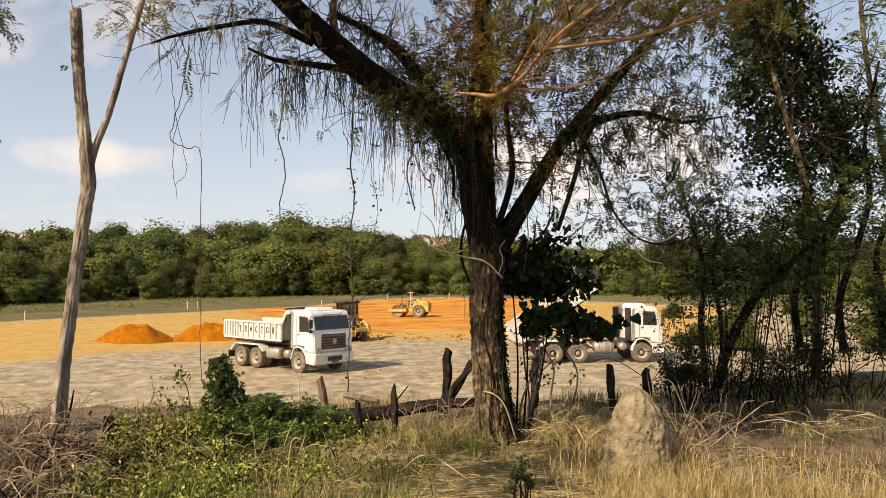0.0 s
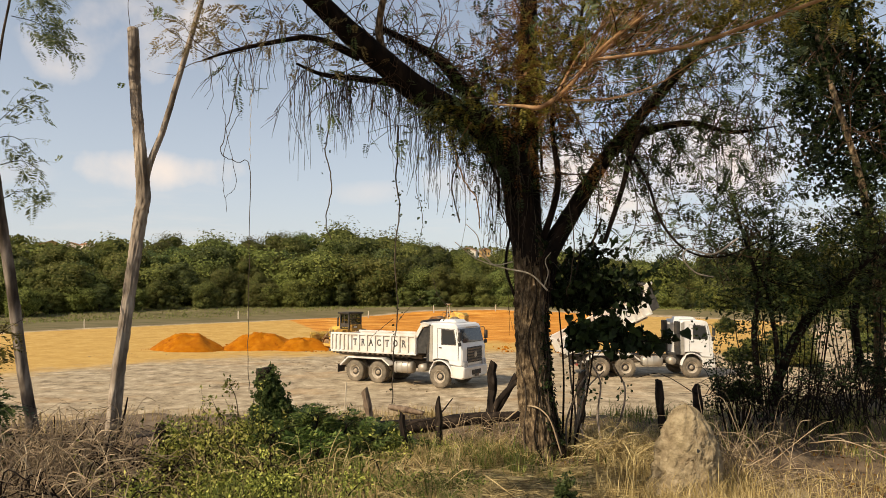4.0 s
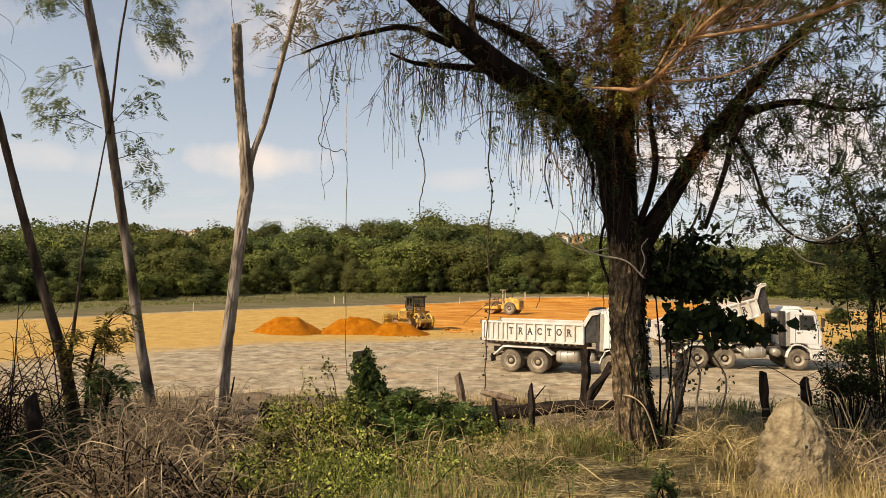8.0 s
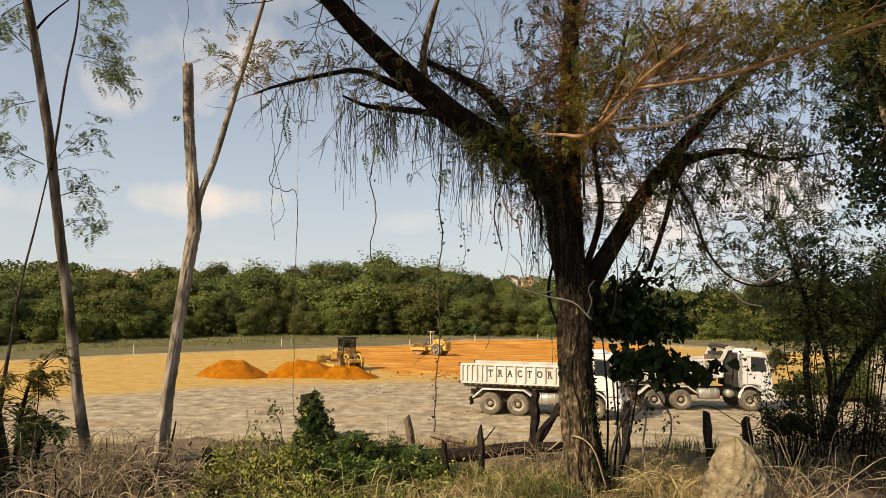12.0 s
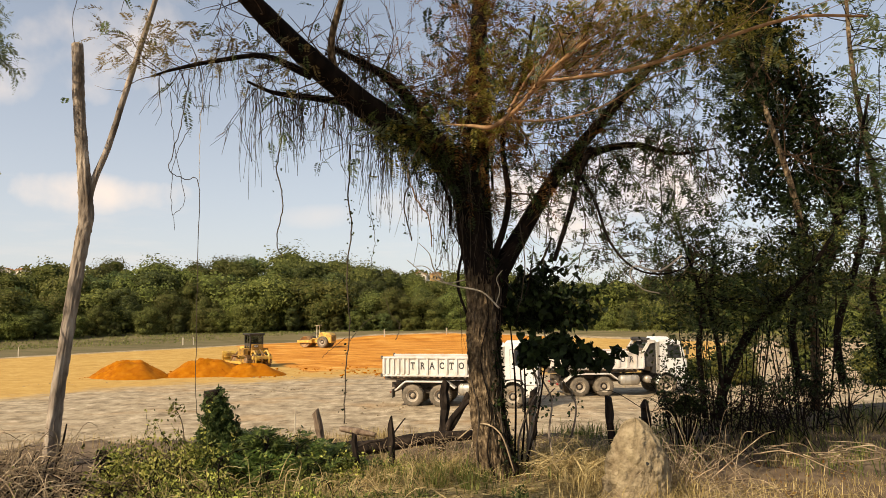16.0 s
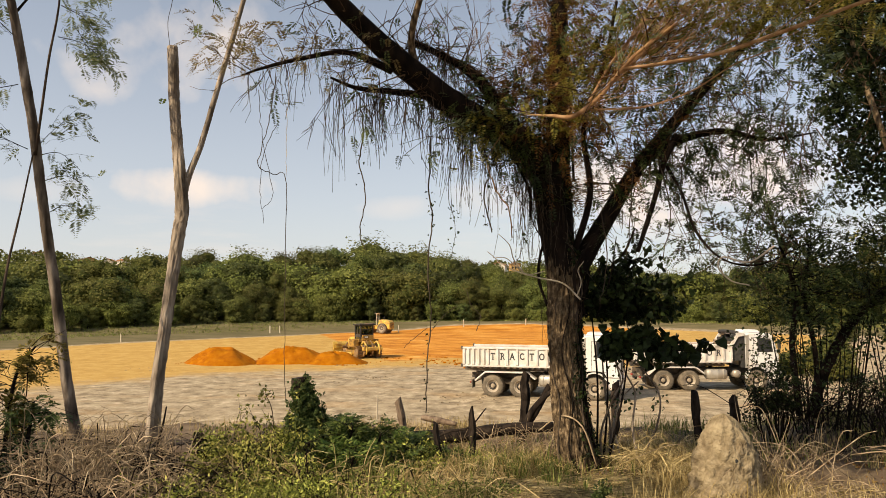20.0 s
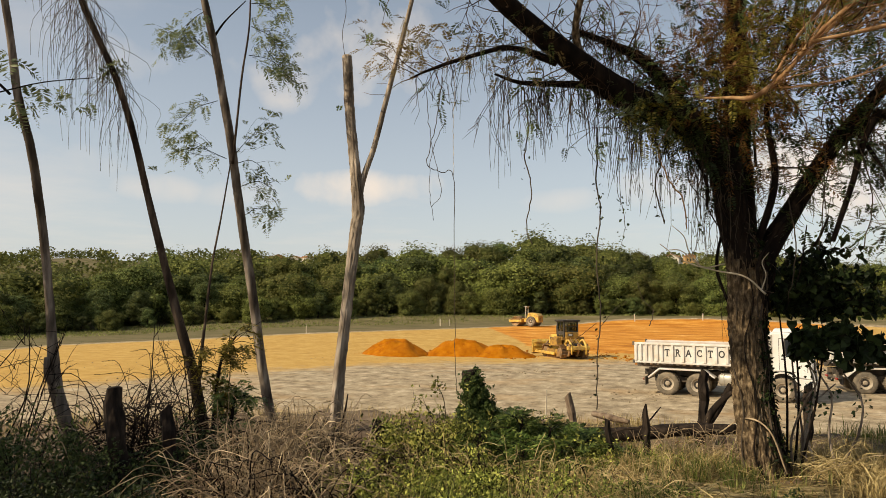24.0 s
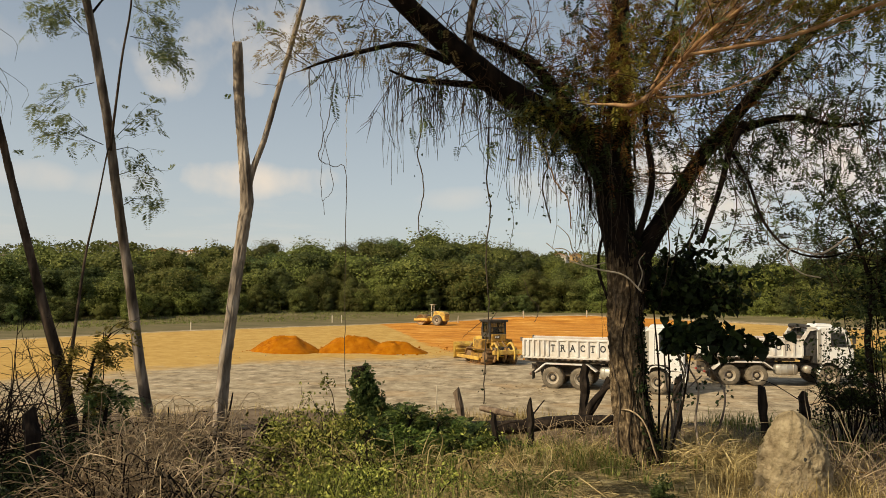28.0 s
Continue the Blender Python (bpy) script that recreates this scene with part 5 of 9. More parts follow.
def roller():
    """A yellow single-drum soil compactor. x is ahead."""
    t = thing("road_roller", "yellow single-drum soil roller with open platform", "roller")
    s = Shape()
    s.lathe([(-1.05, 0.70), (-1.05, 0.76), (1.05, 0.76), (1.05, 0.70), (0.98, 0.66), (0.98, 0.1)], (1.55, 0, 0.76), 36)
    part("drum", s, M["steel"], t)
    s = Shape()
    for sg in (-1, 1):
        s.box((1.5, sg * 1.16, 0.82), (2.1, 0.14, 0.34), 0.03)
    s.box((2.52, 0, 0.82), (0.16, 2.4, 0.4), 0.04)
    s.box((0.48, 0, 0.85), (0.2, 2.4, 0.5), 0.04)
    part("drum_frame", s, M["yellow"], t, smooth=False)
    for sg in (-1, 1):
        w = wheel(t, -1.15, sg * 0.82, 0.76, 0.52, out=sg)
    s = Shape()
    s.prism([(-2.35, 0.62), (0.2, 0.62), (0.2, 1.15), (-0.35, 1.2), (-0.5, 1.95), (-0.9, 2.08), (-2.1, 1.9), (-2.35, 1.6)], -0.72, 0.72, 0.07)
    part("engine_hood", s, M["yellow"], t, smooth=False)
    s = Shape()
    for k in range(6):
        s.box((-2.3, 0, 0.95 + k * 0.13), (0.14, 1.1, 0.06), 0.01)
    part("rear_grille", s, M["black"], t, smooth=False)
    s = Shape()
    s.box((-0.02, 0, 1.2), (1.0, 1.6, 0.08), 0.02)
    part("platform", s, M["yellow"], t, smooth=False)
    s = Shape()
    s.box((-0.22, 0, 1.5), (0.45, 0.5, 0.14), 0.04)
    s.box((-0.44, 0, 1.85), (0.12, 0.5, 0.6), 0.04)
    part("operator_seat", s, M["black"], t, smooth=False)
    s = Shape()
    s.tube([(0.42, 0, 1.2), (0.3, 0, 1.85)], [0.06, 0.04], 8)
    s.lathe([(1.84, 0.2), (1.88, 0.22), (1.92, 0.2)], (0.28, 0, 0), 16, "z")
    part("steering_column", s, M["black"], t)
    s = Shape()
    for sg in (-1, 1):
        s.box((0.05, sg * 0.34, 2.05), (0.10, 0.10, 1.75), 0.02)
    s.box((0.05, 0, 2.94), (0.12, 0.8, 0.10), 0.02)
    part("roll_bar", s, M["stake"], t, smooth=False)
    s = Shape()
    s.box((0.05, 0, 3.0), (0.62, 0.9, 0.06), 0.02)
    part("canopy", s, M["stake"], t, smooth=False)
    s = Shape()
    s.tube([(-1.2, 0.3, 2.0), (-1.2, 0.3, 2.5)], [0.05], 8)
    part("exhaust_stack", s, M["black"], t)
    for sg in (-1, 1):
        s = Shape()
        s.tube(bend([(0.42, sg * 0.7, 1.2), (0.46, sg * 0.72, 1.95), (-0.3, sg * 0.72, 1.98)], 4), [0.025], 6)
        part("hand_rail", s, M["black"], t)
    for ob in t.children:
        for piece in [ob, *ob.children]:
            piece.location = piece.location * 0.92
            if piece.type == "MESH":
                for v in piece.data.vertices:
                    v.co = v.co * 0.92
    return t


M["red"] = surface("red_lamp_plastic", [(0.35, 0.02, 0.015), (0.45, 0.03, 0.02)], 0.3, 4, 0)
M["lamp_glass"] = surface("grey_lamp_glass", [(0.25, 0.25, 0.26), (0.5, 0.5, 0.5)], 0.15, 9, 0)


def clear_glass(name):
    """A thin pane: mostly clear, with a little reflection."""
    mat = bpy.data.materials.new(name)
    mat.use_nodes = True
    nt = mat.node_tree
    N, L = nt.nodes.new, nt.links.new
    tr, gl, mx, out = N("ShaderNodeBsdfTransparent"), N("ShaderNodeBsdfGlossy"), N("ShaderNodeMixShader"), nt.nodes["Material Output"]
    tr.inputs["Color"].default_value = (0.62, 0.64, 0.58, 1)
    gl.inputs["Roughness"].default_value = 0.05
    mx.inputs[0].default_value = 0.10
    L(tr.outputs[0], mx.inputs[1])
    L(gl.outputs[0], mx.inputs[2])
    L(mx.outputs[0], out.inputs[0])
    return mat


M["cab_glass"] = clear_glass("cab_glass_pane")


def soil_pile(x, y, w, d, h, seed, label):
    """A tipped heap of loose earth with clods."""
    rng = np.random.default_rng(seed)
    n, m = 40, 22
    s = Shape()
    verts = []
    ph = rng.random(6) * 6.28
    for i in range(m):
        u = i / (m - 1)
        for j in range(n):
            a = j * 2 * math.pi / n
            lump = 1 + 0.10 * math.sin(2 * a + ph[0]) + 0.07 * math.sin(3 * a + ph[1]) + 0.04 * math.sin(7 * a + ph[2])
            z = h * (1 - u) ** 0.95 * (1 + 0.10 * math.sin(5 * a + 9 * u + ph[3])) if u < 1 else -0.05
            z = min(z, h * (0.66 + 0.05 * math.sin(a * 2 + ph[4]) + 0.05 * math.sin(5 * a + 8 * u)))
            k = 0.05 * (rng.random() - 0.5) * (u > 0.1)
            verts.append((math.cos(a) * w / 2 * u * lump, math.sin(a) * d / 2 * u * lump, z + k))
    faces = []
    for i in range(m - 1):
        for j in range(n):
            faces.append((i * n + j, (i + 1) * n + j, (i + 1) * n + (j + 1) % n, i * n + (j + 1) % n))
    s.add(verts, faces)
    t = thing("soil_pile", label, "soil pile", "tipped soil piles", at=(x, y, gz(x, y) - 0.02))
    part("soil_body", s, M["soil"], t)
    s = Shape()
    for _ in range(110):
        a, u = rng.random() * 6.28, rng.uniform(0.35, 1.15)
        z = max(min(h * (1 - u), h * 0.78), 0)
        q = rng.uniform(0.02, 0.08)
        s.box((math.cos(a) * w / 2 * u, math.sin(a) * d / 2 * u, z + q * 0.3), (q, q * 0.8, q * 0.7), q * 0.25, Euler((a, u * 5, a * 2)).to_matrix())
    tagged(part("clod_scatter", s, M["soil"], t), kind="stuff")
    return t

# ---- trees in front ----


def tree_thing(name, label, base, group="", category="tree"):
    return thing(name, label, category, group, at=(base[0], base[1], gz(base[0], base[1])))


def limb(tree, name, pts, radii, mat="bark", sides=9, seed=1, label="", n=6, rough=0.12):
    """A tapered, slightly knobbly limb through world points."""
    rng = np.random.default_rng(seed)
    s = Shape()
    s.tube(bend(pts, n) - np.array(tree.location), radii, sides, rough, rng)
    return part(name, s, M[mat], tree, label)


def rugged(tree, name, pts, radii, mat, seed, sides=150, n=52):
    """A thick trunk with lobes, deep upright furrows and flaking plates of bark."""
    line = bend(pts, n)
    r = np.interp(np.linspace(0, 1, len(line)), np.linspace(0, 1, len(radii)), radii)
    s = Shape()
    s.tube(line - np.array(tree.location), np.ones(len(line)), sides)
    v = s.v[0].reshape(len(line), sides, 3)
    axis = (line - np.array(tree.location))[:, None]
    k = np.ones((len(line), sides))
    for i in range(len(line)):
        z = line[i][2]
        root = max(0.0, 2.75 - z)
        for j in range(sides):
            a = j * 2 * math.pi / sides
            c = Vector((math.cos(a), math.sin(a), 0))
            wander = noise.noise(c * 1.5 + Vector((0, 0, z * 0.9 + seed)))
            lobe = 0.05 * math.sin(3 * a + 0.8 * z + seed) + (0.03 + 0.22 * root * root) * math.sin(5 * a - 0.9 * z + 2 * wander) + 0.10 * wander
            ridge = 1 - abs(noise.noise(c * 4.4 + Vector((wander, 0, z * 2.1 + seed)))) * 4.0
            fissure = 1 - abs(noise.noise(c * 10 + Vector((0, wander, z * 5.5 + 7)))) * 3.6
            flake = noise.noise(c * 17 + Vector((0, 0, z * 9)))
            k[i, j] = 0.96 + lobe + 0.065 * ridge + 0.06 * fissure + 0.07 * flake + 0.05 * (flake > 0.18)
    s.v[0] = (axis + (v - axis) * (k * r[:, None])[:, :, None]).reshape(-1, 3)
    return part(name, s, M[mat], tree)


def clinging_vines(tree, line, radii, rng):
    """Woody vines that climb the trunk's shaded flank, and ivy with shade in its dark colour."""
    o = place_of(tree)
    axis = bend(line, 10)
    r = np.interp(np.linspace(0, 1, len(axis)), np.linspace(0, 1, len(radii)), radii)
    for k in range(15):
        a = radians(rng.uniform(-50, 50)) if k < 13 else radians(rng.uniform(-150, -100))
        drift, swing = rng.uniform(-0.5, 0.5), rng.uniform(0, 6.28)
        lo, hi = int(rng.uniform(3, 10)), int(rng.uniform(0.72, 1.0) * (len(axis) - 1))
        pts = []
        for i in range(lo, hi, 2):
            b = a + drift * (i / len(axis)) + 0.22 * math.sin(0.45 * i + swing)
            gap = r[i] * (1.06 + 0.10 * rng.random())
            pts.append(axis[i] + [math.cos(b) * gap, math.sin(b) * gap, 0])
        w = rng.uniform(0.007, 0.02)
        s = Shape()
        s.tube(bend(pts, 3) - o, [w, w * 0.8, w * 0.5], 6, 0.3, rng)
        part("clinging_vine", s, M["strand" if k % 2 else "bark_dark_shade"], tree)
    s = Shape()
    u = rng.random(1500) ** 0.8
    i = (u * (len(axis) - 1)).astype(int)
    b = np.radians(rng.uniform(-70, 70, 1500))
    gap = r[i] * (1.02 + 0.28 * rng.random(1500))
    q = axis[i] + np.stack([np.cos(b) * gap, np.sin(b) * gap, 0.04 * rng.normal(size=1500)], 1)
    q = q[(np.sin(q[:, 2] * 5.3) + np.sin(q[:, 2] * 2.1 + 1) > -0.5)]
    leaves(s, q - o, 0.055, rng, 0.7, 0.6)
    tagged(part("clinging_ivy", s, M["leaf_deep_shade"], tree, smooth=False), kind="stuff")


def along(pts, n, rng, spread=0.0, lo=0.0, hi=1.0):
    """Random points along a smooth line."""
    p = bend(pts, 8)
    u = lo + (hi - lo) * rng.random(n)
    k = u * (len(p) - 1)
    i = np.minimum(k.astype(int), len(p) - 2)
    q = p[i] + (p[i + 1] - p[i]) * (k - i)[:, None]
    return q + spread * rng.normal(size=(n, 3))


def twigs(s, starts, length, rng, radius=0.008, lift=0.2, fork=2, toward=None):
    """Thin forking twigs from given points; returns where leaves may sit."""
    tips = []
    for p in starts:
        d = turns(1, rng)[0]
        if toward is not None:
            d = d * 0.7 + np.array(toward)
        d[2] += lift
        d /= np.linalg.norm(d)
        ln = length * rng.uniform(0.5, 1.2)
        mid = p + d * ln * 0.5 + 0.08 * ln * rng.normal(size=3)
        end = p + d * ln + 0.12 * ln * rng.normal(size=3)
        s.tube(bend([p, mid, end], 3), [radius, radius * 0.35], 4)
        tips += [mid, end]
        for _ in range(fork):
            q = mid + (end - mid) * rng.random()
            e = q + (d * 0.6 + 0.7 * turns(1, rng)[0]) * ln * 0.5
            s.tube(np.array([q, (q + e) / 2 + 0.03 * ln * rng.normal(size=3), e]), [radius * 0.55, radius * 0.25], 3)
            tips.append(e)
    return np.array(tips)


def cluster(n, centre, spread, rng):
    return np.array(centre) + rng.normal(size=(n, 3)) * np.array(spread)


def place_of(tree):
    return np.array(tree.location)


TRUNK = [(0.79, 9.99, 1.72), (0.71, 10.00, 2.28), (0.60, 10.01, 3.16), (0.56, 10.01, 4.09), (0.58, 10.01, 4.87), (0.51, 10.01, 5.42)]
TRUNK_R = [0.30, 0.26, 0.225, 0.22, 0.235, 0.13]
LEFT_STEM = [(0.59, 10.01, 4.79), (0.45, 10.02, 5.50), (0.34, 9.92, 6.20), (-0.03, 9.73, 6.72), (-0.78, 9.39, 7.05), (-1.50, 9.10, 7.58), (-2.16, 8.76, 8.14), (-2.78, 8.37, 8.76)]
MIDDLE_STEM = [(0.57, 10.11, 4.87), (0.56, 10.21, 5.76), (0.52, 10.21, 6.81), (0.55, 10.11, 7.75), (0.59, 10.01, 9.01), (0.74, 9.80, 10.33)]
RIGHT_STEM = [(0.69, 10.00, 4.79), (1.14, 10.26, 5.51), (1.62, 10.40, 6.29), (2.08, 10.42, 6.88), (2.76, 10.47, 7.66), (3.56, 10.44, 8.55), (4.19, 10.20, 9.40)]
SIDE_LEVEL = [(1.78, 10.38, 6.52), (2.34, 10.26, 6.79), (2.90, 10.22, 6.87), (3.44, 10.16, 6.72), (4.11, 10.13, 6.80)]
UPPER_LEFT = [(0.35, 9.92, 6.35), (-0.19, 9.82, 7.06), (-0.65, 9.70, 7.65), (-1.11, 9.56, 7.91), (-1.56, 9.40, 8.11)]
LOWER_LEFT = [(-0.56, 9.51, 6.88), (-1.16, 9.35, 7.22), (-1.74, 9.16, 7.28), (-2.20, 8.96, 7.29), (-2.50, 8.77, 7.38)]
OUTER_LEFT = [(-1.73, 9.06, 7.54), (-2.26, 8.73, 7.69), (-2.79, 8.47, 7.54), (-3.19, 8.22, 7.35), (-3.45, 8.12, 7.23)]
FRONT_BARE = [(0.04, 9.23, 6.93), (0.38, 8.82, 6.79), (0.63, 8.50, 6.69), (0.94, 8.37, 6.89), (1.20, 8.24, 7.19), (1.48, 8.09, 7.41), (1.76, 7.93, 7.57)]
BARE_TWO = [(1.20, 8.24, 7.17), (1.62, 8.10, 7.17), (2.25, 7.95, 7.22), (2.93, 7.80, 7.40), (3.86, 7.50, 7.62), (4.55, 7.20, 7.51)]
BARE_THREE = [(0.83, 8.59, 6.89), (1.09, 8.56, 7.34), (1.40, 8.51, 7.71), (1.58, 8.48, 8.08)]
LEAN_TWIG = [(0.90, 8.68, 6.81), (1.45, 8.50, 6.77), (1.96, 8.30, 6.88), (2.42, 8.07, 7.12), (2.83, 7.83, 7.21)]
DROOP_RIGHT = [(1.89, 10.05, 6.60), (2.15, 9.79, 5.97), (2.32, 9.65, 5.36), (2.61, 9.48, 4.98), (2.99, 9.26, 4.90), (3.43, 8.99, 5.12)]
HOOK = [(3.06, 8.92, 5.11), (2.78, 9.01, 4.92), (2.50, 9.09, 4.99), (2.44, 9.11, 4.86), (2.58, 9.07, 4.69), (2.78, 9.01, 4.63)]
PALE_TWIG = [(0.77, 9.60, 4.46), (0.54, 9.61, 4.68), (0.19, 9.52, 4.76), (-0.18, 9.42, 4.88), (-0.47, 9.31, 5.10)]
PALE_TWIG_C = [(0.02, 9.48, 4.81), (-0.12, 9.45, 5.0), (-0.18, 9.42, 5.2), (-0.32, 9.38, 5.34)]
PALE_TWIG_D = [(0.72, 9.62, 4.50), (0.78, 9.60, 4.70), (0.74, 9.60, 4.86), (0.82, 9.58, 4.98)]
PALE_TWIG_B = [(0.30, 9.62, 4.85), (0.04, 9.53, 4.81), (-0.21, 9.42, 5.01), (-0.36, 9.42, 5.03)]


def old_tree():
    rng = np.random.default_rng(21)
    t = tree_thing("old_tree", "old leaning tree with dark furrowed trunk, hanging roots and dry fronds", (0.68, 10.00, 2.17))
    o = place_of(t)
    rugged(t, "trunk", TRUNK, TRUNK_R, "bark", 2)
    clinging_vines(t, TRUNK, TRUNK_R, np.random.default_rng(5))
    # limbs use the bark whose colour includes crown shade
    limb(t, "left_stem", LEFT_STEM, [0.22, 0.21, 0.225, 0.2, 0.175, 0.14, 0.11], "bark_dark_shade", 12, 3)
    limb(t, "middle_stem", MIDDLE_STEM, [0.2, 0.18, 0.15, 0.12, 0.08], "bark_dark_shade", 10, 4)
    limb(t, "right_stem", RIGHT_STEM, [0.17, 0.12, 0.10, 0.085, 0.06, 0.04], "bark_dark_shade", 10, 5)
    limb(t, "level_branch", SIDE_LEVEL, [0.085, 0.06, 0.045, 0.03, 0.008], "bark_dark_shade", 8, 6)
    limb(t, "upper_left_branch", UPPER_LEFT, [0.14, 0.10, 0.08, 0.05, 0.03], "bark_dark_shade", 8, 7)
    limb(t, "lower_left_branch", LOWER_LEFT, [0.08, 0.06, 0.045, 0.03, 0.015], "bark_dark_shade", 8, 8)
    limb(t, "outer_left_branch", OUTER_LEFT, [0.06, 0.035, 0.028, 0.02, 0.008], "bark_dark_shade", 7, 9)
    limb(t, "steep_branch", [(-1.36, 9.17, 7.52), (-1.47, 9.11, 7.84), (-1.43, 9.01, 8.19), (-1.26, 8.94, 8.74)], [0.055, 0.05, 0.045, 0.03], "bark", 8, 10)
    limb(t, "inner_branch", [(0.69, 10.00, 5.02), (0.94, 9.78, 5.92), (0.86, 9.69, 6.83), (1.14, 9.56, 7.69), (1.31, 9.44, 8.53)], [0.05, 0.045, 0.035, 0.028, 0.02], "bark_dark_shade", 8, 11)
    limb(t, "thin_prop", [(1.57, 9.80, 5.12), (1.82, 9.86, 5.84), (1.98, 9.93, 6.38), (2.19, 10.09, 6.79)], [0.03, 0.035, 0.04, 0.05], "bark_dark_shade", 7, 12)
    limb(t, "drooping_branch", DROOP_RIGHT, [0.026, 0.02, 0.015, 0.011, 0.007], "bark_dark_shade", 7, 13)
    for nm, pts, rad in (("bare_branch", FRONT_BARE, [0.008, 0.022, 0.031, 0.031, 0.028, 0.025, 0.02]), ("bare_branch", BARE_TWO, [0.02, 0.022, 0.024, 0.024, 0.02, 0.014]), ("bare_branch", BARE_THREE, [0.017, 0.014, 0.01]),
                         ("bare_branch", LEAN_TWIG, [0.010, 0.009, 0.007]), ("hooked_twig", HOOK, [0.011, 0.010, 0.008]), ("pale_twig", PALE_TWIG, [0.012, 0.011, 0.008, 0.005]), ("pale_twig", PALE_TWIG_B, [0.008, 0.005]), ("pale_twig", PALE_TWIG_C, [0.009, 0.007, 0.004]), ("pale_twig", PALE_TWIG_D, [0.008, 0.005])):
        limb(t, nm, pts, rad, "twig" if nm == "bare_branch" else "bleached", 7, 14, "sunlit bare reddish branch" if nm == "bare_branch" else "bleached bare twig")
    s = Shape()
    p = np.vstack([along(FRONT_BARE, 36, rng, 0.0, 0.4), along(BARE_TWO, 24, rng, 0.0, 0.0, 0.8), along(BARE_THREE, 20, rng)])
    twigs(s, p, 1.5, rng, 0.0065, 0.25, 2, (1.3, -0.1, 0.75))
    for v in s.v:
        v -= o
    tagged(part("sunlit_twig_mass", s, M["twig"], t), kind="stuff")
    # fine dark twigs everywhere in the crown
    s = Shape()
    tips = [twigs(s, along(LEFT_STEM, 50, rng, 0.05, 0.35), 0.9, rng, 0.011, 0.25, 3),
            twigs(s, along(UPPER_LEFT, 100, rng, 0.05, 0.2), 0.8, rng, 0.009, 0.2, 3),
            twigs(s, along(LOWER_LEFT, 36, rng, 0.03), 0.6, rng, 0.008, 0.0, 3),
            twigs(s, along(OUTER_LEFT, 30, rng, 0.02), 0.5, rng, 0.007, 0.1, 3)]
    left = np.vstack(tips)
    mid = np.vstack([twigs(s, along(MIDDLE_STEM, 120, rng, 0.08, 0.3), 0.9, rng, 0.009, 0.5, 3), twigs(s, along(FRONT_BARE, 20, rng, 0.1, 0.3), 0.8, rng, 0.008, 0.4, 2)])
    right = np.vstack([twigs(s, along(RIGHT_STEM, 130, rng, 0.08, 0.25), 1.0, rng, 0.010, 0.1, 3), twigs(s, along(SIDE_LEVEL, 60, rng, 0.06), 0.9, rng, 0.009, -0.1, 3),
                       twigs(s, along(DROOP_RIGHT, 50, rng, 0.05), 0.6, rng, 0.006, -0.1, 3)])
    for v in s.v:
        v -= o
    tagged(part("twig_mass", s, M["twig_brown"], t), kind="stuff")
    # feathery green leaves
    s = Shape()
    q = np.vstack([right[rng.random(len(right)) < 0.45], cluster(110, (3.03, 10.39, 7.46), (0.9, 0.6, 0.65), rng), cluster(150, (1.69, 9.88, 8.07), (0.6, 0.5, 0.4), rng), cluster(25, (3.40, 10.07, 5.91), (0.5, 0.5, 0.4), rng), cluster(60, (2.13, 9.59, 7.79), (0.7, 0.5, 0.4), rng),
                   cluster(70, (-0.58, 9.31, 6.87), (0.28, 0.25, 0.2), rng), cluster(40, (-0.18, 9.52, 6.56), (0.22, 0.25, 0.18), rng), left[rng.random(len(left)) < 0.16]])
    q = np.vstack([q, q + 0.14 * rng.normal(size=q.shape)])
    q = q[rng.random(len(q)) < 0.56]
    fronds(s, q - o, turns(len(q), rng) + np.array([0, 0, -0.1]), 0.24, rng, 15, 0.3, leaflet=0.19)
    tagged(part("crown_leaves", s, M["leaf_main"], t, smooth=False), kind="stuff")
    s = Shape()
    q = np.vstack([cluster(25, (-0.76, 9.19, 6.77), (0.2, 0.2, 0.15), rng), cluster(60, (2.26, 8.33, 7.44), (0.9, 0.4, 0.25), rng)])
    fronds(s, q - o, turns(len(q), rng) + np.array([-0.6, 0, -0.1]), 0.22, rng, 11, 0.26)
    tagged(part("light_leaves", s, M["leaf_light"], t, smooth=False), kind="stuff")
    s = Shape()
    q = np.vstack([cluster(70, (-3.55, 8.15, 7.65), (0.35, 0.2, 0.14), rng), cluster(70, (-3.0, 8.38, 7.66), (0.5, 0.25, 0.16), rng), cluster(50, (-2.26, 8.73, 7.66), (0.4, 0.25, 0.18), rng), cluster(50, (2.42, 8.28, 7.48), (0.9, 0.4, 0.2), rng)])
    fronds(s, q - o, turns(len(q), rng) + np.array([-0.5, 0, -0.1]), 0.22, rng, 15, 0.26, leaflet=0.2)
    tagged(part("dry_leaf_sprays", s, M["leaf_tan"], t, smooth=False), kind="stuff")
    # dry fronds hang in the fork
    s = Shape()
    q = np.vstack([mid, cluster(200, (0.58, 9.91, 7.92), (0.5, 0.45, 0.6), rng), cluster(150, (0.57, 9.81, 6.79), (0.34, 0.3, 0.36), rng), cluster(80, (1.21, 9.55, 7.91), (0.5, 0.45, 0.35), rng), cluster(60, (-0.11, 9.92, 7.65), (0.35, 0.3, 0.42), rng), cluster(40, (1.16, 9.76, 7.06), (0.3, 0.3, 0.3), rng)])
    q = np.vstack([q, q + 0.12 * rng.normal(size=q.shape)])
    q = q[rng.random(len(q)) < 0.6]
    fronds(s, q - o, turns(len(q), rng) + np.array([0, 0, -0.5]), 0.27, rng, 14, 0.24, 0.6, 0.19)
    tagged(part("dry_fronds", s, M["leaf_dry"], t, smooth=False), kind="stuff")
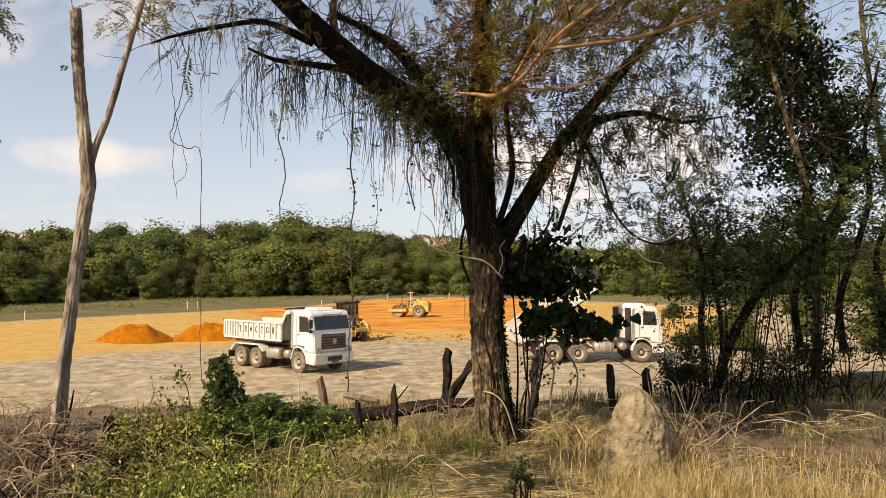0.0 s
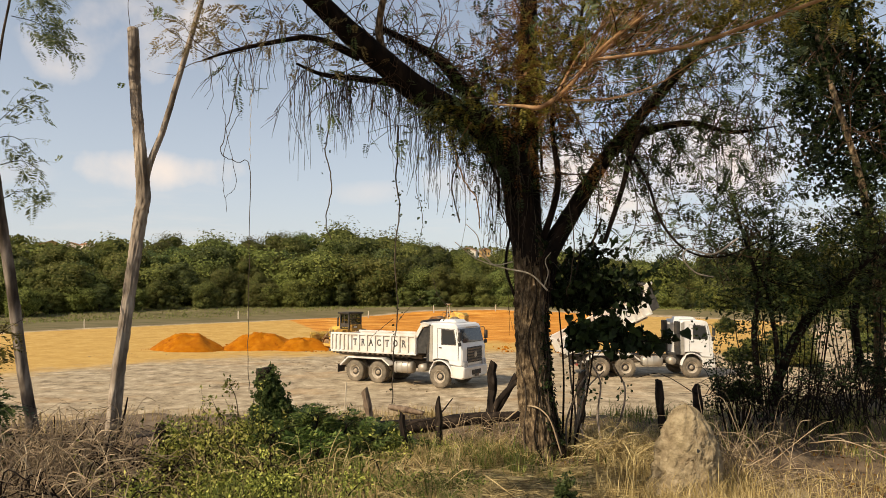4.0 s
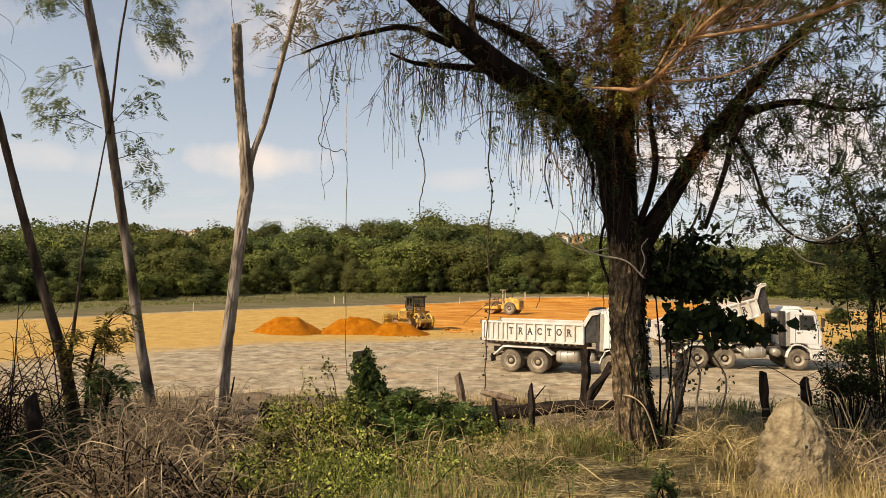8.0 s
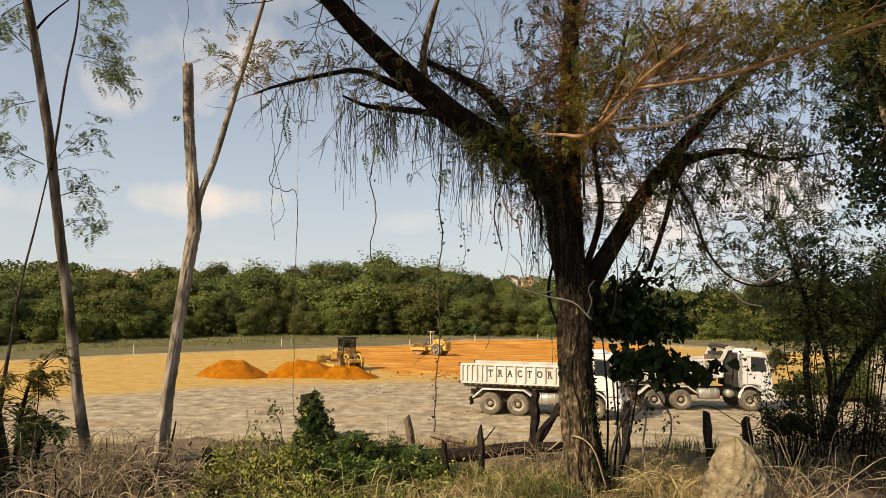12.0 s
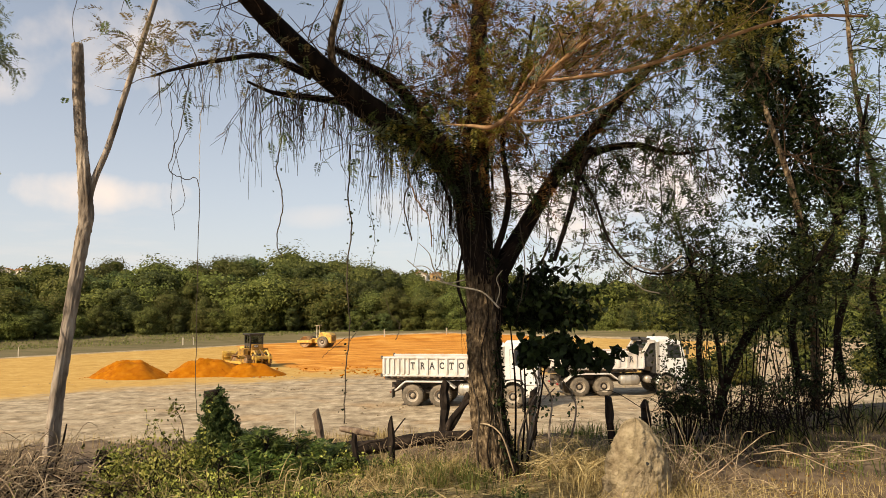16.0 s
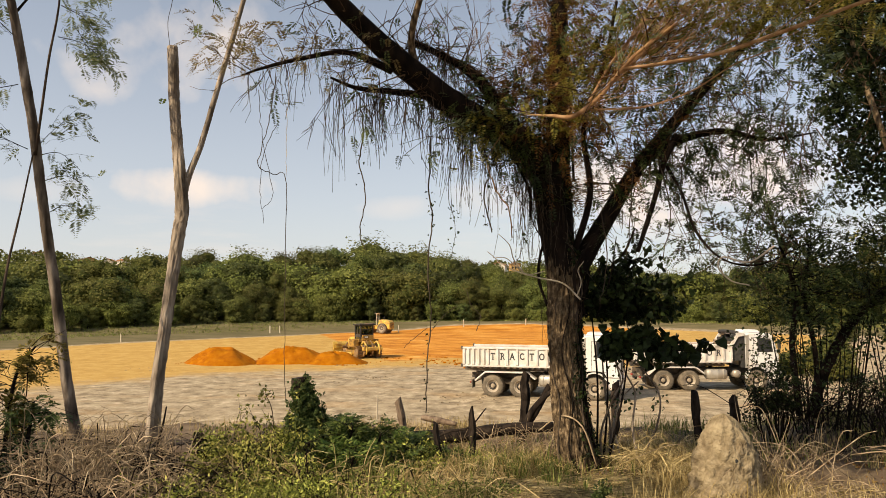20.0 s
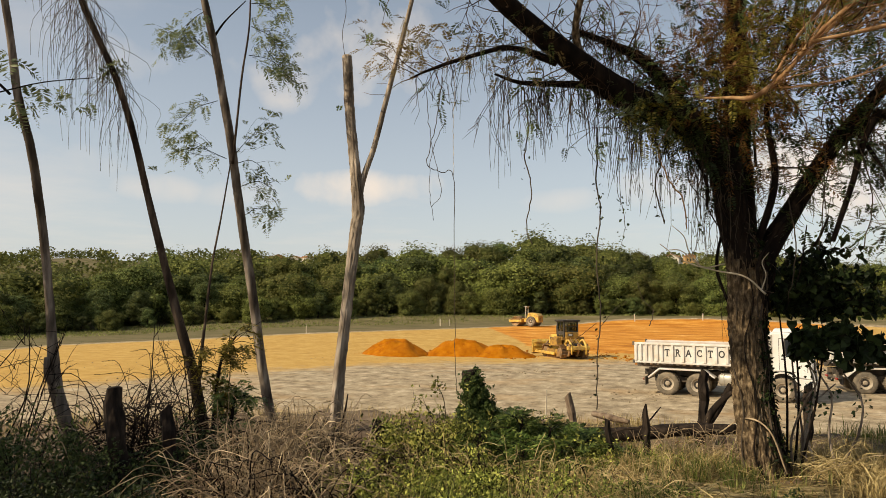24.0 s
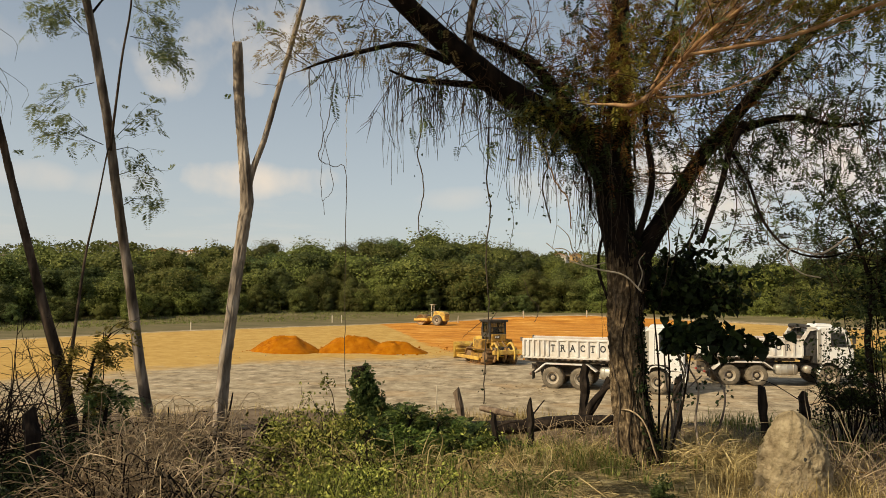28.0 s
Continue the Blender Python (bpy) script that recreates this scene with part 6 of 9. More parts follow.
    # dark leaves deep in the crown; its inner shade is put into their colour
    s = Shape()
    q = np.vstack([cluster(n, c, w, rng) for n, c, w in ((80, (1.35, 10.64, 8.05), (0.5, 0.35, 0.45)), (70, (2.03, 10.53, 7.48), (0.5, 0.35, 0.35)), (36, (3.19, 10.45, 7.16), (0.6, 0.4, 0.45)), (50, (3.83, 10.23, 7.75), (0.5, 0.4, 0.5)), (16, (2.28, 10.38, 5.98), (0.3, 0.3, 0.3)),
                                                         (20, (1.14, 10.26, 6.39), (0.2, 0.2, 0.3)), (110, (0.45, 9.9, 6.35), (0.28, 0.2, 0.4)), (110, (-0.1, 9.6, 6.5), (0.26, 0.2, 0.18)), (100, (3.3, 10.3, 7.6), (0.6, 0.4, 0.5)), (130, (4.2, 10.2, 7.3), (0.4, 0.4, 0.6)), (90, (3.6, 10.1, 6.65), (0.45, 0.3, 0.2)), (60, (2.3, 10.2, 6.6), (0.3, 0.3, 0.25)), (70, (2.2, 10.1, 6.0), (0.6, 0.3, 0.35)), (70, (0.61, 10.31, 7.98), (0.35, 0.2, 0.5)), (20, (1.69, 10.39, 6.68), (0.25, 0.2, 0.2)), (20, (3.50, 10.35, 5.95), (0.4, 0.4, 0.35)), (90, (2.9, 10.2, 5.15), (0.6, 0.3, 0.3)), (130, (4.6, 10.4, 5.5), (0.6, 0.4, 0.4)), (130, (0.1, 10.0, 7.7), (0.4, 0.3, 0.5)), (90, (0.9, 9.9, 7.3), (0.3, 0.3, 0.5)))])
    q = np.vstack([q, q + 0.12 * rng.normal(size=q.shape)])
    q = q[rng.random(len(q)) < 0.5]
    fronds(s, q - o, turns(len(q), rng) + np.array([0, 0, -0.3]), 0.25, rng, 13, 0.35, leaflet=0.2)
    tagged(part("shaded_leaves", s, M["leaf_dark_shade"], t, smooth=False), kind="stuff")
    # fronds with sunlight in their golden colour
    s = Shape()
    q = np.vstack([cluster(430, (2.8, 8.25, 7.82), (0.8, 0.35, 0.18), rng), cluster(220, (1.3, 8.7, 7.75), (0.5, 0.4, 0.3), rng), cluster(120, (0.75, 9.2, 7.2), (0.3, 0.3, 0.3), rng), cluster(70, (-0.4, 9.2, 6.75), (0.28, 0.15, 0.2), rng)])
    fronds(s, q - o, turns(len(q), rng) + np.array([0.3, 0, -0.2]), 0.24, rng, 15, 0.3, leaflet=0.19)
    tagged(part("golden_leaves", s, M["leaf_sun_gold"], t, smooth=False), kind="stuff")
    # unseen crown above, out over the shelf; most clusters added to block the sun
    s = Shape()
    q = np.vstack([cluster(300, (-1.04, 9.57, 11.70), (2.4, 1.4, 0.5), rng), cluster(300, (2.45, 10.24, 11.54), (2.2, 1.4, 0.55), rng), cluster(240, (-3.6, 6.0, 9.75), (0.4, 0.5, 0.2), rng), cluster(330, (-3.6, 7.3, 9.9), (0.4, 0.3, 0.16), rng), cluster(430, (-3.0, 4.2, 9.85), (0.9, 0.35, 0.2), rng), cluster(330, (1.9, 5.5, 9.2), (1.2, 0.5, 0.25), rng), cluster(90, (-5.3, 2.2, 9.0), (0.6, 0.45, 0.3), rng)])
    fronds(s, q - o, turns(len(q), rng), 0.4, rng, 7, 0.5)
    tagged(part("upper_crown", s, M["leaf_main"], t, smooth=False), kind="stuff")
    # unseen limb, added to carry the shading clusters
    limb(t, "overhead_limb", [LEFT_STEM[-1], (0.4, 7.0, 9.0), (0.5, 5.4, 9.1), (-2.8, 3.6, 9.2), (-5.2, 2.3, 9.2)], [0.09, 0.08, 0.06, 0.05, 0.03], "bark_dark_shade", 8, 41)
    # aerial roots grown down from the stems into the fork
    s = Shape()
    for k in range(64):
        line, lo, hi = ((MIDDLE_STEM, 0.15, 0.6), (LEFT_STEM, 0.15, 0.36), (MIDDLE_STEM, 0.1, 0.4), (RIGHT_STEM, 0.02, 0.24))[k % 4]
        top = along(line, 1, rng, 0.15, lo, hi)[0]
        drop = rng.uniform(0.5, 1.5)
        foot = top + np.array([(0.57 - top[0]) * rng.uniform(0.2, 0.8) + rng.normal() * 0.07, rng.normal() * 0.08 - 0.05, -drop])
        foot[2] = max(foot[2], 4.2)
        mid = top * 0.5 + foot * 0.5 + np.array([rng.normal() * 0.09, rng.normal() * 0.06, -0.05])
        w = rng.uniform(0.005, 0.02)
        s.tube(bend([top, mid, foot], 5) - o, [w * 0.7, w, w * 0.8], 5, 0.3, rng)
    tagged(part("aerial_root_mass", s, M["bark_dark_shade"], t), kind="stuff")
    # shaggy moss and fibres round the fork
    s = Shape()
    fib = np.vstack([along(LEFT_STEM, 420, rng, 0.09, 0.0, 0.62), along(MIDDLE_STEM, 420, rng, 0.11, 0.0, 0.8), along(UPPER_LEFT, 160, rng, 0.06), along(RIGHT_STEM, 200, rng, 0.07, 0.0, 0.6)])
    for p in fib:
        d = np.array([rng.normal() * 0.6, rng.normal() * 0.6, -0.8]) * rng.uniform(0.06, 0.3)
        s.tube(np.array([p, p + d * 0.5 + 0.03 * rng.normal(size=3), p + d]) - o, [0.006, 0.003], 3)
    tagged(part("fibre_mass", s, M["strand"], t), kind="stuff")
    return t


def hanging_roots():
    """Curtains of fine strands below the big limb."""
    rng = np.random.default_rng(33)
    s = Shape()
    groups = [(along(LOWER_LEFT, 45, rng, 0.06), 0.15, 1.0), (along(LEFT_STEM, 50, rng, 0.1, 0.3, 0.72), 0.2, 1.5), (along(OUTER_LEFT, 30, rng, 0.05), 0.2, 0.7), (along(LEFT_STEM, 34, rng, 0.2, 0.15, 0.42), 0.4, 1.9), (along(UPPER_LEFT, 30, rng, 0.05), 0.2, 0.8)]
    for limb_line, lo, hi, count, each in ((LOWER_LEFT, 0.05, 0.95, 7, 12), (LEFT_STEM, 0.34, 0.72, 7, 13), (LEFT_STEM, 0.18, 0.36, 4, 8)):
        for q in along(limb_line, count, rng, 0.04, lo, hi):
            top = rng.uniform(0.7, 1.7)
            groups.append((q + np.array([0.06, 0.06, 0.02]) * rng.normal(size=(each, 3)), top * 0.35, top))
    for pts, lo, hi in groups:
        for p in pts:
            ln = rng.uniform(lo, hi)
            sway = 0.07 * rng.normal(size=(5, 3))
            sway[:, 2] = 0
            line = np.array([p - [0, 0, ln * u] for u in np.linspace(0, 1, 5)]) + np.cumsum(sway, 0) * 0.5
            s.tube(line, [0.0048, 0.0025], 3)
            if rng.random() < 0.35:
                k = 1 + int(rng.integers(0, 3))
                e = line[k] + [rng.normal() * 0.10, rng.normal() * 0.08, -rng.uniform(0.15, 0.4)]
                s.tube(np.array([line[k], (line[k] + e) / 2 + 0.02 * rng.normal(size=3), e]), [0.003, 0.002], 3)
    return tagged(part("hanging_roots", s, M["strand"]), "curtain of fine dark hanging roots below a limb", "roots", kind="stuff")


def hanging_vine(pts, r, seed, leafy=0, label="long thin woody vine hanging from a limb", mat="strand"):
    rng = np.random.default_rng(seed)
    t = thing("hanging_vine", label, "vine", "vines hanging from the old tree", at=pts[-1])
    o = np.array(pts[-1])
    s = Shape()
    line = bend(pts, 7)
    line[1:-1] += 0.006 * rng.normal(size=(len(line) - 2, 3))
    s.tube(line - o, [r, r * 0.7], 5)
    part("stem", s, M[mat], t)
    if leafy:
        s = Shape()
        q = along(pts, leafy, rng, 0.05)
        leaves(s, q - o, 0.046, rng, 0.65, 0.5)
        tagged(part("leaf_sprays", s, M["leaf_dark_shade"], t, smooth=False), kind="stuff")
    return t


def hanging_vines():
    hanging_vine([(-3.09, 8.37, 7.28), (-3.18, 8.33, 6.59), (-3.28, 8.30, 6.15), (-3.11, 8.36, 6.03), (-2.96, 8.41, 5.98), (-2.95, 8.42, 5.09), (-2.94, 8.42, 3.95), (-2.92, 8.43, 3.23)], 0.006, 1)
    hanging_vine([(-2.93, 8.42, 7.42), (-2.95, 8.41, 6.8), (-2.96, 8.41, 6.3), (-2.95, 8.42, 5.9)], 0.004, 14, label="thin straight vine hanging from an outer branch", mat="bleached")
    hanging_vine([(-3.07, 8.38, 6.67), (-3.21, 8.32, 6.30), (-3.25, 8.31, 5.86), (-3.20, 8.33, 5.40)], 0.0045, 2)
    hanging_vine([(-3.29, 8.29, 7.09), (-3.24, 8.31, 6.51), (-3.11, 8.36, 5.80), (-3.22, 8.32, 5.58)], 0.0045, 12)
    hanging_vine([(-2.16, 8.96, 7.23), (-2.10, 8.98, 6.70), (-2.14, 8.97, 6.25), (-2.06, 8.99, 5.87), (-2.13, 8.97, 5.35), (-2.06, 8.99, 5.11)], 0.010, 3, 10)
    hanging_vine([(-2.53, 8.87, 7.26), (-2.54, 8.87, 6.77), (-2.45, 8.89, 6.35)], 0.006, 4)
    hanging_vine([(-1.24, 9.34, 6.68), (-1.26, 9.34, 5.91), (-1.21, 9.35, 5.56), (-1.28, 9.34, 4.91), (-1.23, 9.34, 4.23), (-1.29, 9.34, 3.56), (-1.30, 9.33, 2.96)], 0.011, 5, 70)
    hanging_vine([(-0.96, 9.37, 6.44), (-1.00, 9.37, 5.91), (-0.91, 9.38, 5.45), (-0.96, 9.38, 5.03)], 0.005, 6, 30)
    hanging_vine([(-0.51, 9.31, 6.53), (-0.43, 9.31, 6.18), (-0.51, 9.31, 5.88), (-0.41, 9.32, 5.36)], 0.012, 7, 25)
    hanging_vine([(-0.25, 9.32, 6.71), (-0.46, 9.31, 6.34), (-0.36, 9.32, 5.96), (-0.18, 9.32, 5.65), (-0.14, 9.32, 5.28)], 0.012, 8, 30, mat="twig")
    hanging_vine([(0.12, 9.52, 6.13), (-0.03, 9.53, 5.68), (0.01, 9.53, 5.22), (-0.11, 9.52, 4.92)], 0.006, 9, 25)
    hanging_vine([(-1.29, 9.33, 4.08), (-1.48, 9.31, 3.93), (-1.59, 9.29, 3.82)], 0.004, 10)
    hanging_vine([(-1.23, 9.34, 4.04), (-1.07, 9.36, 4.24), (-0.88, 9.38, 4.39)], 0.004, 11)
    hanging_vine([(-0.63, 9.40, 4.05), (-0.58, 9.41, 4.24), (-0.70, 9.40, 4.39), (-0.77, 9.39, 4.61)], 0.005, 13)
    for k, (a, b, c) in enumerate((((1.89, 9.85, 6.40), (2.02, 9.82, 5.68), (1.91, 9.84, 5.01)), ((2.26, 9.77, 6.64), (2.13, 9.69, 5.96), (2.26, 9.67, 5.32)), ((1.54, 9.91, 6.39), (1.49, 9.81, 5.69), (1.41, 9.83, 5.01)), ((1.08, 9.77, 5.69), (1.15, 9.76, 5.01), (1.04, 9.77, 4.40)), ((2.60, 9.89, 6.76), (2.50, 9.92, 6.06), (2.62, 9.89, 5.45)), ((3.10, 9.95, 6.72), (3.15, 9.94, 5.90), (3.02, 9.98, 5.23)))):
        hanging_vine([a, b, c], 0.009, 40 + k, 45, "leafy vine trailing from the crown")


def pole_tree():
    t = tree_thing("lopped_tree", "pale lopped tree with a sawn top and one thin side stem", (-5.77, 10.49, 2.15))
    rugged(t, "trunk", [(-5.80, 10.47, 1.92), (-5.77, 10.49, 2.20), (-5.71, 10.52, 3.23), (-5.61, 10.58, 4.37), (-5.50, 10.63, 5.53), (-5.46, 10.65, 5.92), (-5.52, 10.62, 6.71), (-5.60, 10.58, 7.60), (-5.66, 10.55, 8.61)], [0.115, 0.10, 0.095, 0.09, 0.095, 0.11, 0.086, 0.082, 0.08], "bark_pale", 6, 44, 14)
    limb(t, "side_stem", [(-5.49, 10.64, 5.73), (-5.40, 10.68, 6.42), (-5.23, 10.77, 7.02), (-5.03, 10.86, 7.92), (-4.82, 10.95, 8.84), (-4.60, 11.05, 9.87), (-4.46, 11.10, 10.60)], [0.06, 0.05, 0.045, 0.042, 0.036, 0.03], "bark_pale", 9, 4)
    s = Shape()
    rng = np.random.default_rng(9)
    o = place_of(t)
    for p in along([(-5.77, 10.49, 2.20), (-5.61, 10.58, 4.37), (-5.46, 10.65, 5.92), (-5.60, 10.58, 7.60), (-5.66, 10.55, 8.61)], 16, rng):
        d = turns(1, rng)[0] * np.array([1, 0.4, 0.3]) * 0.12
        s.tube(np.array([p, p + d]) - o, [0.022, 0.012], 6)
    tagged(part("knot_mass", s, M["bark_pale"], t), kind="stuff")
    limb(t, "dead_shoot", [(-5.66, 10.43, 2.17), (-5.58, 10.48, 2.54), (-5.54, 10.50, 2.82)], [0.02, 0.018, 0.01], "bark_dark_shade", 6, 5)
    limb(t, "thin_wire_shoot", [(-5.69, 10.53, 8.59), (-5.73, 10.51, 9.01), (-5.68, 10.54, 9.42), (-5.73, 10.51, 9.93)], [0.006], "strand", 4, 6)


def left_trees():
    rng = np.random.default_rng(51)
    g = "slender trees by the lot"
    # slender tree with grey stem
    t = tree_thing("slender_tree", "slender grey tree with broken stub and feathery sprays", (-7.68, 7.14, 1.86), g)
    o = place_of(t)
    limb(t, "trunk", [(-7.61, 7.21, 1.63), (-7.75, 7.06, 2.46), (-7.90, 6.89, 3.22), (-7.94, 6.85, 3.74), (-7.98, 6.80, 4.41), (-8.06, 6.71, 5.39), (-8.15, 6.59, 6.29), (-8.27, 6.45, 7.03), (-8.33, 6.37, 7.71), (-8.41, 6.27, 8.46), (-8.46, 6.19, 9.06)], [0.10, 0.09, 0.085, 0.06, 0.052, 0.055, 0.052, 0.048, 0.044, 0.035], "bark_mid", 10, 1)
    limb(t, "broken_stub", [(-7.86, 6.86, 3.22), (-7.89, 6.76, 3.41), (-7.90, 6.74, 3.64)], [0.05, 0.05, 0.035], "bark_mid", 8, 2)
    limb(t, "side_shoot", [(-8.32, 6.39, 7.02), (-8.47, 6.19, 7.28), (-8.59, 6.02, 7.70), (-8.68, 5.90, 8.12)], [0.018, 0.015, 0.01], "bark_dark_shade", 6, 3)
    limb(t, "leafy_spray", [(-8.58, 5.69, 6.78), (-8.30, 6.08, 6.93), (-7.95, 6.53, 7.18), (-7.55, 6.99, 7.34)], [0.012, 0.01, 0.006], "bark_dark_shade", 5, 4)
    s = Shape()
    q = np.vstack([cluster(26, (-8.40, 5.94, 6.76), (0.35, 0.2, 0.16), rng), cluster(22, (-7.90, 6.59, 6.99), (0.3, 0.2, 0.10), rng), cluster(8, (-8.34, 6.20, 7.46), (0.1, 0.1, 0.08), rng)])
    fronds(s, q - o, turns(len(q), rng) + np.array([-0.3, 0, -0.4]), 0.24, rng, 11, 0.26)
    tagged(part("feathery_leaves", s, M["leaf_light"], t, smooth=False), kind="stuff")
    # bent tree with a beard of strands
    t = tree_thing("slender_tree", "slender bent tree with a beard of dry strands on top", (-6.56, 8.17, 2.29), g)
    o = place_of(t)
    BENT = [(-6.52, 8.20, 1.89), (-6.58, 8.15, 2.60), (-6.69, 8.07, 3.31), (-6.84, 7.94, 4.03), (-7.00, 7.80, 4.83), (-7.17, 7.65, 5.70), (-7.32, 7.50, 6.57), (-7.49, 7.33, 7.36), (-7.68, 7.13, 7.97), (-7.84, 6.96, 8.50), (-7.98, 6.80, 9.10)]
    limb(t, "trunk", BENT, [0.10, 0.085, 0.075, 0.062, 0.05, 0.045, 0.045, 0.042, 0.045, 0.04], "bark_shade_brown", 10, 5)
    limb(t, "forked_stem", [(-6.64, 8.10, 3.15), (-6.72, 8.30, 3.86), (-6.90, 8.67, 4.87), (-7.05, 9.06, 5.70), (-7.19, 9.45, 6.65)], [0.032, 0.022, 0.017, 0.013, 0.010], "bark_shade_brown", 7, 6)
    s = Shape()
    for p in along(BENT, 190, rng, 0.07, 0.68, 1.0):
        ln = rng.uniform(0.2, 1.2)
        e = p + [rng.normal() * 0.25, rng.normal() * 0.2, -ln * 0.6]
        f2 = e + [rng.normal() * 0.05, 0, -ln * 0.6]
        s.tube(bend([p, e, f2], 3) - o, [0.004, 0.002], 3)
    tagged(part("strand_beard", s, M["strand"], t, "dry brown strands"), kind="stuff")
    s = Shape()
    q = cluster(14, (-7.46, 7.22, 7.49), (0.12, 0.1, 0.08), rng)
    fronds(s, q - o, turns(len(q), rng), 0.2, rng, 7)
    tagged(part("feathery_leaves", s, M["leaf_light"], t, smooth=False), kind="stuff")
    # straight tree with small feathery leaves
    t = tree_thing("slender_tree", "slender brown tree with sparse feathery leaf sprays", (-6.65, 9.96, 2.40), g)
    o = place_of(t)
    TALL = [(-6.60, 9.99, 2.03), (-6.67, 9.94, 2.50), (-6.81, 9.85, 3.42), (-6.92, 9.77, 4.36), (-7.05, 9.68, 5.30), (-7.16, 9.60, 6.15), (-7.26, 9.52, 7.01), (-7.39, 9.43, 7.87), (-7.52, 9.32, 8.73), (-7.66, 9.21, 9.49), (-7.79, 9.10, 10.26)]
    limb(t, "trunk", TALL, [0.095, 0.082, 0.078, 0.075, 0.072, 0.072, 0.068, 0.064, 0.06, 0.05], "bark_mid", 10, 7)
    limb(t, "dark_side_stem", [(-7.17, 9.47, 6.61), (-7.12, 9.50, 7.38), (-7.07, 9.54, 8.16), (-7.00, 9.60, 8.95), (-6.99, 9.60, 9.95)], [0.021, 0.019, 0.016, 0.012], "bark_shade_brown", 7, 8)
    limb(t, "snag", [(-7.49, 9.35, 8.78), (-7.36, 9.45, 9.05), (-7.11, 9.64, 9.43)], [0.02, 0.014, 0.008], "bark_dark_shade", 6, 9)
    s, l = Shape(), Shape()
    for a, b, n in (((-7.31, 9.49, 6.71), (-7.76, 8.59, 6.62), 33), ((-7.44, 9.39, 7.67), (-7.81, 8.69, 6.92), 30), ((-7.46, 9.37, 8.35), (-7.98, 8.66, 8.65), 30), ((-6.97, 9.62, 8.96), (-6.30, 9.83, 8.25), 45), ((-6.99, 9.60, 8.46), (-6.30, 9.94, 8.00), 33), ((-7.24, 9.54, 6.72), (-6.62, 9.86, 7.27), 21),
                    ((-7.13, 9.62, 6.25), (-6.56, 9.90, 6.14), 15), ((-7.07, 9.67, 5.77), (-6.63, 9.85, 5.73), 13), ((-6.97, 9.61, 9.35), (-6.39, 9.77, 8.98), 27), ((-7.58, 9.27, 9.21), (-7.88, 8.76, 8.29), 27), ((-7.20, 9.57, 6.63), (-6.74, 9.90, 6.46), 12)):
        mid = (np.array(a) + np.array(b)) / 2 + [0, 0, 0.15]
        s.tube(bend([a, mid, b], 4) - o, [0.007, 0.003], 4)
        n = int(n * 1.25)
        q = along([a, mid, b], n, rng, 0.13, 0.25, 1.0)
        for w in q[::3]:
            s.tube(np.array([w, w + 0.5 * (np.array(a) - w) * 0.5 + [0, 0, 0.03], (w + np.array(a)) / 2]) - o, [0.002, 0.003], 3)
        fronds(l, q - o, turns(n, rng) * 0.8 + (np.array(b) - np.array(a)) * 0.5 + np.array([0, 0, -0.3]), 0.19, rng, 12, 0.22)
    tagged(part("leaf_twig_mass", s, M["bark_dark_shade"], t), kind="stuff")
    tagged(part("feathery_leaves", l, M["leaf_light"], t, smooth=False), kind="stuff")


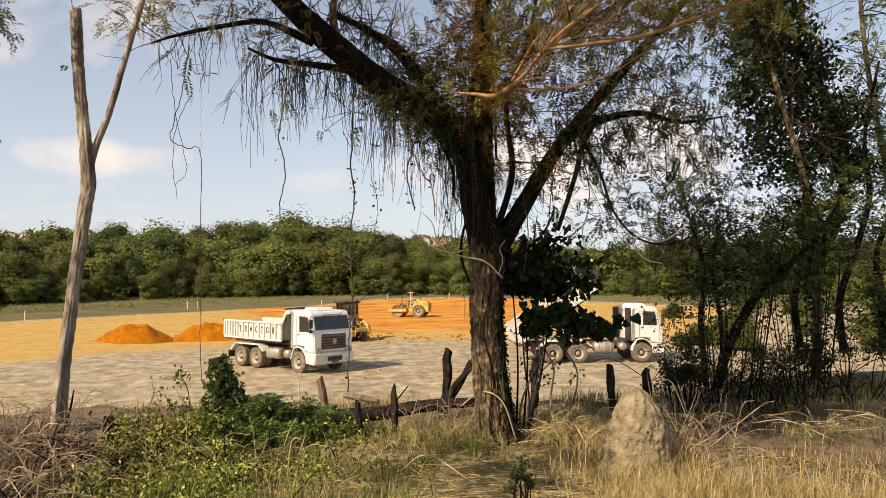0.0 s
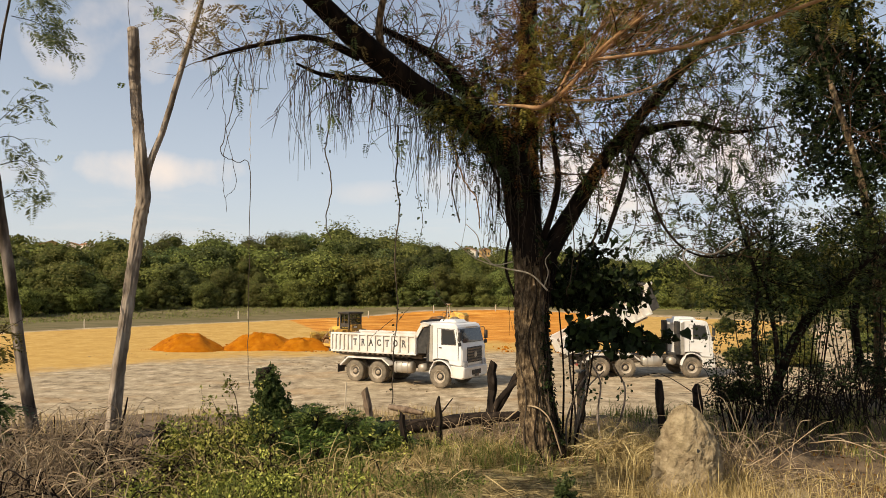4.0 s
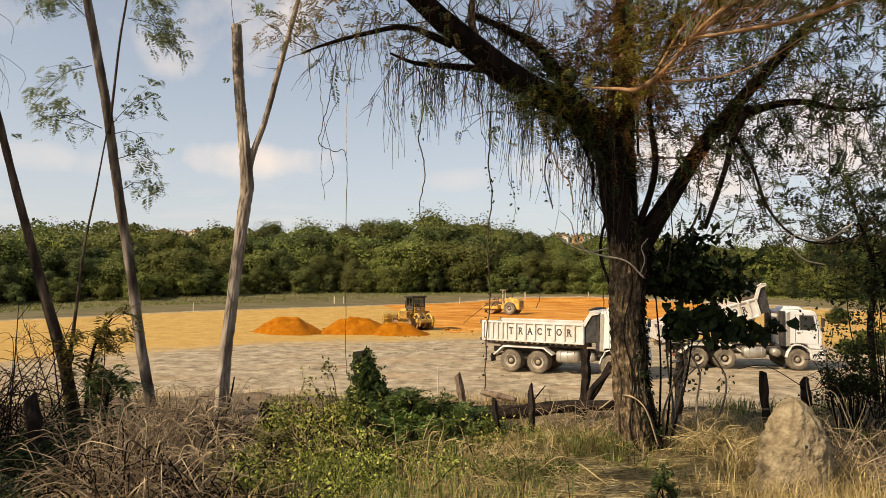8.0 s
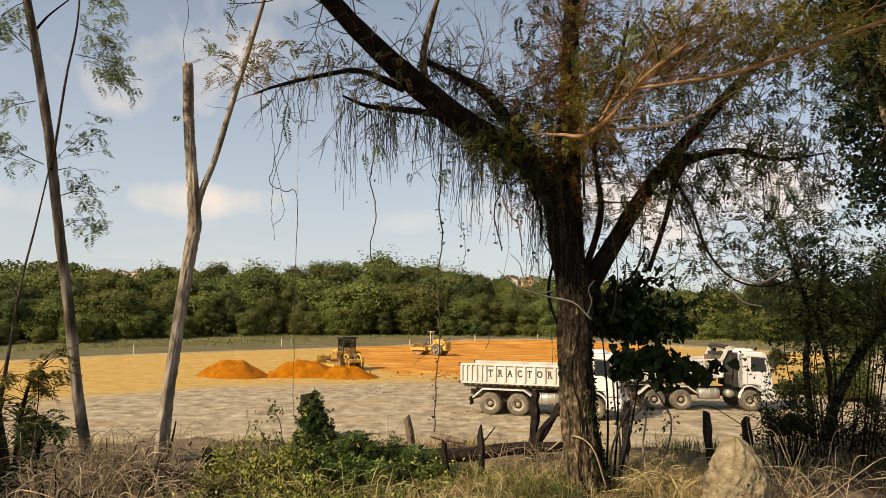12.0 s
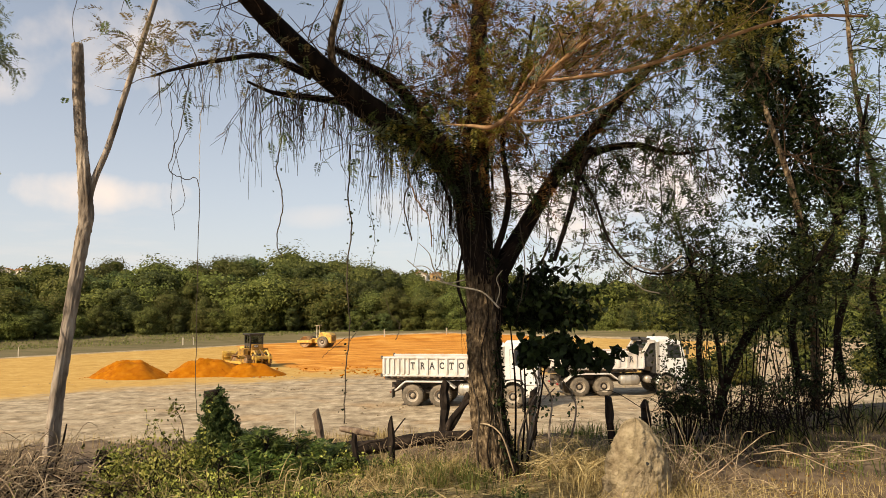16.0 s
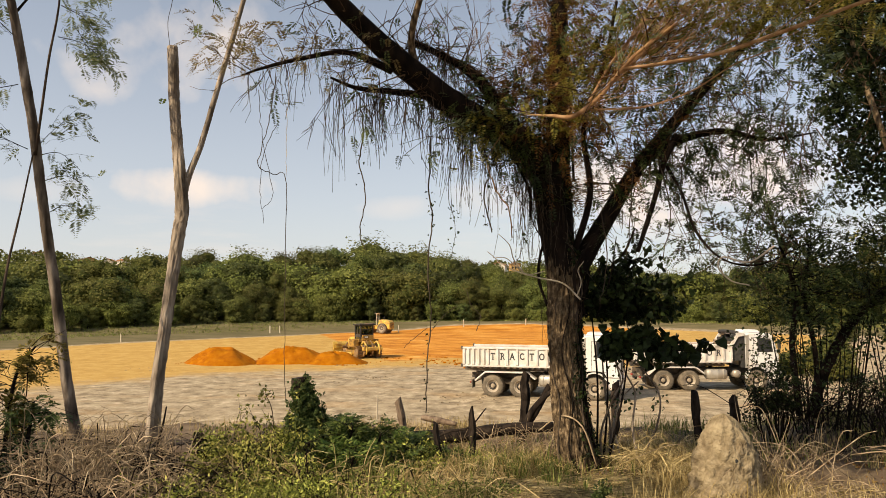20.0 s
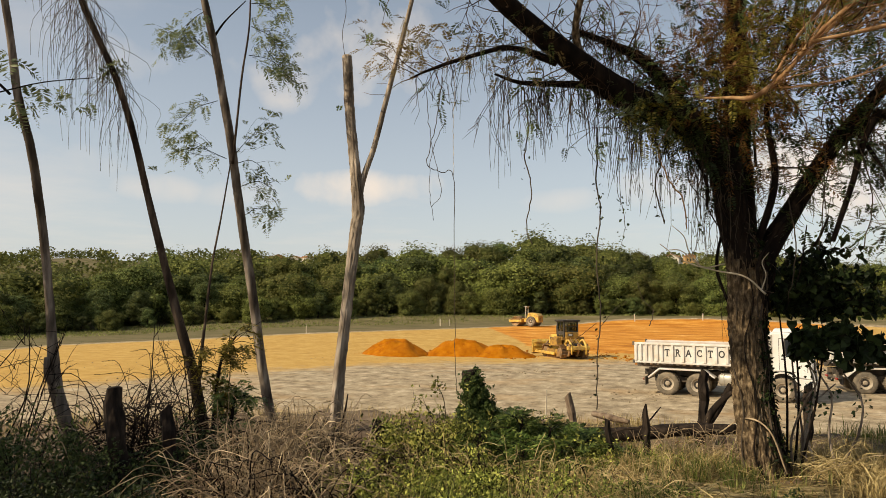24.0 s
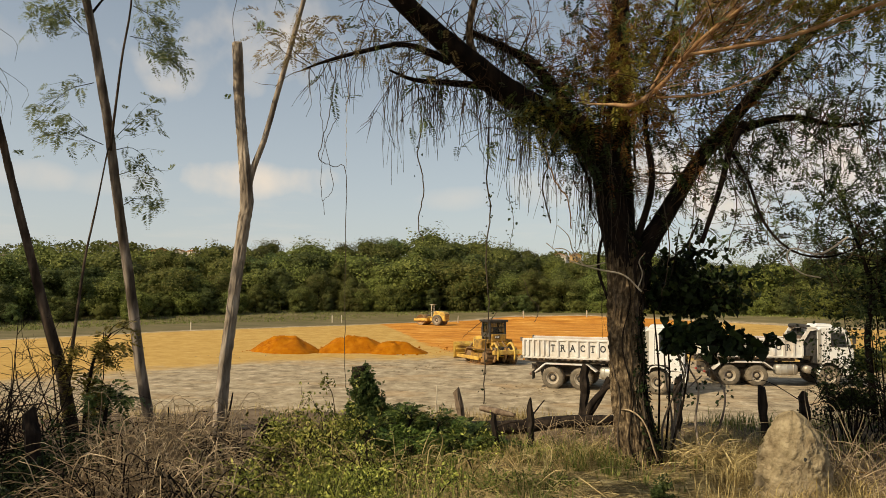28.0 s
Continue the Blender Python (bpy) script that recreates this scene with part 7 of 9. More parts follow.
def right_trees():
    rng = np.random.default_rng(61)
    g = "trees at the shaded edge"
    # tall tree wrapped in dark ivy
    t = tree_thing("ivy_tree", "tall tree wrapped in dense dark ivy", (6.38, 12.52, 3.22), g)
    o = place_of(t)
    IVY = [(6.44, 12.30, 2.72), (6.45, 12.25, 3.92), (6.37, 12.15, 5.15), (6.12, 12.0, 6.3), (5.85, 11.98, 7.30), (5.62, 12.1, 8.41), (5.55, 12.4, 9.76), (5.6, 12.6, 11.14), (5.7, 12.7, 12.54)]
    IVY2 = [(6.43, 12.49, 4.54), (6.9, 12.4, 5.44), (7.1, 12.4, 6.4), (6.95, 12.5, 7.4), (6.5, 12.6, 8.6), (6.01, 12.70, 9.95)]
    limb(t, "trunk", IVY, [0.08, 0.07, 0.06, 0.05, 0.045, 0.04, 0.035, 0.03], "bark", 10, 1)
    limb(t, "second_stem", IVY2, [0.12, 0.1, 0.09, 0.07, 0.05], "bark_dark_shade", 8, 2)
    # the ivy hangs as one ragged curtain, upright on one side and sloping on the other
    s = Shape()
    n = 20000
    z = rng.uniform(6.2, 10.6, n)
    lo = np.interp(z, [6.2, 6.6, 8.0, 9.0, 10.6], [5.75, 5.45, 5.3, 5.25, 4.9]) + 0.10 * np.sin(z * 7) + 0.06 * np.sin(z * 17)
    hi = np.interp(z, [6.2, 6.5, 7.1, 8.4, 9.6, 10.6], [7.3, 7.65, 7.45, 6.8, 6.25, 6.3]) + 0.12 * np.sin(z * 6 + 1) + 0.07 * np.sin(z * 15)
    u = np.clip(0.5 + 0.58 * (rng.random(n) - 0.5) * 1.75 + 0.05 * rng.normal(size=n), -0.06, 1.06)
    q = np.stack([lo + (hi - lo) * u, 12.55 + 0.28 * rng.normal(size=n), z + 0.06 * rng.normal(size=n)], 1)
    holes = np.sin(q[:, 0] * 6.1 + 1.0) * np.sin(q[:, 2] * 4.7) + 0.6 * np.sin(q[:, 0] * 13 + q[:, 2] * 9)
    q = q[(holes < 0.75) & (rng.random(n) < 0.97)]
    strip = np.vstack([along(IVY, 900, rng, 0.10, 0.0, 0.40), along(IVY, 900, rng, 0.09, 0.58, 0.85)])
    # this leaf colour already holds shade
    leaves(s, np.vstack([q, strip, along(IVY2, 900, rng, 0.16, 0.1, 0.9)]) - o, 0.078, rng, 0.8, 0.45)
    tagged(part("ivy_leaves", s, M["leaf_deep_shade"], t, smooth=False), kind="stuff")
    s = Shape()
    tw = np.vstack([twigs(s, along(IVY2, 80, rng, 0.2), 0.9, rng, 0.010, 0.1, 3) - 0, twigs(s, along(IVY, 70, rng, 0.2, 0.4), 0.9, rng, 0.010, 0.1, 3)])
    for v in s.v:
        v -= o
    tagged(part("ivy_twig_mass", s, M["twig_brown"], t), kind="stuff")
    # leaning dark tree and slim stems
    for k, (pts, rad, lab) in enumerate((
            ([(4.49, 11.72, 2.65), (4.63, 11.66, 3.22), (4.86, 11.57, 3.78), (5.13, 11.45, 4.25), (5.44, 11.31, 4.57), (5.84, 11.11, 5.07), (6.15, 10.94, 5.61)], [0.115, 0.105, 0.10, 0.09, 0.075, 0.05, 0.03], "dark leaning tree with thick crooked stem"),
            ([(4.26, 11.59, 2.68), (4.20, 11.61, 3.78), (4.27, 11.59, 4.53), (4.08, 11.66, 5.39), (3.92, 11.71, 6.07)], [0.07, 0.06, 0.05, 0.03, 0.02], "slim dark tree with fine green leaves"),
            ([(4.54, 11.59, 2.76), (4.53, 11.60, 3.69), (4.43, 11.64, 4.53), (4.54, 11.59, 5.38)], [0.06, 0.05, 0.04, 0.02], "slim dark tree with fine green leaves"),
            ([(6.07, 12.11, 3.26), (6.02, 12.14, 4.14), (6.18, 12.06, 5.13), (6.09, 12.11, 5.83)], [0.08, 0.07, 0.06, 0.04], "slim dark tree with fine green leaves"),
            ([(7.14, 12.68, 3.10), (7.10, 12.70, 4.02), (7.34, 12.57, 4.95), (7.54, 12.45, 5.88), (7.50, 12.47, 6.94), (7.72, 12.34, 8.30)], [0.09, 0.08, 0.07, 0.05, 0.03], "slim dark tree with fine green leaves"),
            ([(7.92, 12.80, 3.18), (7.92, 12.80, 4.12), (7.87, 12.83, 4.86), (8.11, 12.68, 5.80), (8.32, 12.55, 6.96)], [0.10, 0.09, 0.075, 0.05, 0.03], "thick dark tree at the shaded edge"),
            ([(8.38, 12.51, 3.31), (8.35, 12.52, 4.33), (8.55, 12.39, 5.46), (8.52, 12.41, 6.41)], [0.07, 0.06, 0.05, 0.03], "slim dark tree with fine green leaves"),
            ([(9.16, 12.57, 3.20), (9.15, 12.57, 4.54), (9.29, 12.48, 5.89), (9.23, 12.52, 7.83), (9.25, 12.50, 9.94)], [0.11, 0.10, 0.08, 0.06, 0.04], "thick dark tree at the shaded edge"))):
        t = tree_thing("edge_tree", lab, pts[0], g)
        o = place_of(t)
        limb(t, "trunk", pts, [0.74 * r for r in rad], "bark_dark_shade", 9, 70 + k)
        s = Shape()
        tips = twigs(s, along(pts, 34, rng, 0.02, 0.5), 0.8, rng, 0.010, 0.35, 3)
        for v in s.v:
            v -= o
        tagged(part("twig_mass", s, M["bark_dark_shade"], t), kind="stuff")
        s = Shape()
        q = np.vstack([tips, tips + 0.15 * rng.normal(size=tips.shape), along(pts, 30, rng, 0.35, 0.6)])
        q = q[rng.random(len(q)) < 0.72]
        fronds(s, q - o, turns(len(q), rng), 0.22, rng, 7, 0.25)
        tagged(part("leaves", s, M["leaf_main"], t, smooth=False), kind="stuff")
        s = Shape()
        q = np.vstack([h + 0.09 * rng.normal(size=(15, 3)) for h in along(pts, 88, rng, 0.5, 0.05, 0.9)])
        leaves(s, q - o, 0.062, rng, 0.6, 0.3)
        tagged(part("low_leaves", s, M["leaf_dark_shade"], t, smooth=False), kind="stuff")
    # a tall light tree that leans in, far at the edge
    t = tree_thing("feathery_tree", "tall thin tree with light feathery leaves", (8.69, 13.50, 3.11), g)
    o = place_of(t)
    P = [(8.68, 13.51, 2.79), (8.67, 13.51, 4.54), (8.58, 13.56, 6.36), (8.40, 13.68, 8.01), (8.29, 13.75, 9.71), (8.28, 13.75, 11.69)]
    limb(t, "trunk", P, [0.09, 0.08, 0.06, 0.05, 0.04, 0.03], "bark", 8, 3)
    s = Shape()
    tips = twigs(s, along(P, 40, rng, 0.05, 0.5), 1.2, rng, 0.012, 0.2, 3, (0.3, 0, 0))
    for v in s.v:
        v -= o
    tagged(part("twig_mass", s, M["bark_dark_shade"], t), kind="stuff")
    s = Shape()
    q = np.vstack([tips, cluster(70, (8.75, 13.46, 8.31), (0.7, 0.5, 0.8), rng), cluster(50, (9.29, 13.09, 9.49), (0.6, 0.5, 0.7), rng)])
    fronds(s, q - o, turns(len(q), rng), 0.34, rng, 8, 0.3)
    tagged(part("leaves", s, M["leaf_light"], t, smooth=False), kind="stuff")


def bush(label, centre, spread, n, size, seed, mat="leaf_bush", stems=24, base=None, category="bush", group="", name="bush"):
    """A leafy bush: stems from the ground, ragged clumps of small leaves with gaps, and sprigs that stick out."""
    rng = np.random.default_rng(seed)
    c = np.array(centre)
    b = (c[0], c[1], gz(c[0], c[1])) if base is None else base
    t = thing(name, label, category, group, at=b)
    o = np.array(b)
    s, l = Shape(), Shape()
    k = max(7, int(n / 75))
    wide = np.array(spread) * np.array([1.0, 1.0, 1.15])
    heads = c + ball_points(k, rng, 0.45) * wide * rng.uniform(0.75, 1.25, (k, 1))
    heads[:, 2] = np.maximum(heads[:, 2], ground_z(heads[:, 0], heads[:, 1]) + 0.05)
    small = size * 0.72
    for h in heads:
        fx, fy = b[0] + 0.5 * (h[0] - b[0]), b[1] + 0.5 * (h[1] - b[1])
        foot = np.array([fx, fy, gz(fx, fy) - 0.03])
        s.tube(bend([foot, (foot + h) / 2 + 0.08 * rng.normal(size=3), h], 4) - o, [0.012, 0.004], 4)
        m = int(1.35 * n / k * rng.uniform(0.6, 1.4))
        rad = 0.17 * (spread[0] + spread[1] + spread[2]) / 1.6 * rng.uniform(0.6, 1.3)
        d = turns(m, rng)
        q = h + d * rad * np.array([1.15, 1.15, 0.75]) * (0.35 + 0.65 * rng.random((m, 1)) ** 0.5)
        q[:, 2] = np.maximum(q[:, 2], ground_z(q[:, 0], q[:, 1]) + 0.02)
        leaves(l, q - o, small, rng, 0.6, 0.25)
        for _ in range(2):
            e = h + (turns(1, rng)[0] * 0.8 + np.array([0, 0, 0.7])) * rad * rng.uniform(1.2, 2.2)
            s.tube(bend([h, (h + e) / 2 + 0.1 * rad * rng.normal(size=3), e], 3) - o, [0.004, 0.002], 3)
            u = rng.random((16, 1))
            leaves(l, h + (e - h) * u + 0.018 * rng.normal(size=(16, 3)) - o, small, rng, 0.5, 0.1)
    tagged(part("stem_mass", s, M["bark_dark_shade"], t), kind="stuff")
    tagged(part("foliage", l, M[mat], t, smooth=False), kind="stuff")
    return t


def ferny_plant(label, stem, seed, n=120, mat="leaf_main"):
    """Tiers of feathery fronds along a leaning stem."""
    rng = np.random.default_rng(seed)
    t = thing("ferny_plant", label, "plant", "bushes along the fence", at=(stem[0][0], stem[0][1], gz(stem[0][0], stem[0][1])))
    o = place_of(t)
    limb(t, "stem", stem, [0.03, 0.022, 0.012], "bark_dark_shade", 6, seed)
    s, l = Shape(), Shape()
    for p in along(stem, n // 6, rng, 0.02, 0.3, 1.0):
        d = turns(1, rng)[0] * np.array([1.0, 0.8, 0.25])
        e = p + d * rng.uniform(0.2, 0.5) + [0, 0, 0.06]
        s.tube(bend([p, (p + e) / 2 + [0, 0, 0.04], e], 3) - o, [0.006, 0.003], 3)
        q = p + (e - p) * rng.uniform(0.3, 1.0, (6, 1))
        fronds(l, q - o, d + 0.6 * turns(6, rng) + [0, 0, -0.15], 0.2, rng, 9, 0.3)
    tagged(part("twig_mass", s, M["bark_dark_shade"], t), kind="stuff")
    tagged(part("fronds", l, M[mat], t, smooth=False), kind="stuff")


def creeper(label, foot, head, centre, spread, branches, each, size, seed, mat="leaf_deep_shade"):
    """A climbing plant: one stem up the trunk, thin branches that fan out, and broad leaves along them."""
    rng = np.random.default_rng(seed)
    t = thing("creeper", label, "creeper", "creepers on the old trunk", at=(foot[0], foot[1], gz(foot[0], foot[1])))
    o = place_of(t)
    limb(t, "stem", [(foot[0], foot[1], o[2] - 0.03), tuple((np.array(foot) + np.array(head)) / 2 + [0.05, 0, 0]), head], [0.018, 0.014, 0.010], "bark_dark_shade", 6, seed)
    s, l = Shape(), Shape()
    h = np.array(head)
    for _ in range(branches):
        e = np.array(centre) + ball_points(1, rng, 0.3)[0] * np.array(spread)
        m = (h + e) / 2 + 0.12 * rng.normal(size=3)
        s.tube(bend([h, m, e], 4) - o, [0.007, 0.003], 4)
        q = along([tuple(h), tuple(m), tuple(e)], each, rng, 0.055, 0.3, 1.0)
        broad_leaves(l, q - o, size, rng)
    tagged(part("branch_mass", s, M["bark_dark_shade"], t), kind="stuff")
    # by default the broad leaves carry shade in their colour
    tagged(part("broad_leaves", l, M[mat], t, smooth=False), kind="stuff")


def tangle(label, centre, spread, n, length, seed, radius=0.005, mat="dry_twig", arch=0.18):
    """A heap of dead, arching, interlaced twigs."""
    rng = np.random.default_rng(seed)
    c = np.array(centre)
    b = np.array([c[0], c[1], gz(c[0], c[1])])
    s = Shape()
    for _ in range(n):
        p = c + ball_points(1, rng, 0.1)[0] * np.array(spread)
        g0 = gz(p[0], p[1])
        p[2] = max(p[2] - 0.2, g0 + 0.02)
        d = turns(1, rng)[0]
        ln = length * rng.uniform(0.4, 1.2)
        d[2] *= min(1, arch * 5)
        m = p + d * ln * 0.5 + [0, 0, arch * ln]
        e = p + d * ln + [0, 0, -0.12 * ln]
        m[2], e[2] = max(m[2], g0 + 0.03), max(e[2], g0 + 0.02)
        r = radius * rng.uniform(0.5, 1.5)
        m += 0.07 * ln * rng.normal(size=3)
        s.tube(bend([p, m, e], 4) - b, [r, r * 0.5], 3)
    ob = part("dry_brush", s, M[mat])
    ob.location = b
    return tagged(ob, label, "brushwood", "dry brush along the fence", "stuff")


def post(a, b, r, seed, label, mat="post", name="fence_post", group="old fence posts", slant=0.3):
    """A rough split post with a slanting, splintered top."""
    rng = np.random.default_rng(seed)
    a, b = np.array(a), np.array(b)
    b[2] = min(b[2], gz(b[0], b[1]) - 0.05)
    s = Shape()
    n = 9
    line = b + (a - b) * np.linspace(0, 1, 9)[:, None]
    line[1:-1, :2] += 0.22 * r * rng.normal(size=(7, 2)) + 0.14 * r * np.sin(np.linspace(0.4, 5, 7) + seed)[:, None]
    s.tube(line - b, [r * 1.25, r * 1.05, r * 0.9, r * 1.02, r * 0.8], n, 0.28, rng)
    top = s.v[-1][-n:]
    top[:, 2] += slant * r * np.cos(np.arange(n) * 2 * math.pi / n + seed) * 2 + 0.3 * r * rng.random(n)
    ob = part(name, s, M[mat], smooth=False)
    ob.location = b
    return tagged(ob, label, "post", group)


def fence_and_logs():
    dark, grey = "dark weathered wooden fence post in the undergrowth", "leaning grey split stump of an old post"
    post((-6.09, 6.04, 3.40), (-5.88, 5.97, 2.21), 0.10, 1, "thick blackened wooden post with a flat top", slant=0.05)
    post((-5.97, 6.71, 3.09), (-5.73, 6.65, 2.12), 0.075, 2, dark)
    post((-1.93, 10.73, 2.94), (-1.71, 10.77, 1.95), 0.06, 3, grey, "stump")
    post((-0.75, 10.10, 2.84), (-0.69, 10.08, 1.95), 0.05, 4, dark, slant=1.2)
    post((0.05, 11.83, 3.25), (-0.04, 11.83, 2.16), 0.075, 5, dark)
    post((-1.20, 9.62, 2.78), (-1.10, 9.53, 1.95), 0.04, 6, dark)
    post((2.60, 11.2, 3.06), (2.66, 11.15, 2.05), 0.06, 7, dark)
    post((3.16, 11.2, 2.95), (3.24, 11.2, 2.1), 0.075, 8, dark)
    post((1.52, 11.93, 3.12), (1.43, 11.54, 2.11), 0.07, 9, dark)
    post((-2.92, 11.15, 2.21), (-2.82, 10.86, 1.51), 0.07, 11, dark)
    post((-1.97, 7.98, 2.10), (-1.93, 7.89, 1.81), 0.05, 12, "short dark stake stub in the grass")
    post((-4.73, 9.95, 2.46), (-4.66, 9.99, 1.88), 0.10, 13, "short dark ivy-clad stump")

    def log(pts, radii, seed, label, mat="stump"):
        rng = np.random.default_rng(seed)
        o = np.array(pts[0])
        s = Shape()
        s.tube(bend(pts, 5) - o, radii, 10, 0.15, rng)
        ob = part("fallen_log", s, M[mat])
        ob.location = o
        return tagged(ob, label, "log", "fallen logs by the fence")

    log([(-2.3, 10.75, 2.20), (-1.7, 10.95, 2.30), (-1.0, 11.05, 2.36), (-0.3, 11.12, 2.46), (0.45, 11.1, 2.52)], [0.13, 0.12, 0.105, 0.09, 0.07], 1, "dark fallen log lying along the fence", "post")
    log([(-1.81, 12.49, 2.41), (-1.51, 12.43, 2.37), (-1.17, 12.37, 2.32)], [0.045, 0.062, 0.035], 2, "short weathered log end")
    log([(-2.0, 9.7, 2.22), (-1.45, 9.75, 2.30), (-0.85, 9.8, 2.33)], [0.05, 0.045, 0.03], 3, "dark fallen branch in the grass", "post")
    log([(0.42, 11.72, 3.09), (0.18, 11.62, 2.66), (-0.11, 11.52, 2.26)], [0.05, 0.05, 0.055], 4, "slanting brace pole against a post", "post")
    log([(-0.04, 11.73, 2.41), (0.22, 11.42, 2.34), (0.46, 11.02, 2.17)], [0.06, 0.06, 0.05], 5, "curved dead root by the trunk")
    log([(-1.55, 10.5, 2.28), (-1.15, 10.4, 2.52), (-0.8, 10.3, 2.62), (-0.55, 10.3, 2.9)], [0.022, 0.018, 0.014, 0.008], 7, "crooked dead branch caught on the fence", "post")
    log([(0.0, 11.5, 2.3), (0.12, 11.3, 2.7), (0.38, 11.25, 3.0), (0.52, 11.2, 3.05)], [0.045, 0.055, 0.035, 0.012], 8, "leaning dark slab of split wood by a post", "post")
    log([(0.20, 10.42, 2.57), (0.49, 9.81, 2.88), (0.76, 9.60, 2.78), (0.93, 9.48, 2.30)], [0.009, 0.010, 0.009], 6, "pale arching root against the trunk", "dry_twig")


def stems_by_trunk():
    """Thin leafy stems and creepers that crowd the trunk's shaded side."""
    rng = np.random.default_rng(71)
    for k in range(len(STEM_FEET)):
        a, b = STEM_FEET[k], STEM_HEADS[k]
        t = thing("thin_creeper", "thin pale creeper stem beside the trunk", "creeper", "creeper stems by the trunk", at=(a[0], a[1], gz(a[0], a[1])))
        o = place_of(t)
        m = (np.array(a) + np.array(b)) / 2 + [0.16 * rng.normal(), 0, 0]
        foot = (a[0], a[1], gz(a[0], a[1]) - 0.03)
        low = (np.array(foot) + m) / 2 + [0.09 * rng.normal(), 0.03 * rng.normal(), 0]
        high = (np.array(b) + m) / 2 + [0.09 * rng.normal(), 0.03 * rng.normal(), 0]
        limb(t, "stem", [foot, tuple(low), tuple(m), tuple(high), b], [0.018, 0.014, 0.012, 0.008], "bark_pale" if k % 2 else "bark_mid", 7, k)
        s = Shape()
        q = along([a, tuple(m), b], 26, rng, 0.08, 0.3)
        leaves(s, q - o, 0.06, rng, 0.7, 0.5)
        tagged(part("leaf_sprays", s, M["leaf_dark_shade"], t, smooth=False), kind="stuff")


STEM_FEET = ((1.21, 10.56, 2.29), (1.40, 10.43, 2.30), (1.52, 10.32, 2.45), (1.62, 10.40, 2.40), (1.07, 10.17, 2.52), (1.30, 10.55, 2.39))
STEM_HEADS = ((1.14, 10.56, 3.91), (1.34, 10.44, 4.08), (1.58, 10.31, 3.62), (1.49, 10.42, 3.85), (1.26, 10.15, 3.63), (1.65, 10.50, 3.29))


def termite_mound(x, y, w, h, seed, label):
    rng = np.random.default_rng(seed)
    n, m = 72, 46
    verts, faces = [], []
    for i in range(m):
        u = i / (m - 1)
        rad = w / 2 * (1.0 - 0.20 * u) * math.sqrt(max(1 - max(0, (u - 0.45) / 0.55) ** 2.1, 0.0)) + 0.004
        rad *= 1 + 0.25 * (1 - u) ** 4
        for j in range(n):
            a = j * 2 * math.pi / n
            v = Vector((math.cos(a) * 1.6, math.sin(a) * 1.6, u * 2.2 + seed))
            k = 1 + 0.16 * noise.noise(v) + 0.12 * noise.noise(v * 2.7) + 0.09 * noise.noise(v * 6) + 0.07 * noise.noise(v * 14)
            side = 1 + 0.15 * (1 - u) ** 1.6 * max(0.0, -math.cos(a))
            k += 0.05 * (1 - abs(noise.noise(v * 4)) * 2)
            verts.append((math.cos(a) * rad * k * side + 0.02 * u * w, math.sin(a) * rad * k * 0.85, h * (u - 0.10 * u * max(0.0, math.cos(a)) * rad / w) - 0.06 + 0.03 * noise.noise(v * 2)))
    for i in range(m - 1):
        for j in range(n):
            faces.append((i * n + j, i * n + (j + 1) % n, (i + 1) * n + (j + 1) % n, (i + 1) * n + j))
    faces.append(tuple((m - 1) * n + j for j in range(n)))
    s = Shape()
    s.add(verts, faces)
    t = thing("termite_mound", label, "termite mound", at=(x, y, gz(x, y)))
    part("clay_body", s, M["termite"], t)
    if h > 0.6:
        s = Shape()
        v = verts[int(0.56 * (m - 1)) * n + int(round((radians(-78) % (2 * math.pi)) / (2 * math.pi) * n)) % n]
        s.ball((0, 0, 0), (0.032, 0.02, 0.026), 9, 6, 0.3, rng)
        part("dark_hole", s, M["dark_opening"], t, at=(v[0], v[1] + 0.008, v[2]))
    return t


def grass(s, x, y, rng, low, high, width, lean=0.5):
    """Adds one bent blade at every place."""
    n = len(x)
    base = np.stack([x, y, ground_z(x, y) - 0.01], 1)
    a = rng.random(n) * 2 * math.pi
    d = np.stack([np.cos(a), np.sin(a), np.zeros(n)], 1)
    w = np.stack([-np.sin(a), np.cos(a), np.zeros(n)], 1) * (width * (0.6 + 0.8 * rng.random(n)))[:, None]
    h = (low + (high - low) * rng.random(n) ** 1.5)
    ln = (lean * h * (0.2 + rng.random(n)))[:, None]
    up = np.stack([np.zeros(n), np.zeros(n), h], 1)
    mid = base + d * ln * 0.35 + up * 0.6
    tip = base + d * ln + up * (1 - 0.3 * lean * rng.random(n))[:, None]
    s.many(np.stack([base - w, base + w, mid + w * 0.7, mid - w * 0.7], 1), 4)
    s.many(np.stack([mid - w * 0.7, mid + w * 0.7, tip], 1), 3)


def sector(n, rng, az0, az1, r0, r1, clump=0.0):
    az, r = np.radians(rng.uniform(az0, az1, n)), np.sqrt(rng.uniform(r0 * r0, r1 * r1, n))
    x, y = -np.sin(az) * r, np.cos(az) * r
    if clump:
        k = max(8, n // 40)
        cx, cy = sector(k, rng, az0, az1, r0, r1)
        i = rng.integers(0, k, n)
        x, y = cx[i] + clump * rng.normal(size=n), cy[i] + clump * rng.normal(size=n)
    return x, y


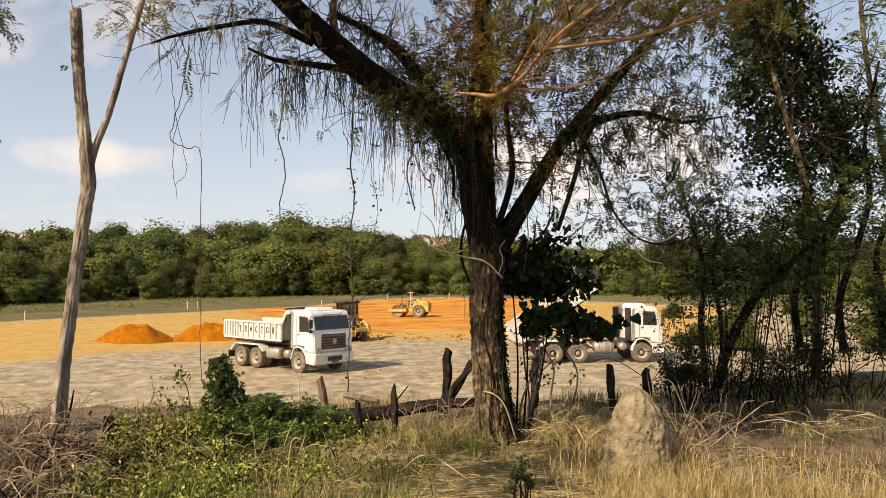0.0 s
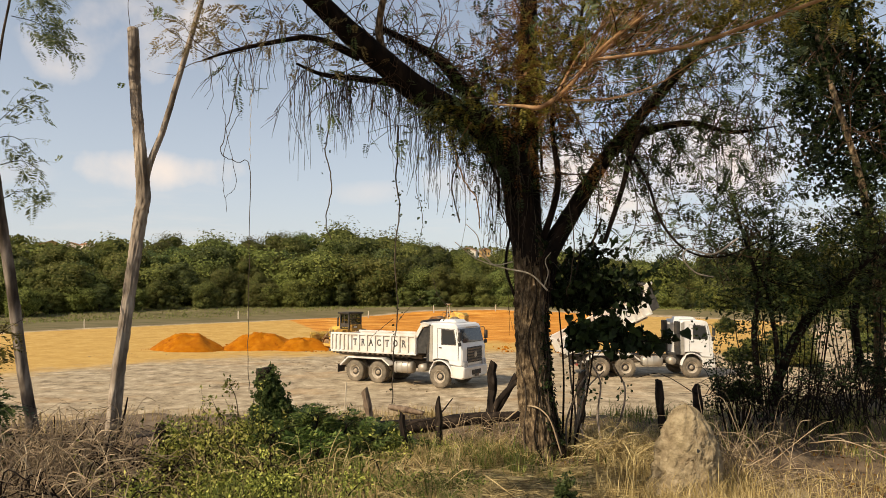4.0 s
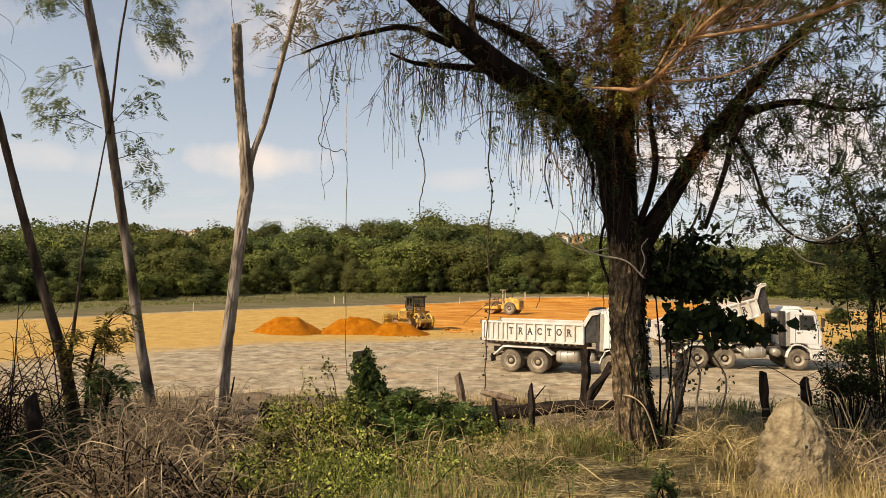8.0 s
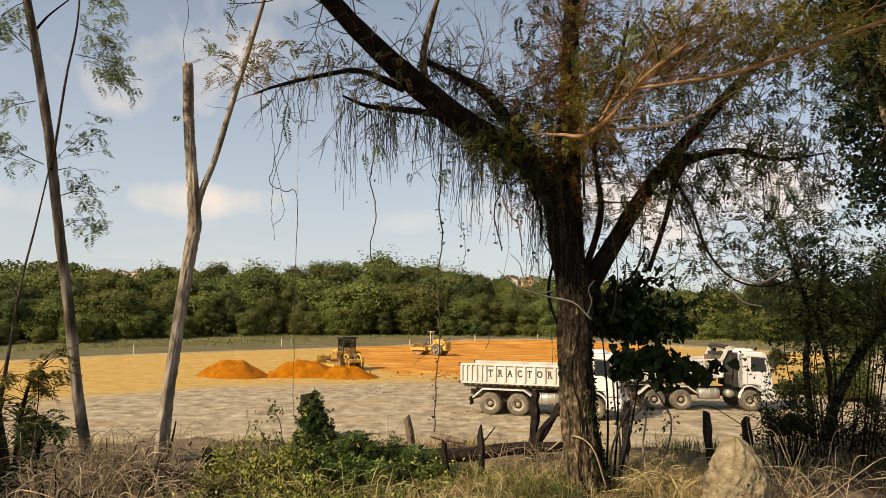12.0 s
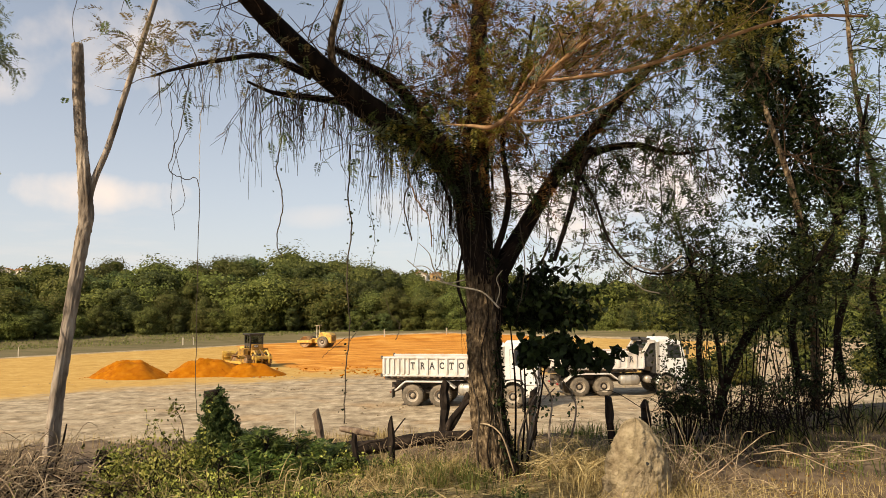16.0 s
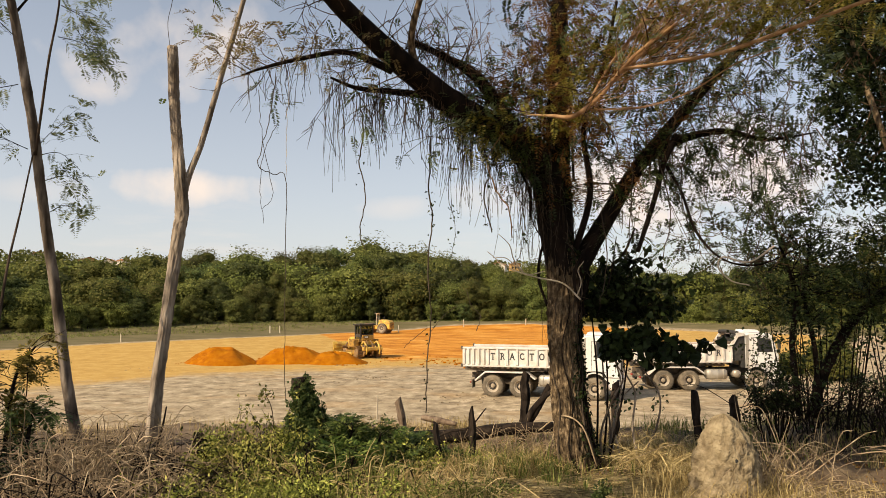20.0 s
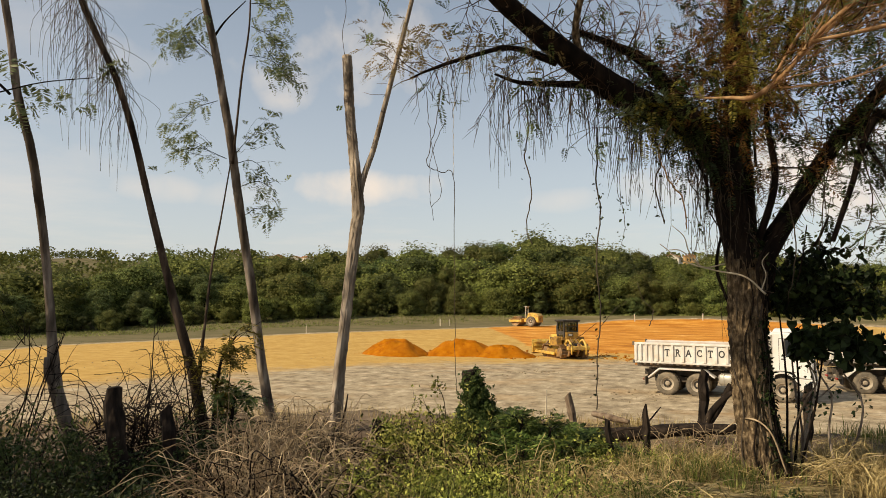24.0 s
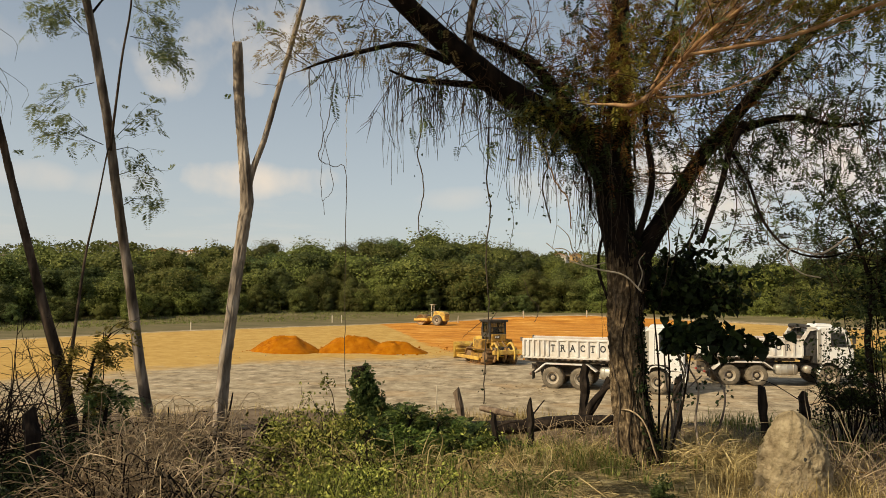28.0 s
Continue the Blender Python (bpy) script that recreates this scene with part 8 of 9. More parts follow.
def undergrowth():
    rng = np.random.default_rng(81)
    s = Shape()
    for args, low, high, n, lean in (((-36, -13, 4.6, 7.9, 0.14), 0.08, 0.40, 17000, 1.1), ((-36, -14, 4.8, 8.6, 0.3), 0.25, 0.62, 1700, 0.9), ((-19, -10, 7.6, 9.3, 0.2), 0.15, 0.45, 1500, 0.9), ((-34, -14, 8.5, 13.5, 0.2), 0.06, 0.25, 2200, 0.9), ((-9.5, -4, 9.9, 11.8, 0.14), 0.1, 0.4, 1300, 1.0), ((-16, -8, 10, 12.2, 0.14), 0.1, 0.4, 1500, 1.0),
                                     ((-12, 2, 5.2, 7.4, 0.2), 0.03, 0.12, 900, 1.2), ((1, 30, 5.4, 8.0, 0.12), 0.08, 0.38, 1300, 1.3), ((2, 16, 8.0, 10.4, 0.10), 0.10, 0.34, 1300, 1.3), ((28, 58, 5, 9, 0.16), 0.15, 0.45, 700, 1.1), ((0, 24, 9.5, 13.2, 0.18), 0.1, 0.36, 2600, 1.0), ((-40, 60, 13, 19, 0.25), 0.1, 0.35, 9000, 0.7), ((-5, 5, 9.1, 10.3, 0.09), 0.12, 0.42, 900, 1.3)):
        x, y = sector(n, rng, *args)
        grass(s, x, y, rng, low, high, 0.0045, lean)
    tagged(part("dry_grass", s, M["grass_dry"], smooth=False), "tall straw-coloured dry grass on the shelf", "grass", kind="stuff")
    s = Shape()
    for args, low, high, n in (((3, 27, 5.5, 9.9, 0.18), 0.15, 0.5, 1500), ((28, 58, 5.5, 9, 0.2), 0.15, 0.35, 300), ((-8, 4, 8.2, 11.5, 0.2), 0.1, 0.3, 700), ((-32, -10, 11, 16, 0.25), 0.1, 0.4, 3000), ((-6, -2, 5.4, 6.2, 0.12), 0.1, 0.25, 500), ((-4.5, 6, 9.0, 10.2, 0.1), 0.12, 0.42, 1000)):
        x, y = sector(n, rng, *args)
        grass(s, x, y, rng, low, high, 0.006, 0.8)
    tagged(part("green_grass", s, M["grass_green"], smooth=False), "green weeds and grass among dry straw", "grass", kind="stuff")
    s = Shape()
    for n, args, ln in ((1100, (-13, 4, 6.6, 9.3), 1.2), (260, (2, 16, 6.5, 9.5), 1.1), (420, (-13, 14, 12.2, 16), 0.4), (900, (-14, 6, 5.4, 9.6), 0.45), (500, (-30, -12, 5, 10), 0.35), (350, (-14, 14, 9.5, 13), 0.4), (260, (-20, 20, 18, 24), 0.5)):
        x, y = sector(n, rng, *args)
        for px, py in zip(x, y):
            a = rng.normal() * (0.3 if ln > 1 else 0.7)
            l2 = ln * rng.uniform(0.25, 1.1)
            d = np.array([math.cos(a), math.sin(a), 0]) * l2
            q = np.array([px, py, 0])
            e = q + d
            q[2], e[2] = gz(q[0], q[1]) + 0.012, gz(e[0], e[1]) + rng.uniform(0.012, 0.06)
            s.tube(np.array([q, (q + e) / 2 + [0, 0, 0.02], e]), [0.0045, 0.003], 3)
    tagged(part("straw_litter", s, M["straw"]), "fallen straw and dry stalks over bare earth", "straw", kind="stuff")
    s = Shape()
    x, y = sector(2600, rng, -30, 10, 5, 12)
    leaves(s, np.stack([x, y, ground_z(x, y) + 0.015], 1), 0.05, rng, 0.6, 0.0)
    tagged(part("leaf_litter", s, M["leaf_dry"], smooth=False), "dry fallen leaves on bare earth", "leaf litter", kind="stuff")


def far_grass():
    """Low tufts on the bank in front of the forest and at the lot's rim."""
    rng = np.random.default_rng(91)
    s = Shape()
    az = rng.uniform(-44, 60, 30000)
    base = np.interp(az, [p for p, _ in FOREST_BASE], [p for _, p in FOREST_BASE])
    far = np.interp(az, [p for p, _ in FILL_FAR], [p for _, p in FILL_FAR])
    r = far + 1.5 + (base - far + 3) * (0.42 + 0.58 * rng.random(30000) ** 0.8)
    x, y = -np.sin(np.radians(az)) * r, np.cos(np.radians(az)) * r
    grass(s, x, y, rng, 0.08, 0.34, 0.05, 1.2)
    tagged(part("bank_grass", s, M["bank"], smooth=False), "rough grass and weeds on the far bank", "grass", kind="stuff")


def stakes():
    for x, y, h, w in ((-5.6, 26.8, 0.95, 0.05), (-34.5, 93.5, 1.0, 0.14), (-33.2, 93.8, 1.0, 0.14), (-9, 108, 1.1, 0.16), (0.5, 110, 1.0, 0.16), (-44.5, 74, 0.9, 0.12), (-41, 77, 0.8, 0.12), (-17.5, 98.5, 1.0, 0.14)):
        s = Shape()
        s.box((0, 0, h / 2 - 0.05), (w, w * 0.6, h), 0.008)
        s.box((0, 0, h - 0.02), (w * 0.8, w * 0.5, 0.1), 0.02)
        ob = part("survey_stake", s, M["stake"], smooth=False)
        ob.location = (x, y, gz(x, y))
        ob.rotation_euler = (0.03, 0.02, x)
        tagged(ob, "pale wooden survey stake driven into the lot", "stake", "survey stakes")


def clods():
    """Loose lumps of dry clay over the lot, and fresh orange ones where the fill is being spread."""
    rng = np.random.default_rng(97)

    def lumps(n, az0, az1, r0, r1, low, high, clump):
        s = Shape()
        x, y = sector(n, rng, az0, az1, r0, r1, clump)
        size = low + (high - low) * rng.random(n) ** 3
        cube = np.array([[a, b, c] for a in (-1, 1) for b in (-1, 1) for c in (-1, 1)], float)
        sides = ((0, 1, 3, 2), (4, 6, 7, 5), (0, 4, 5, 1), (2, 3, 7, 6), (0, 2, 6, 4), (1, 5, 7, 3))
        v = cube[None] * size[:, None, None] * np.array([0.6, 0.5, 0.34]) * rng.uniform(0.55, 1.2, (n, 8, 3))
        a = rng.random(n) * 6.28
        vx = v[:, :, 0] * np.cos(a)[:, None] - v[:, :, 1] * np.sin(a)[:, None]
        vy = v[:, :, 0] * np.sin(a)[:, None] + v[:, :, 1] * np.cos(a)[:, None]
        v = np.stack([vx + x[:, None], vy + y[:, None], v[:, :, 2] + (ground_z(x, y) + size * 0.1)[:, None]], -1)
        for f in sides:
            s.many(v[:, list(f)], 4)
        return s

    tagged(part("clay_clods", lumps(1000, -20, 58, 20, 56, 0.03, 0.10, 1.1), M["clay"], smooth=False), "scattered dry clay clods on the levelled lot", "clods", kind="stuff")
    tagged(part("soil_clods", lumps(520, -8, 19, 53, 64, 0.06, 0.22, 1.6), M["soil"], smooth=False), "scattered lumps of fresh orange soil", "clods", kind="stuff")


def sapling(pts, n, seed, label):
    rng = np.random.default_rng(seed)
    t = thing("sapling", label, "sapling", at=(pts[0][0], pts[0][1], gz(pts[0][0], pts[0][1])))
    o = place_of(t)
    foot = (pts[0][0], pts[0][1], gz(pts[0][0], pts[0][1]) - 0.02)
    limb(t, "stem", [foot, *pts[1:]], [0.012, 0.008, 0.005], "bark", 5, seed)
    s = Shape()
    q = cluster(n, pts[-1], (0.09, 0.09, 0.09), rng)
    leaves(s, q - o, 0.06, rng, 0.6, 0.2)
    tagged(part("leaf_tuft", s, M["leaf_bush"], t, smooth=False), kind="stuff")


def bushes():
    g = "bushes along the fence"
    bush("sunlit green bush of small leaves by an ivy stump", (-3.16, 9.75, 1.98), (0.95, 0.6, 0.36), 3400, 0.085, 1, group=g)
    bush("sunlit green bush of small leaves in the grass", (-3.54, 8.94, 2.16), (0.85, 0.7, 0.56), 3200, 0.075, 2, group=g)
    bush("dark green leafy bush beside a fallen log", (-2.41, 10.96, 1.95), (0.8, 0.5, 0.30), 2400, 0.085, 3, "leaf_main", group=g)
    bush("bright green creeper bush by the log", (-2.49, 10.33, 2.04), (0.65, 0.4, 0.3), 2200, 0.09, 4, group=g)
    bush("dark shaded bush under the slender trees", (-6.93, 5.72, 2.46), (1.1, 0.7, 0.42), 4200, 0.07, 5, "leaf_main", group=g)
    # the dark leaf tone here holds the thicket's shade
    bush("dark shaded bush beside a blackened post", (-5.93, 7.26, 2.30), (0.9, 0.6, 0.4), 3200, 0.07, 6, "leaf_dark_shade", group=g)
    bush("low dark bush in dry brush", (-5.35, 5.92, 2.46), (0.9, 0.6, 0.3), 1500, 0.06, 7, "leaf_dark_shade", group=g)
    bush("low green bush at the shelf's rim", (-1.28, 9.94, 1.99), (0.9, 0.6, 0.22), 1800, 0.06, 8, group=g)
    bush("sunlit yellow-green bush in front of the stump", (-2.70, 7.98, 2.12), (0.9, 0.5, 0.42), 2600, 0.065, 21, group=g)
    bush("ferny green bush below the log", (-1.84, 9.45, 2.08), (0.7, 0.5, 0.3), 2200, 0.075, 22, group=g)
    # dark-toned weeds stand in for the shade in the hollow
    bush("weeds toned dark as shade in the hollow below the log", (-1.75, 10.40, 1.98), (0.65, 0.22, 0.12), 1100, 0.075, 25, "leaf_dark_shade", group=g)
    bush("weeds toned dark as shade beside the ivy stump", (-2.75, 10.2, 2.1), (0.45, 0.3, 0.3), 1800, 0.075, 26, "leaf_dark_shade", group=g)
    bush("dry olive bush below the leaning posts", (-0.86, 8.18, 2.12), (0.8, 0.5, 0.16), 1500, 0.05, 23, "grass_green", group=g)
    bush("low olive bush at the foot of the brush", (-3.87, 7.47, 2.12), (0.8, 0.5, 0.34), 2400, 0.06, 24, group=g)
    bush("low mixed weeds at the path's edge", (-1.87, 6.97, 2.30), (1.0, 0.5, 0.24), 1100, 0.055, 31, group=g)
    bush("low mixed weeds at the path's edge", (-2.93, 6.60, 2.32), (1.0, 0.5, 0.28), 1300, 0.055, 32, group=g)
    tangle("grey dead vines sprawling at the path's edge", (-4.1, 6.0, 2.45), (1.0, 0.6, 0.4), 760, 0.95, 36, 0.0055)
    # dark stalks low in the sprawl give its gaps a painted shade
    tangle("dark stalks as shade among dead vines at the path's edge", (-4.1, 6.0, 2.3), (1.1, 0.6, 0.3), 420, 0.8, 37, 0.008, "bark_dark_shade")
    bush("dark weeds in the shade at the path's edge", (-5.36, 4.48, 2.60), (1.2, 0.5, 0.2), 1800, 0.055, 34, "leaf_dark_shade", group=g)
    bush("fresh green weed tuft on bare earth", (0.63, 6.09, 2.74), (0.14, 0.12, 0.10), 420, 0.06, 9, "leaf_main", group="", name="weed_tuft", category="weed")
    bush("dark undergrowth in the shade of the trees", (3.90, 11.61, 3.09), (0.5, 0.4, 0.42), 1900, 0.065, 10, "leaf_dark_shade", group=g)
    bush("dark undergrowth in the shade of the trees", (5.77, 11.71, 3.16), (0.9, 0.6, 0.28), 1100, 0.06, 11, "leaf_dark_shade", group=g)
    bush("dark undergrowth in the shade of the trees", (7.02, 12.17, 3.25), (0.9, 0.6, 0.28), 1000, 0.06, 12, "leaf_dark_shade", group=g)
    bush("light green shrub with fine leaves behind the trees", (4.83, 12.12, 4.93), (1.2, 0.8, 0.45), 1300, 0.085, 13, "leaf_bush", group=g)
    bush("light green shrub with fine leaves behind the trees", (6.38, 12.52, 5.36), (1.0, 0.8, 0.4), 900, 0.085, 14, "leaf_bush", group=g)
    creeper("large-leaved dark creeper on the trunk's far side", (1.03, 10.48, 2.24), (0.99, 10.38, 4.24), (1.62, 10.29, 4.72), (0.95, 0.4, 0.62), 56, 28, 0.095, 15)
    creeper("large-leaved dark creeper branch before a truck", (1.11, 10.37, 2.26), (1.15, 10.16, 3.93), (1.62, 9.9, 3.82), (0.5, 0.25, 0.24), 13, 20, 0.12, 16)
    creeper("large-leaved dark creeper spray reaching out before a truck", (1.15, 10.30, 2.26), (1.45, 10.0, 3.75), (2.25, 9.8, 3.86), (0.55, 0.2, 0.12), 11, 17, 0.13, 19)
    ferny_plant("ferny plant on a leaning stem, toned golden as sunlit", [(-6.29, 8.00, 2.11), (-6.27, 8.01, 2.95), (-6.21, 8.06, 3.57), (-6.06, 8.17, 3.88)], 17, 150, "leaf_sun_gold")
    ferny_plant("dark ferny plant beside a blackened post", [(-6.00, 7.97, 2.37), (-5.97, 7.99, 2.82), (-5.93, 8.02, 3.20)], 18, 120)
    for k, (x, y, h) in enumerate(((-2.75, 9.7, 0.5), (-2.45, 9.55, 0.62), (-2.1, 9.75, 0.5), (-2.95, 9.2, 0.45), (-1.8, 9.5, 0.35), (-2.3, 9.1, 0.4))):
        z = gz(x, y)
        ferny_plant("fresh green ferny weed beside the ivy stump", [(x, y, z - 0.02), (x + 0.05, y, z + h * 0.5), (x + 0.12, y - 0.03, z + h)], 50 + k, 84, "leaf_fern")
    for k, (x, y, h) in enumerate(((-2.35, 10.0, 0.48), (-2.0, 10.15, 0.36), (-1.6, 9.95, 0.26), (-1.75, 10.2, 0.3), (-2.6, 9.95, 0.55), (-1.35, 9.8, 0.22))):
        z = gz(x, y)
        ferny_plant("green ferny weed in the hollow below the log", [(x, y, z - 0.02), (x - 0.04, y, z + h * 0.5), (x + 0.08, y - 0.05, z + h)], 60 + k, 90, "leaf_fern" if k % 2 else "leaf_main")
    bush("dark leafy bush at the far shaded edge", (8.47, 12.44, 3.72), (0.9, 0.6, 0.7), 3200, 0.09, 18, "leaf_dark_shade", group=g)
    # stump clad in ivy
    t = thing("ivy_stump", "tall stump clad in sunlit green ivy", "stump", at=(-3.28, 10.42, gz(-3.28, 10.42)))
    o = place_of(t)
    rng = np.random.default_rng(8)
    limb(t, "stump_wood", [(-3.22, 10.44, 1.51), (-3.27, 10.42, 2.28), (-3.34, 10.40, 2.97), (-3.38, 10.39, 3.30)], [0.17, 0.15, 0.13, 0.12], "post", 9, 4)
    s = Shape()
    foot, head = np.array((-3.16, 10.45, 1.77)), np.array((-3.36, 10.39, 3.30))
    for k in range(210):
        u = 0.25 + 0.72 * (k + rng.random()) / 210
        a = rng.random() * 2 * math.pi
        out = np.array([math.cos(a), math.sin(a), 0.0])
        p = foot + (head - foot) * u + out * rng.uniform(0.04, 0.05 + 0.6 * (1 - u)) + [0.06 * (1 - u), 0, 0]
        rad = rng.uniform(0.04, 0.065 + 0.1 * (1 - u))
        m = int(60 + 700 * rad)
        leaves(s, p + turns(m, rng) * rad * (0.3 + 0.7 * rng.random((m, 1))) - o, 0.055, rng, 0.7, 0.4)
        e = p + (out * 0.6 + np.array([0, 0, 0.3]) + 0.4 * turns(1, rng)[0]) * rng.uniform(0.12, 0.24)
        leaves(s, p + (e - p) * rng.random((14, 1)) + 0.015 * rng.normal(size=(14, 3)) - o, 0.05, rng, 0.6, 0.3)
    tagged(part("ivy_leaves", s, M["leaf_main"], t, smooth=False), kind="stuff")
    sapling([(-3.90, 10.84, 2.40), (-3.95, 10.82, 2.72), (-4.06, 10.78, 3.01)], 60, 1, "thin sapling with a small leafy top")
    sapling([(-4.57, 10.03, 2.13), (-4.59, 10.02, 2.30), (-4.61, 10.01, 2.43)], 260, 2, "small dark leafy sapling in the brush")
    tangle("heap of grey dead vines and twigs", (-4.87, 8.06, 2.24), (1.05, 0.7, 0.66), 1250, 0.9, 1, 0.0058)
    # near-black twigs inside the heap, in place of its inner shade
    tangle("dark twigs as shade deep in the dead heap", (-4.98, 8.11, 2.01), (1.0, 0.6, 0.5), 700, 0.8, 21, 0.009, "bark_dark_shade")
    tangle("pale straw stalks arching over the bushes", (-2.63, 8.21, 2.06), (1.5, 0.6, 0.4), 300, 0.8, 22, 0.006, "straw", 0.15)
    tangle("pale straw stalks arching over the bushes", (-1.22, 8.94, 2.02), (1.1, 0.6, 0.25), 220, 0.7, 23, 0.005, "straw", 0.12)
    # dark stalks colour the gaps under the bushes as shade
    tangle("dark stalks as shade below the bushes", (-2.96, 8.31, 1.95), (1.7, 0.7, 0.25), 220, 0.7, 24, 0.006, "bark_dark_shade")
    tangle("heap of grey dead vines and twigs", (-4.93, 7.26, 2.39), (0.9, 0.6, 0.5), 850, 0.95, 2, 0.0058)
    tangle("heap of long straw beside the trunk", (1.74, 9.77, 2.46), (0.5, 0.3, 0.14), 240, 0.7, 12, 0.006, "straw", 0.12)
    tangle("bent straw in front of the log", (-0.57, 9.81, 2.07), (0.8, 0.5, 0.12), 300, 0.8, 13, 0.005, "straw", 0.08)
    tangle("long flattened straw on the shelf", (-0.50, 7.61, 2.30), (1.3, 0.7, 0.03), 360, 1.2, 14, 0.005, "straw", 0.02)
    tangle("dark dead twigs standing in the thicket", (-7.13, 7.54, 2.66), (1.2, 0.6, 0.6), 110, 1.1, 31, 0.006, "bark_dark_shade", 0.25)
    tangle("grey fallen branches on shaded earth", (4.75, 9.54, 2.75), (1.5, 0.8, 0.04), 34, 0.9, 33, 0.011, "dry_twig", 0.01)
    tangle("loose dead twigs among shaded leaves", (-7.47, 6.01, 2.61), (1.3, 0.8, 0.35), 200, 0.8, 3, 0.006)
    tangle("loose dead twigs under the slender trees", (-6.86, 7.25, 2.65), (0.9, 0.6, 0.6), 260, 1.2, 4, 0.006, "bark_dark_shade")
    tangle("dead twigs at the foot of the trunk", (-0.20, 10.62, 2.06), (0.9, 0.5, 0.25), 260, 0.7, 5, 0.005)
    tangle("dead twigs below the shaded trees", (4.79, 11.06, 3.01), (1.8, 0.8, 0.4), 330, 1.0, 6, 0.006, "bark_dark_shade")
    tangle("pale dead stems by the termite mound", (3.00, 9.04, 2.45), (0.9, 0.8, 0.3), 220, 1.0, 7, 0.005)
    # bare shrubs with thin upright stems
    rng = np.random.default_rng(15)
    for x, y in ((-6.94, 7.45), (-8.17, 6.57), (-6.70, 8.19), (-8.04, 5.93)):
        t = thing("bare_shrub", "leafless dark shrub with thin crossing stems", "shrub", "leafless shrubs", at=(x, y, gz(x, y)))
        for _ in range(4):
            d = turns(1, rng)[0]
            e = np.array([d[0] * 0.9, d[1] * 0.4, rng.uniform(0.9, 2.0)])
            s = Shape()
            s.tube(bend([(0, 0, -0.03), e * 0.5 + 0.12 * rng.normal(size=3), e], 4), [0.012, 0.004], 5)
            for u in (0.3, 0.45, 0.6, 0.75, 0.9):
                p = e * u
                q = p + np.array([rng.normal() * 0.4, rng.normal() * 0.2, rng.uniform(0.1, 0.5)])
                s.tube(bend([p, (p + q) / 2 + 0.04 * rng.normal(size=3), q], 3), [0.005, 0.002], 4)
                twigs(s, [p + (q - p) * w for w in (0.4, 0.7)], 0.3, rng, 0.004, 0.4, 1)
            part("stem", s, M["bark_dark_shade"], t)
    for x, y, sc in ((1.02, 8.97, 0.06), (0.83, 8.79, 0.035), (1.75, 8.65, 0.03)):
        s = Shape()
        s.box((0, 0, sc * 0.3), (sc * 2, sc * 1.4, sc * 0.9), sc * 0.3, Euler((0.2, 0.1, x)).to_matrix())
        ob = part("stone", s, M["stone"])
        ob.location = (x, y, gz(x, y))
        tagged(ob, "small pale stone on bare earth", "stone", "loose stones")


def shade_tree():
    """An unseen tree, added so that its crown shades the thicket; it stands outside the view."""
    rng = np.random.default_rng(95)
    t = thing("shade_tree", "leafy unseen tree added to shade the thicket", "tree", at=(-9.8, 1.2, gz(-9.8, 1.2)))
    o = place_of(t)
    limb(t, "trunk", [(-9.8, 1.2, 2.4), (-9.7, 1.3, 4.5), (-9.4, 1.6, 6.5), (-9.0, 2.0, 8.0)], [0.2, 0.16, 0.12, 0.06], "bark", 9, 1)
    s = Shape()
    q = np.vstack([np.array((-9.6, 3.1, 5.1)) + ball_points(1000, rng, 0.0) * np.array([1.8, 1.6, 0.9]), cluster(620, (-10.7, 3.9, 6.5), (0.75, 0.7, 0.8), rng)])
    leaves(s, q - o, 0.26, rng, 0.6, 0.2)
    tagged(part("crown", s, M["leaf_main"], t, smooth=False), kind="stuff")


old_tree()
shade_tree()
hanging_roots()
hanging_vines()
pole_tree()
left_trees()
right_trees()
fence_and_logs()
stems_by_trunk()
termite_mound(2.23, 8.34, 0.70, 1.03, 3, "tall pale clay termite mound in dry grass")
termite_mound(3.23, 7.81, 0.46, 0.27, 5, "low clay termite mound among dry grass")
undergrowth()
far_grass()
clods()
stakes()
bushes()

# ---- the works on the lot ----
truck_a, bed_a, wheels_a = dump_truck("white three-axle dump truck with black letters, driving over the lot", (0, 0, 0), 0)
truck_b, bed_b, wheels_b = dump_truck("white three-axle dump truck lowering its tipping bed", (0, 0, 0), 0)
hoist(truck_b)
dozer = bulldozer()
compactor = roller()
soil_pile(-23.2, 52.3, 6.1, 4.2, 1.72, 1, "cone of fresh orange soil on the lot")
soil_pile(-17.9, 53.5, 6.1, 4.0, 1.78, 2, "flat-topped pile of fresh orange soil")
soil_pile(-14.6, 53.6, 4.8, 3.4, 1.25, 3, "low spread pile of orange soil beside the larger heap")
make_forest()
far_woods()
place_houses()


def on_ground(x, y, heading):
    return pose(x, y, gz(x, y), 0, 0, heading)


def track_of(rows, step=0.5):
    """Positions at even times from rows of (t, x, y, heading), smoothed."""
    t = np.array([q[0] for q in rows])
    ts = np.arange(0, 28.01, step)
    p = np.array([[np.interp(u, t, [q[k] for q in rows]) for k in (1, 2, 3)] for u in ts])
    for _ in range(2):
        p[1:-1] = 0.25 * p[:-2] + 0.5 * p[1:-1] + 0.25 * p[2:]
    return ts, p


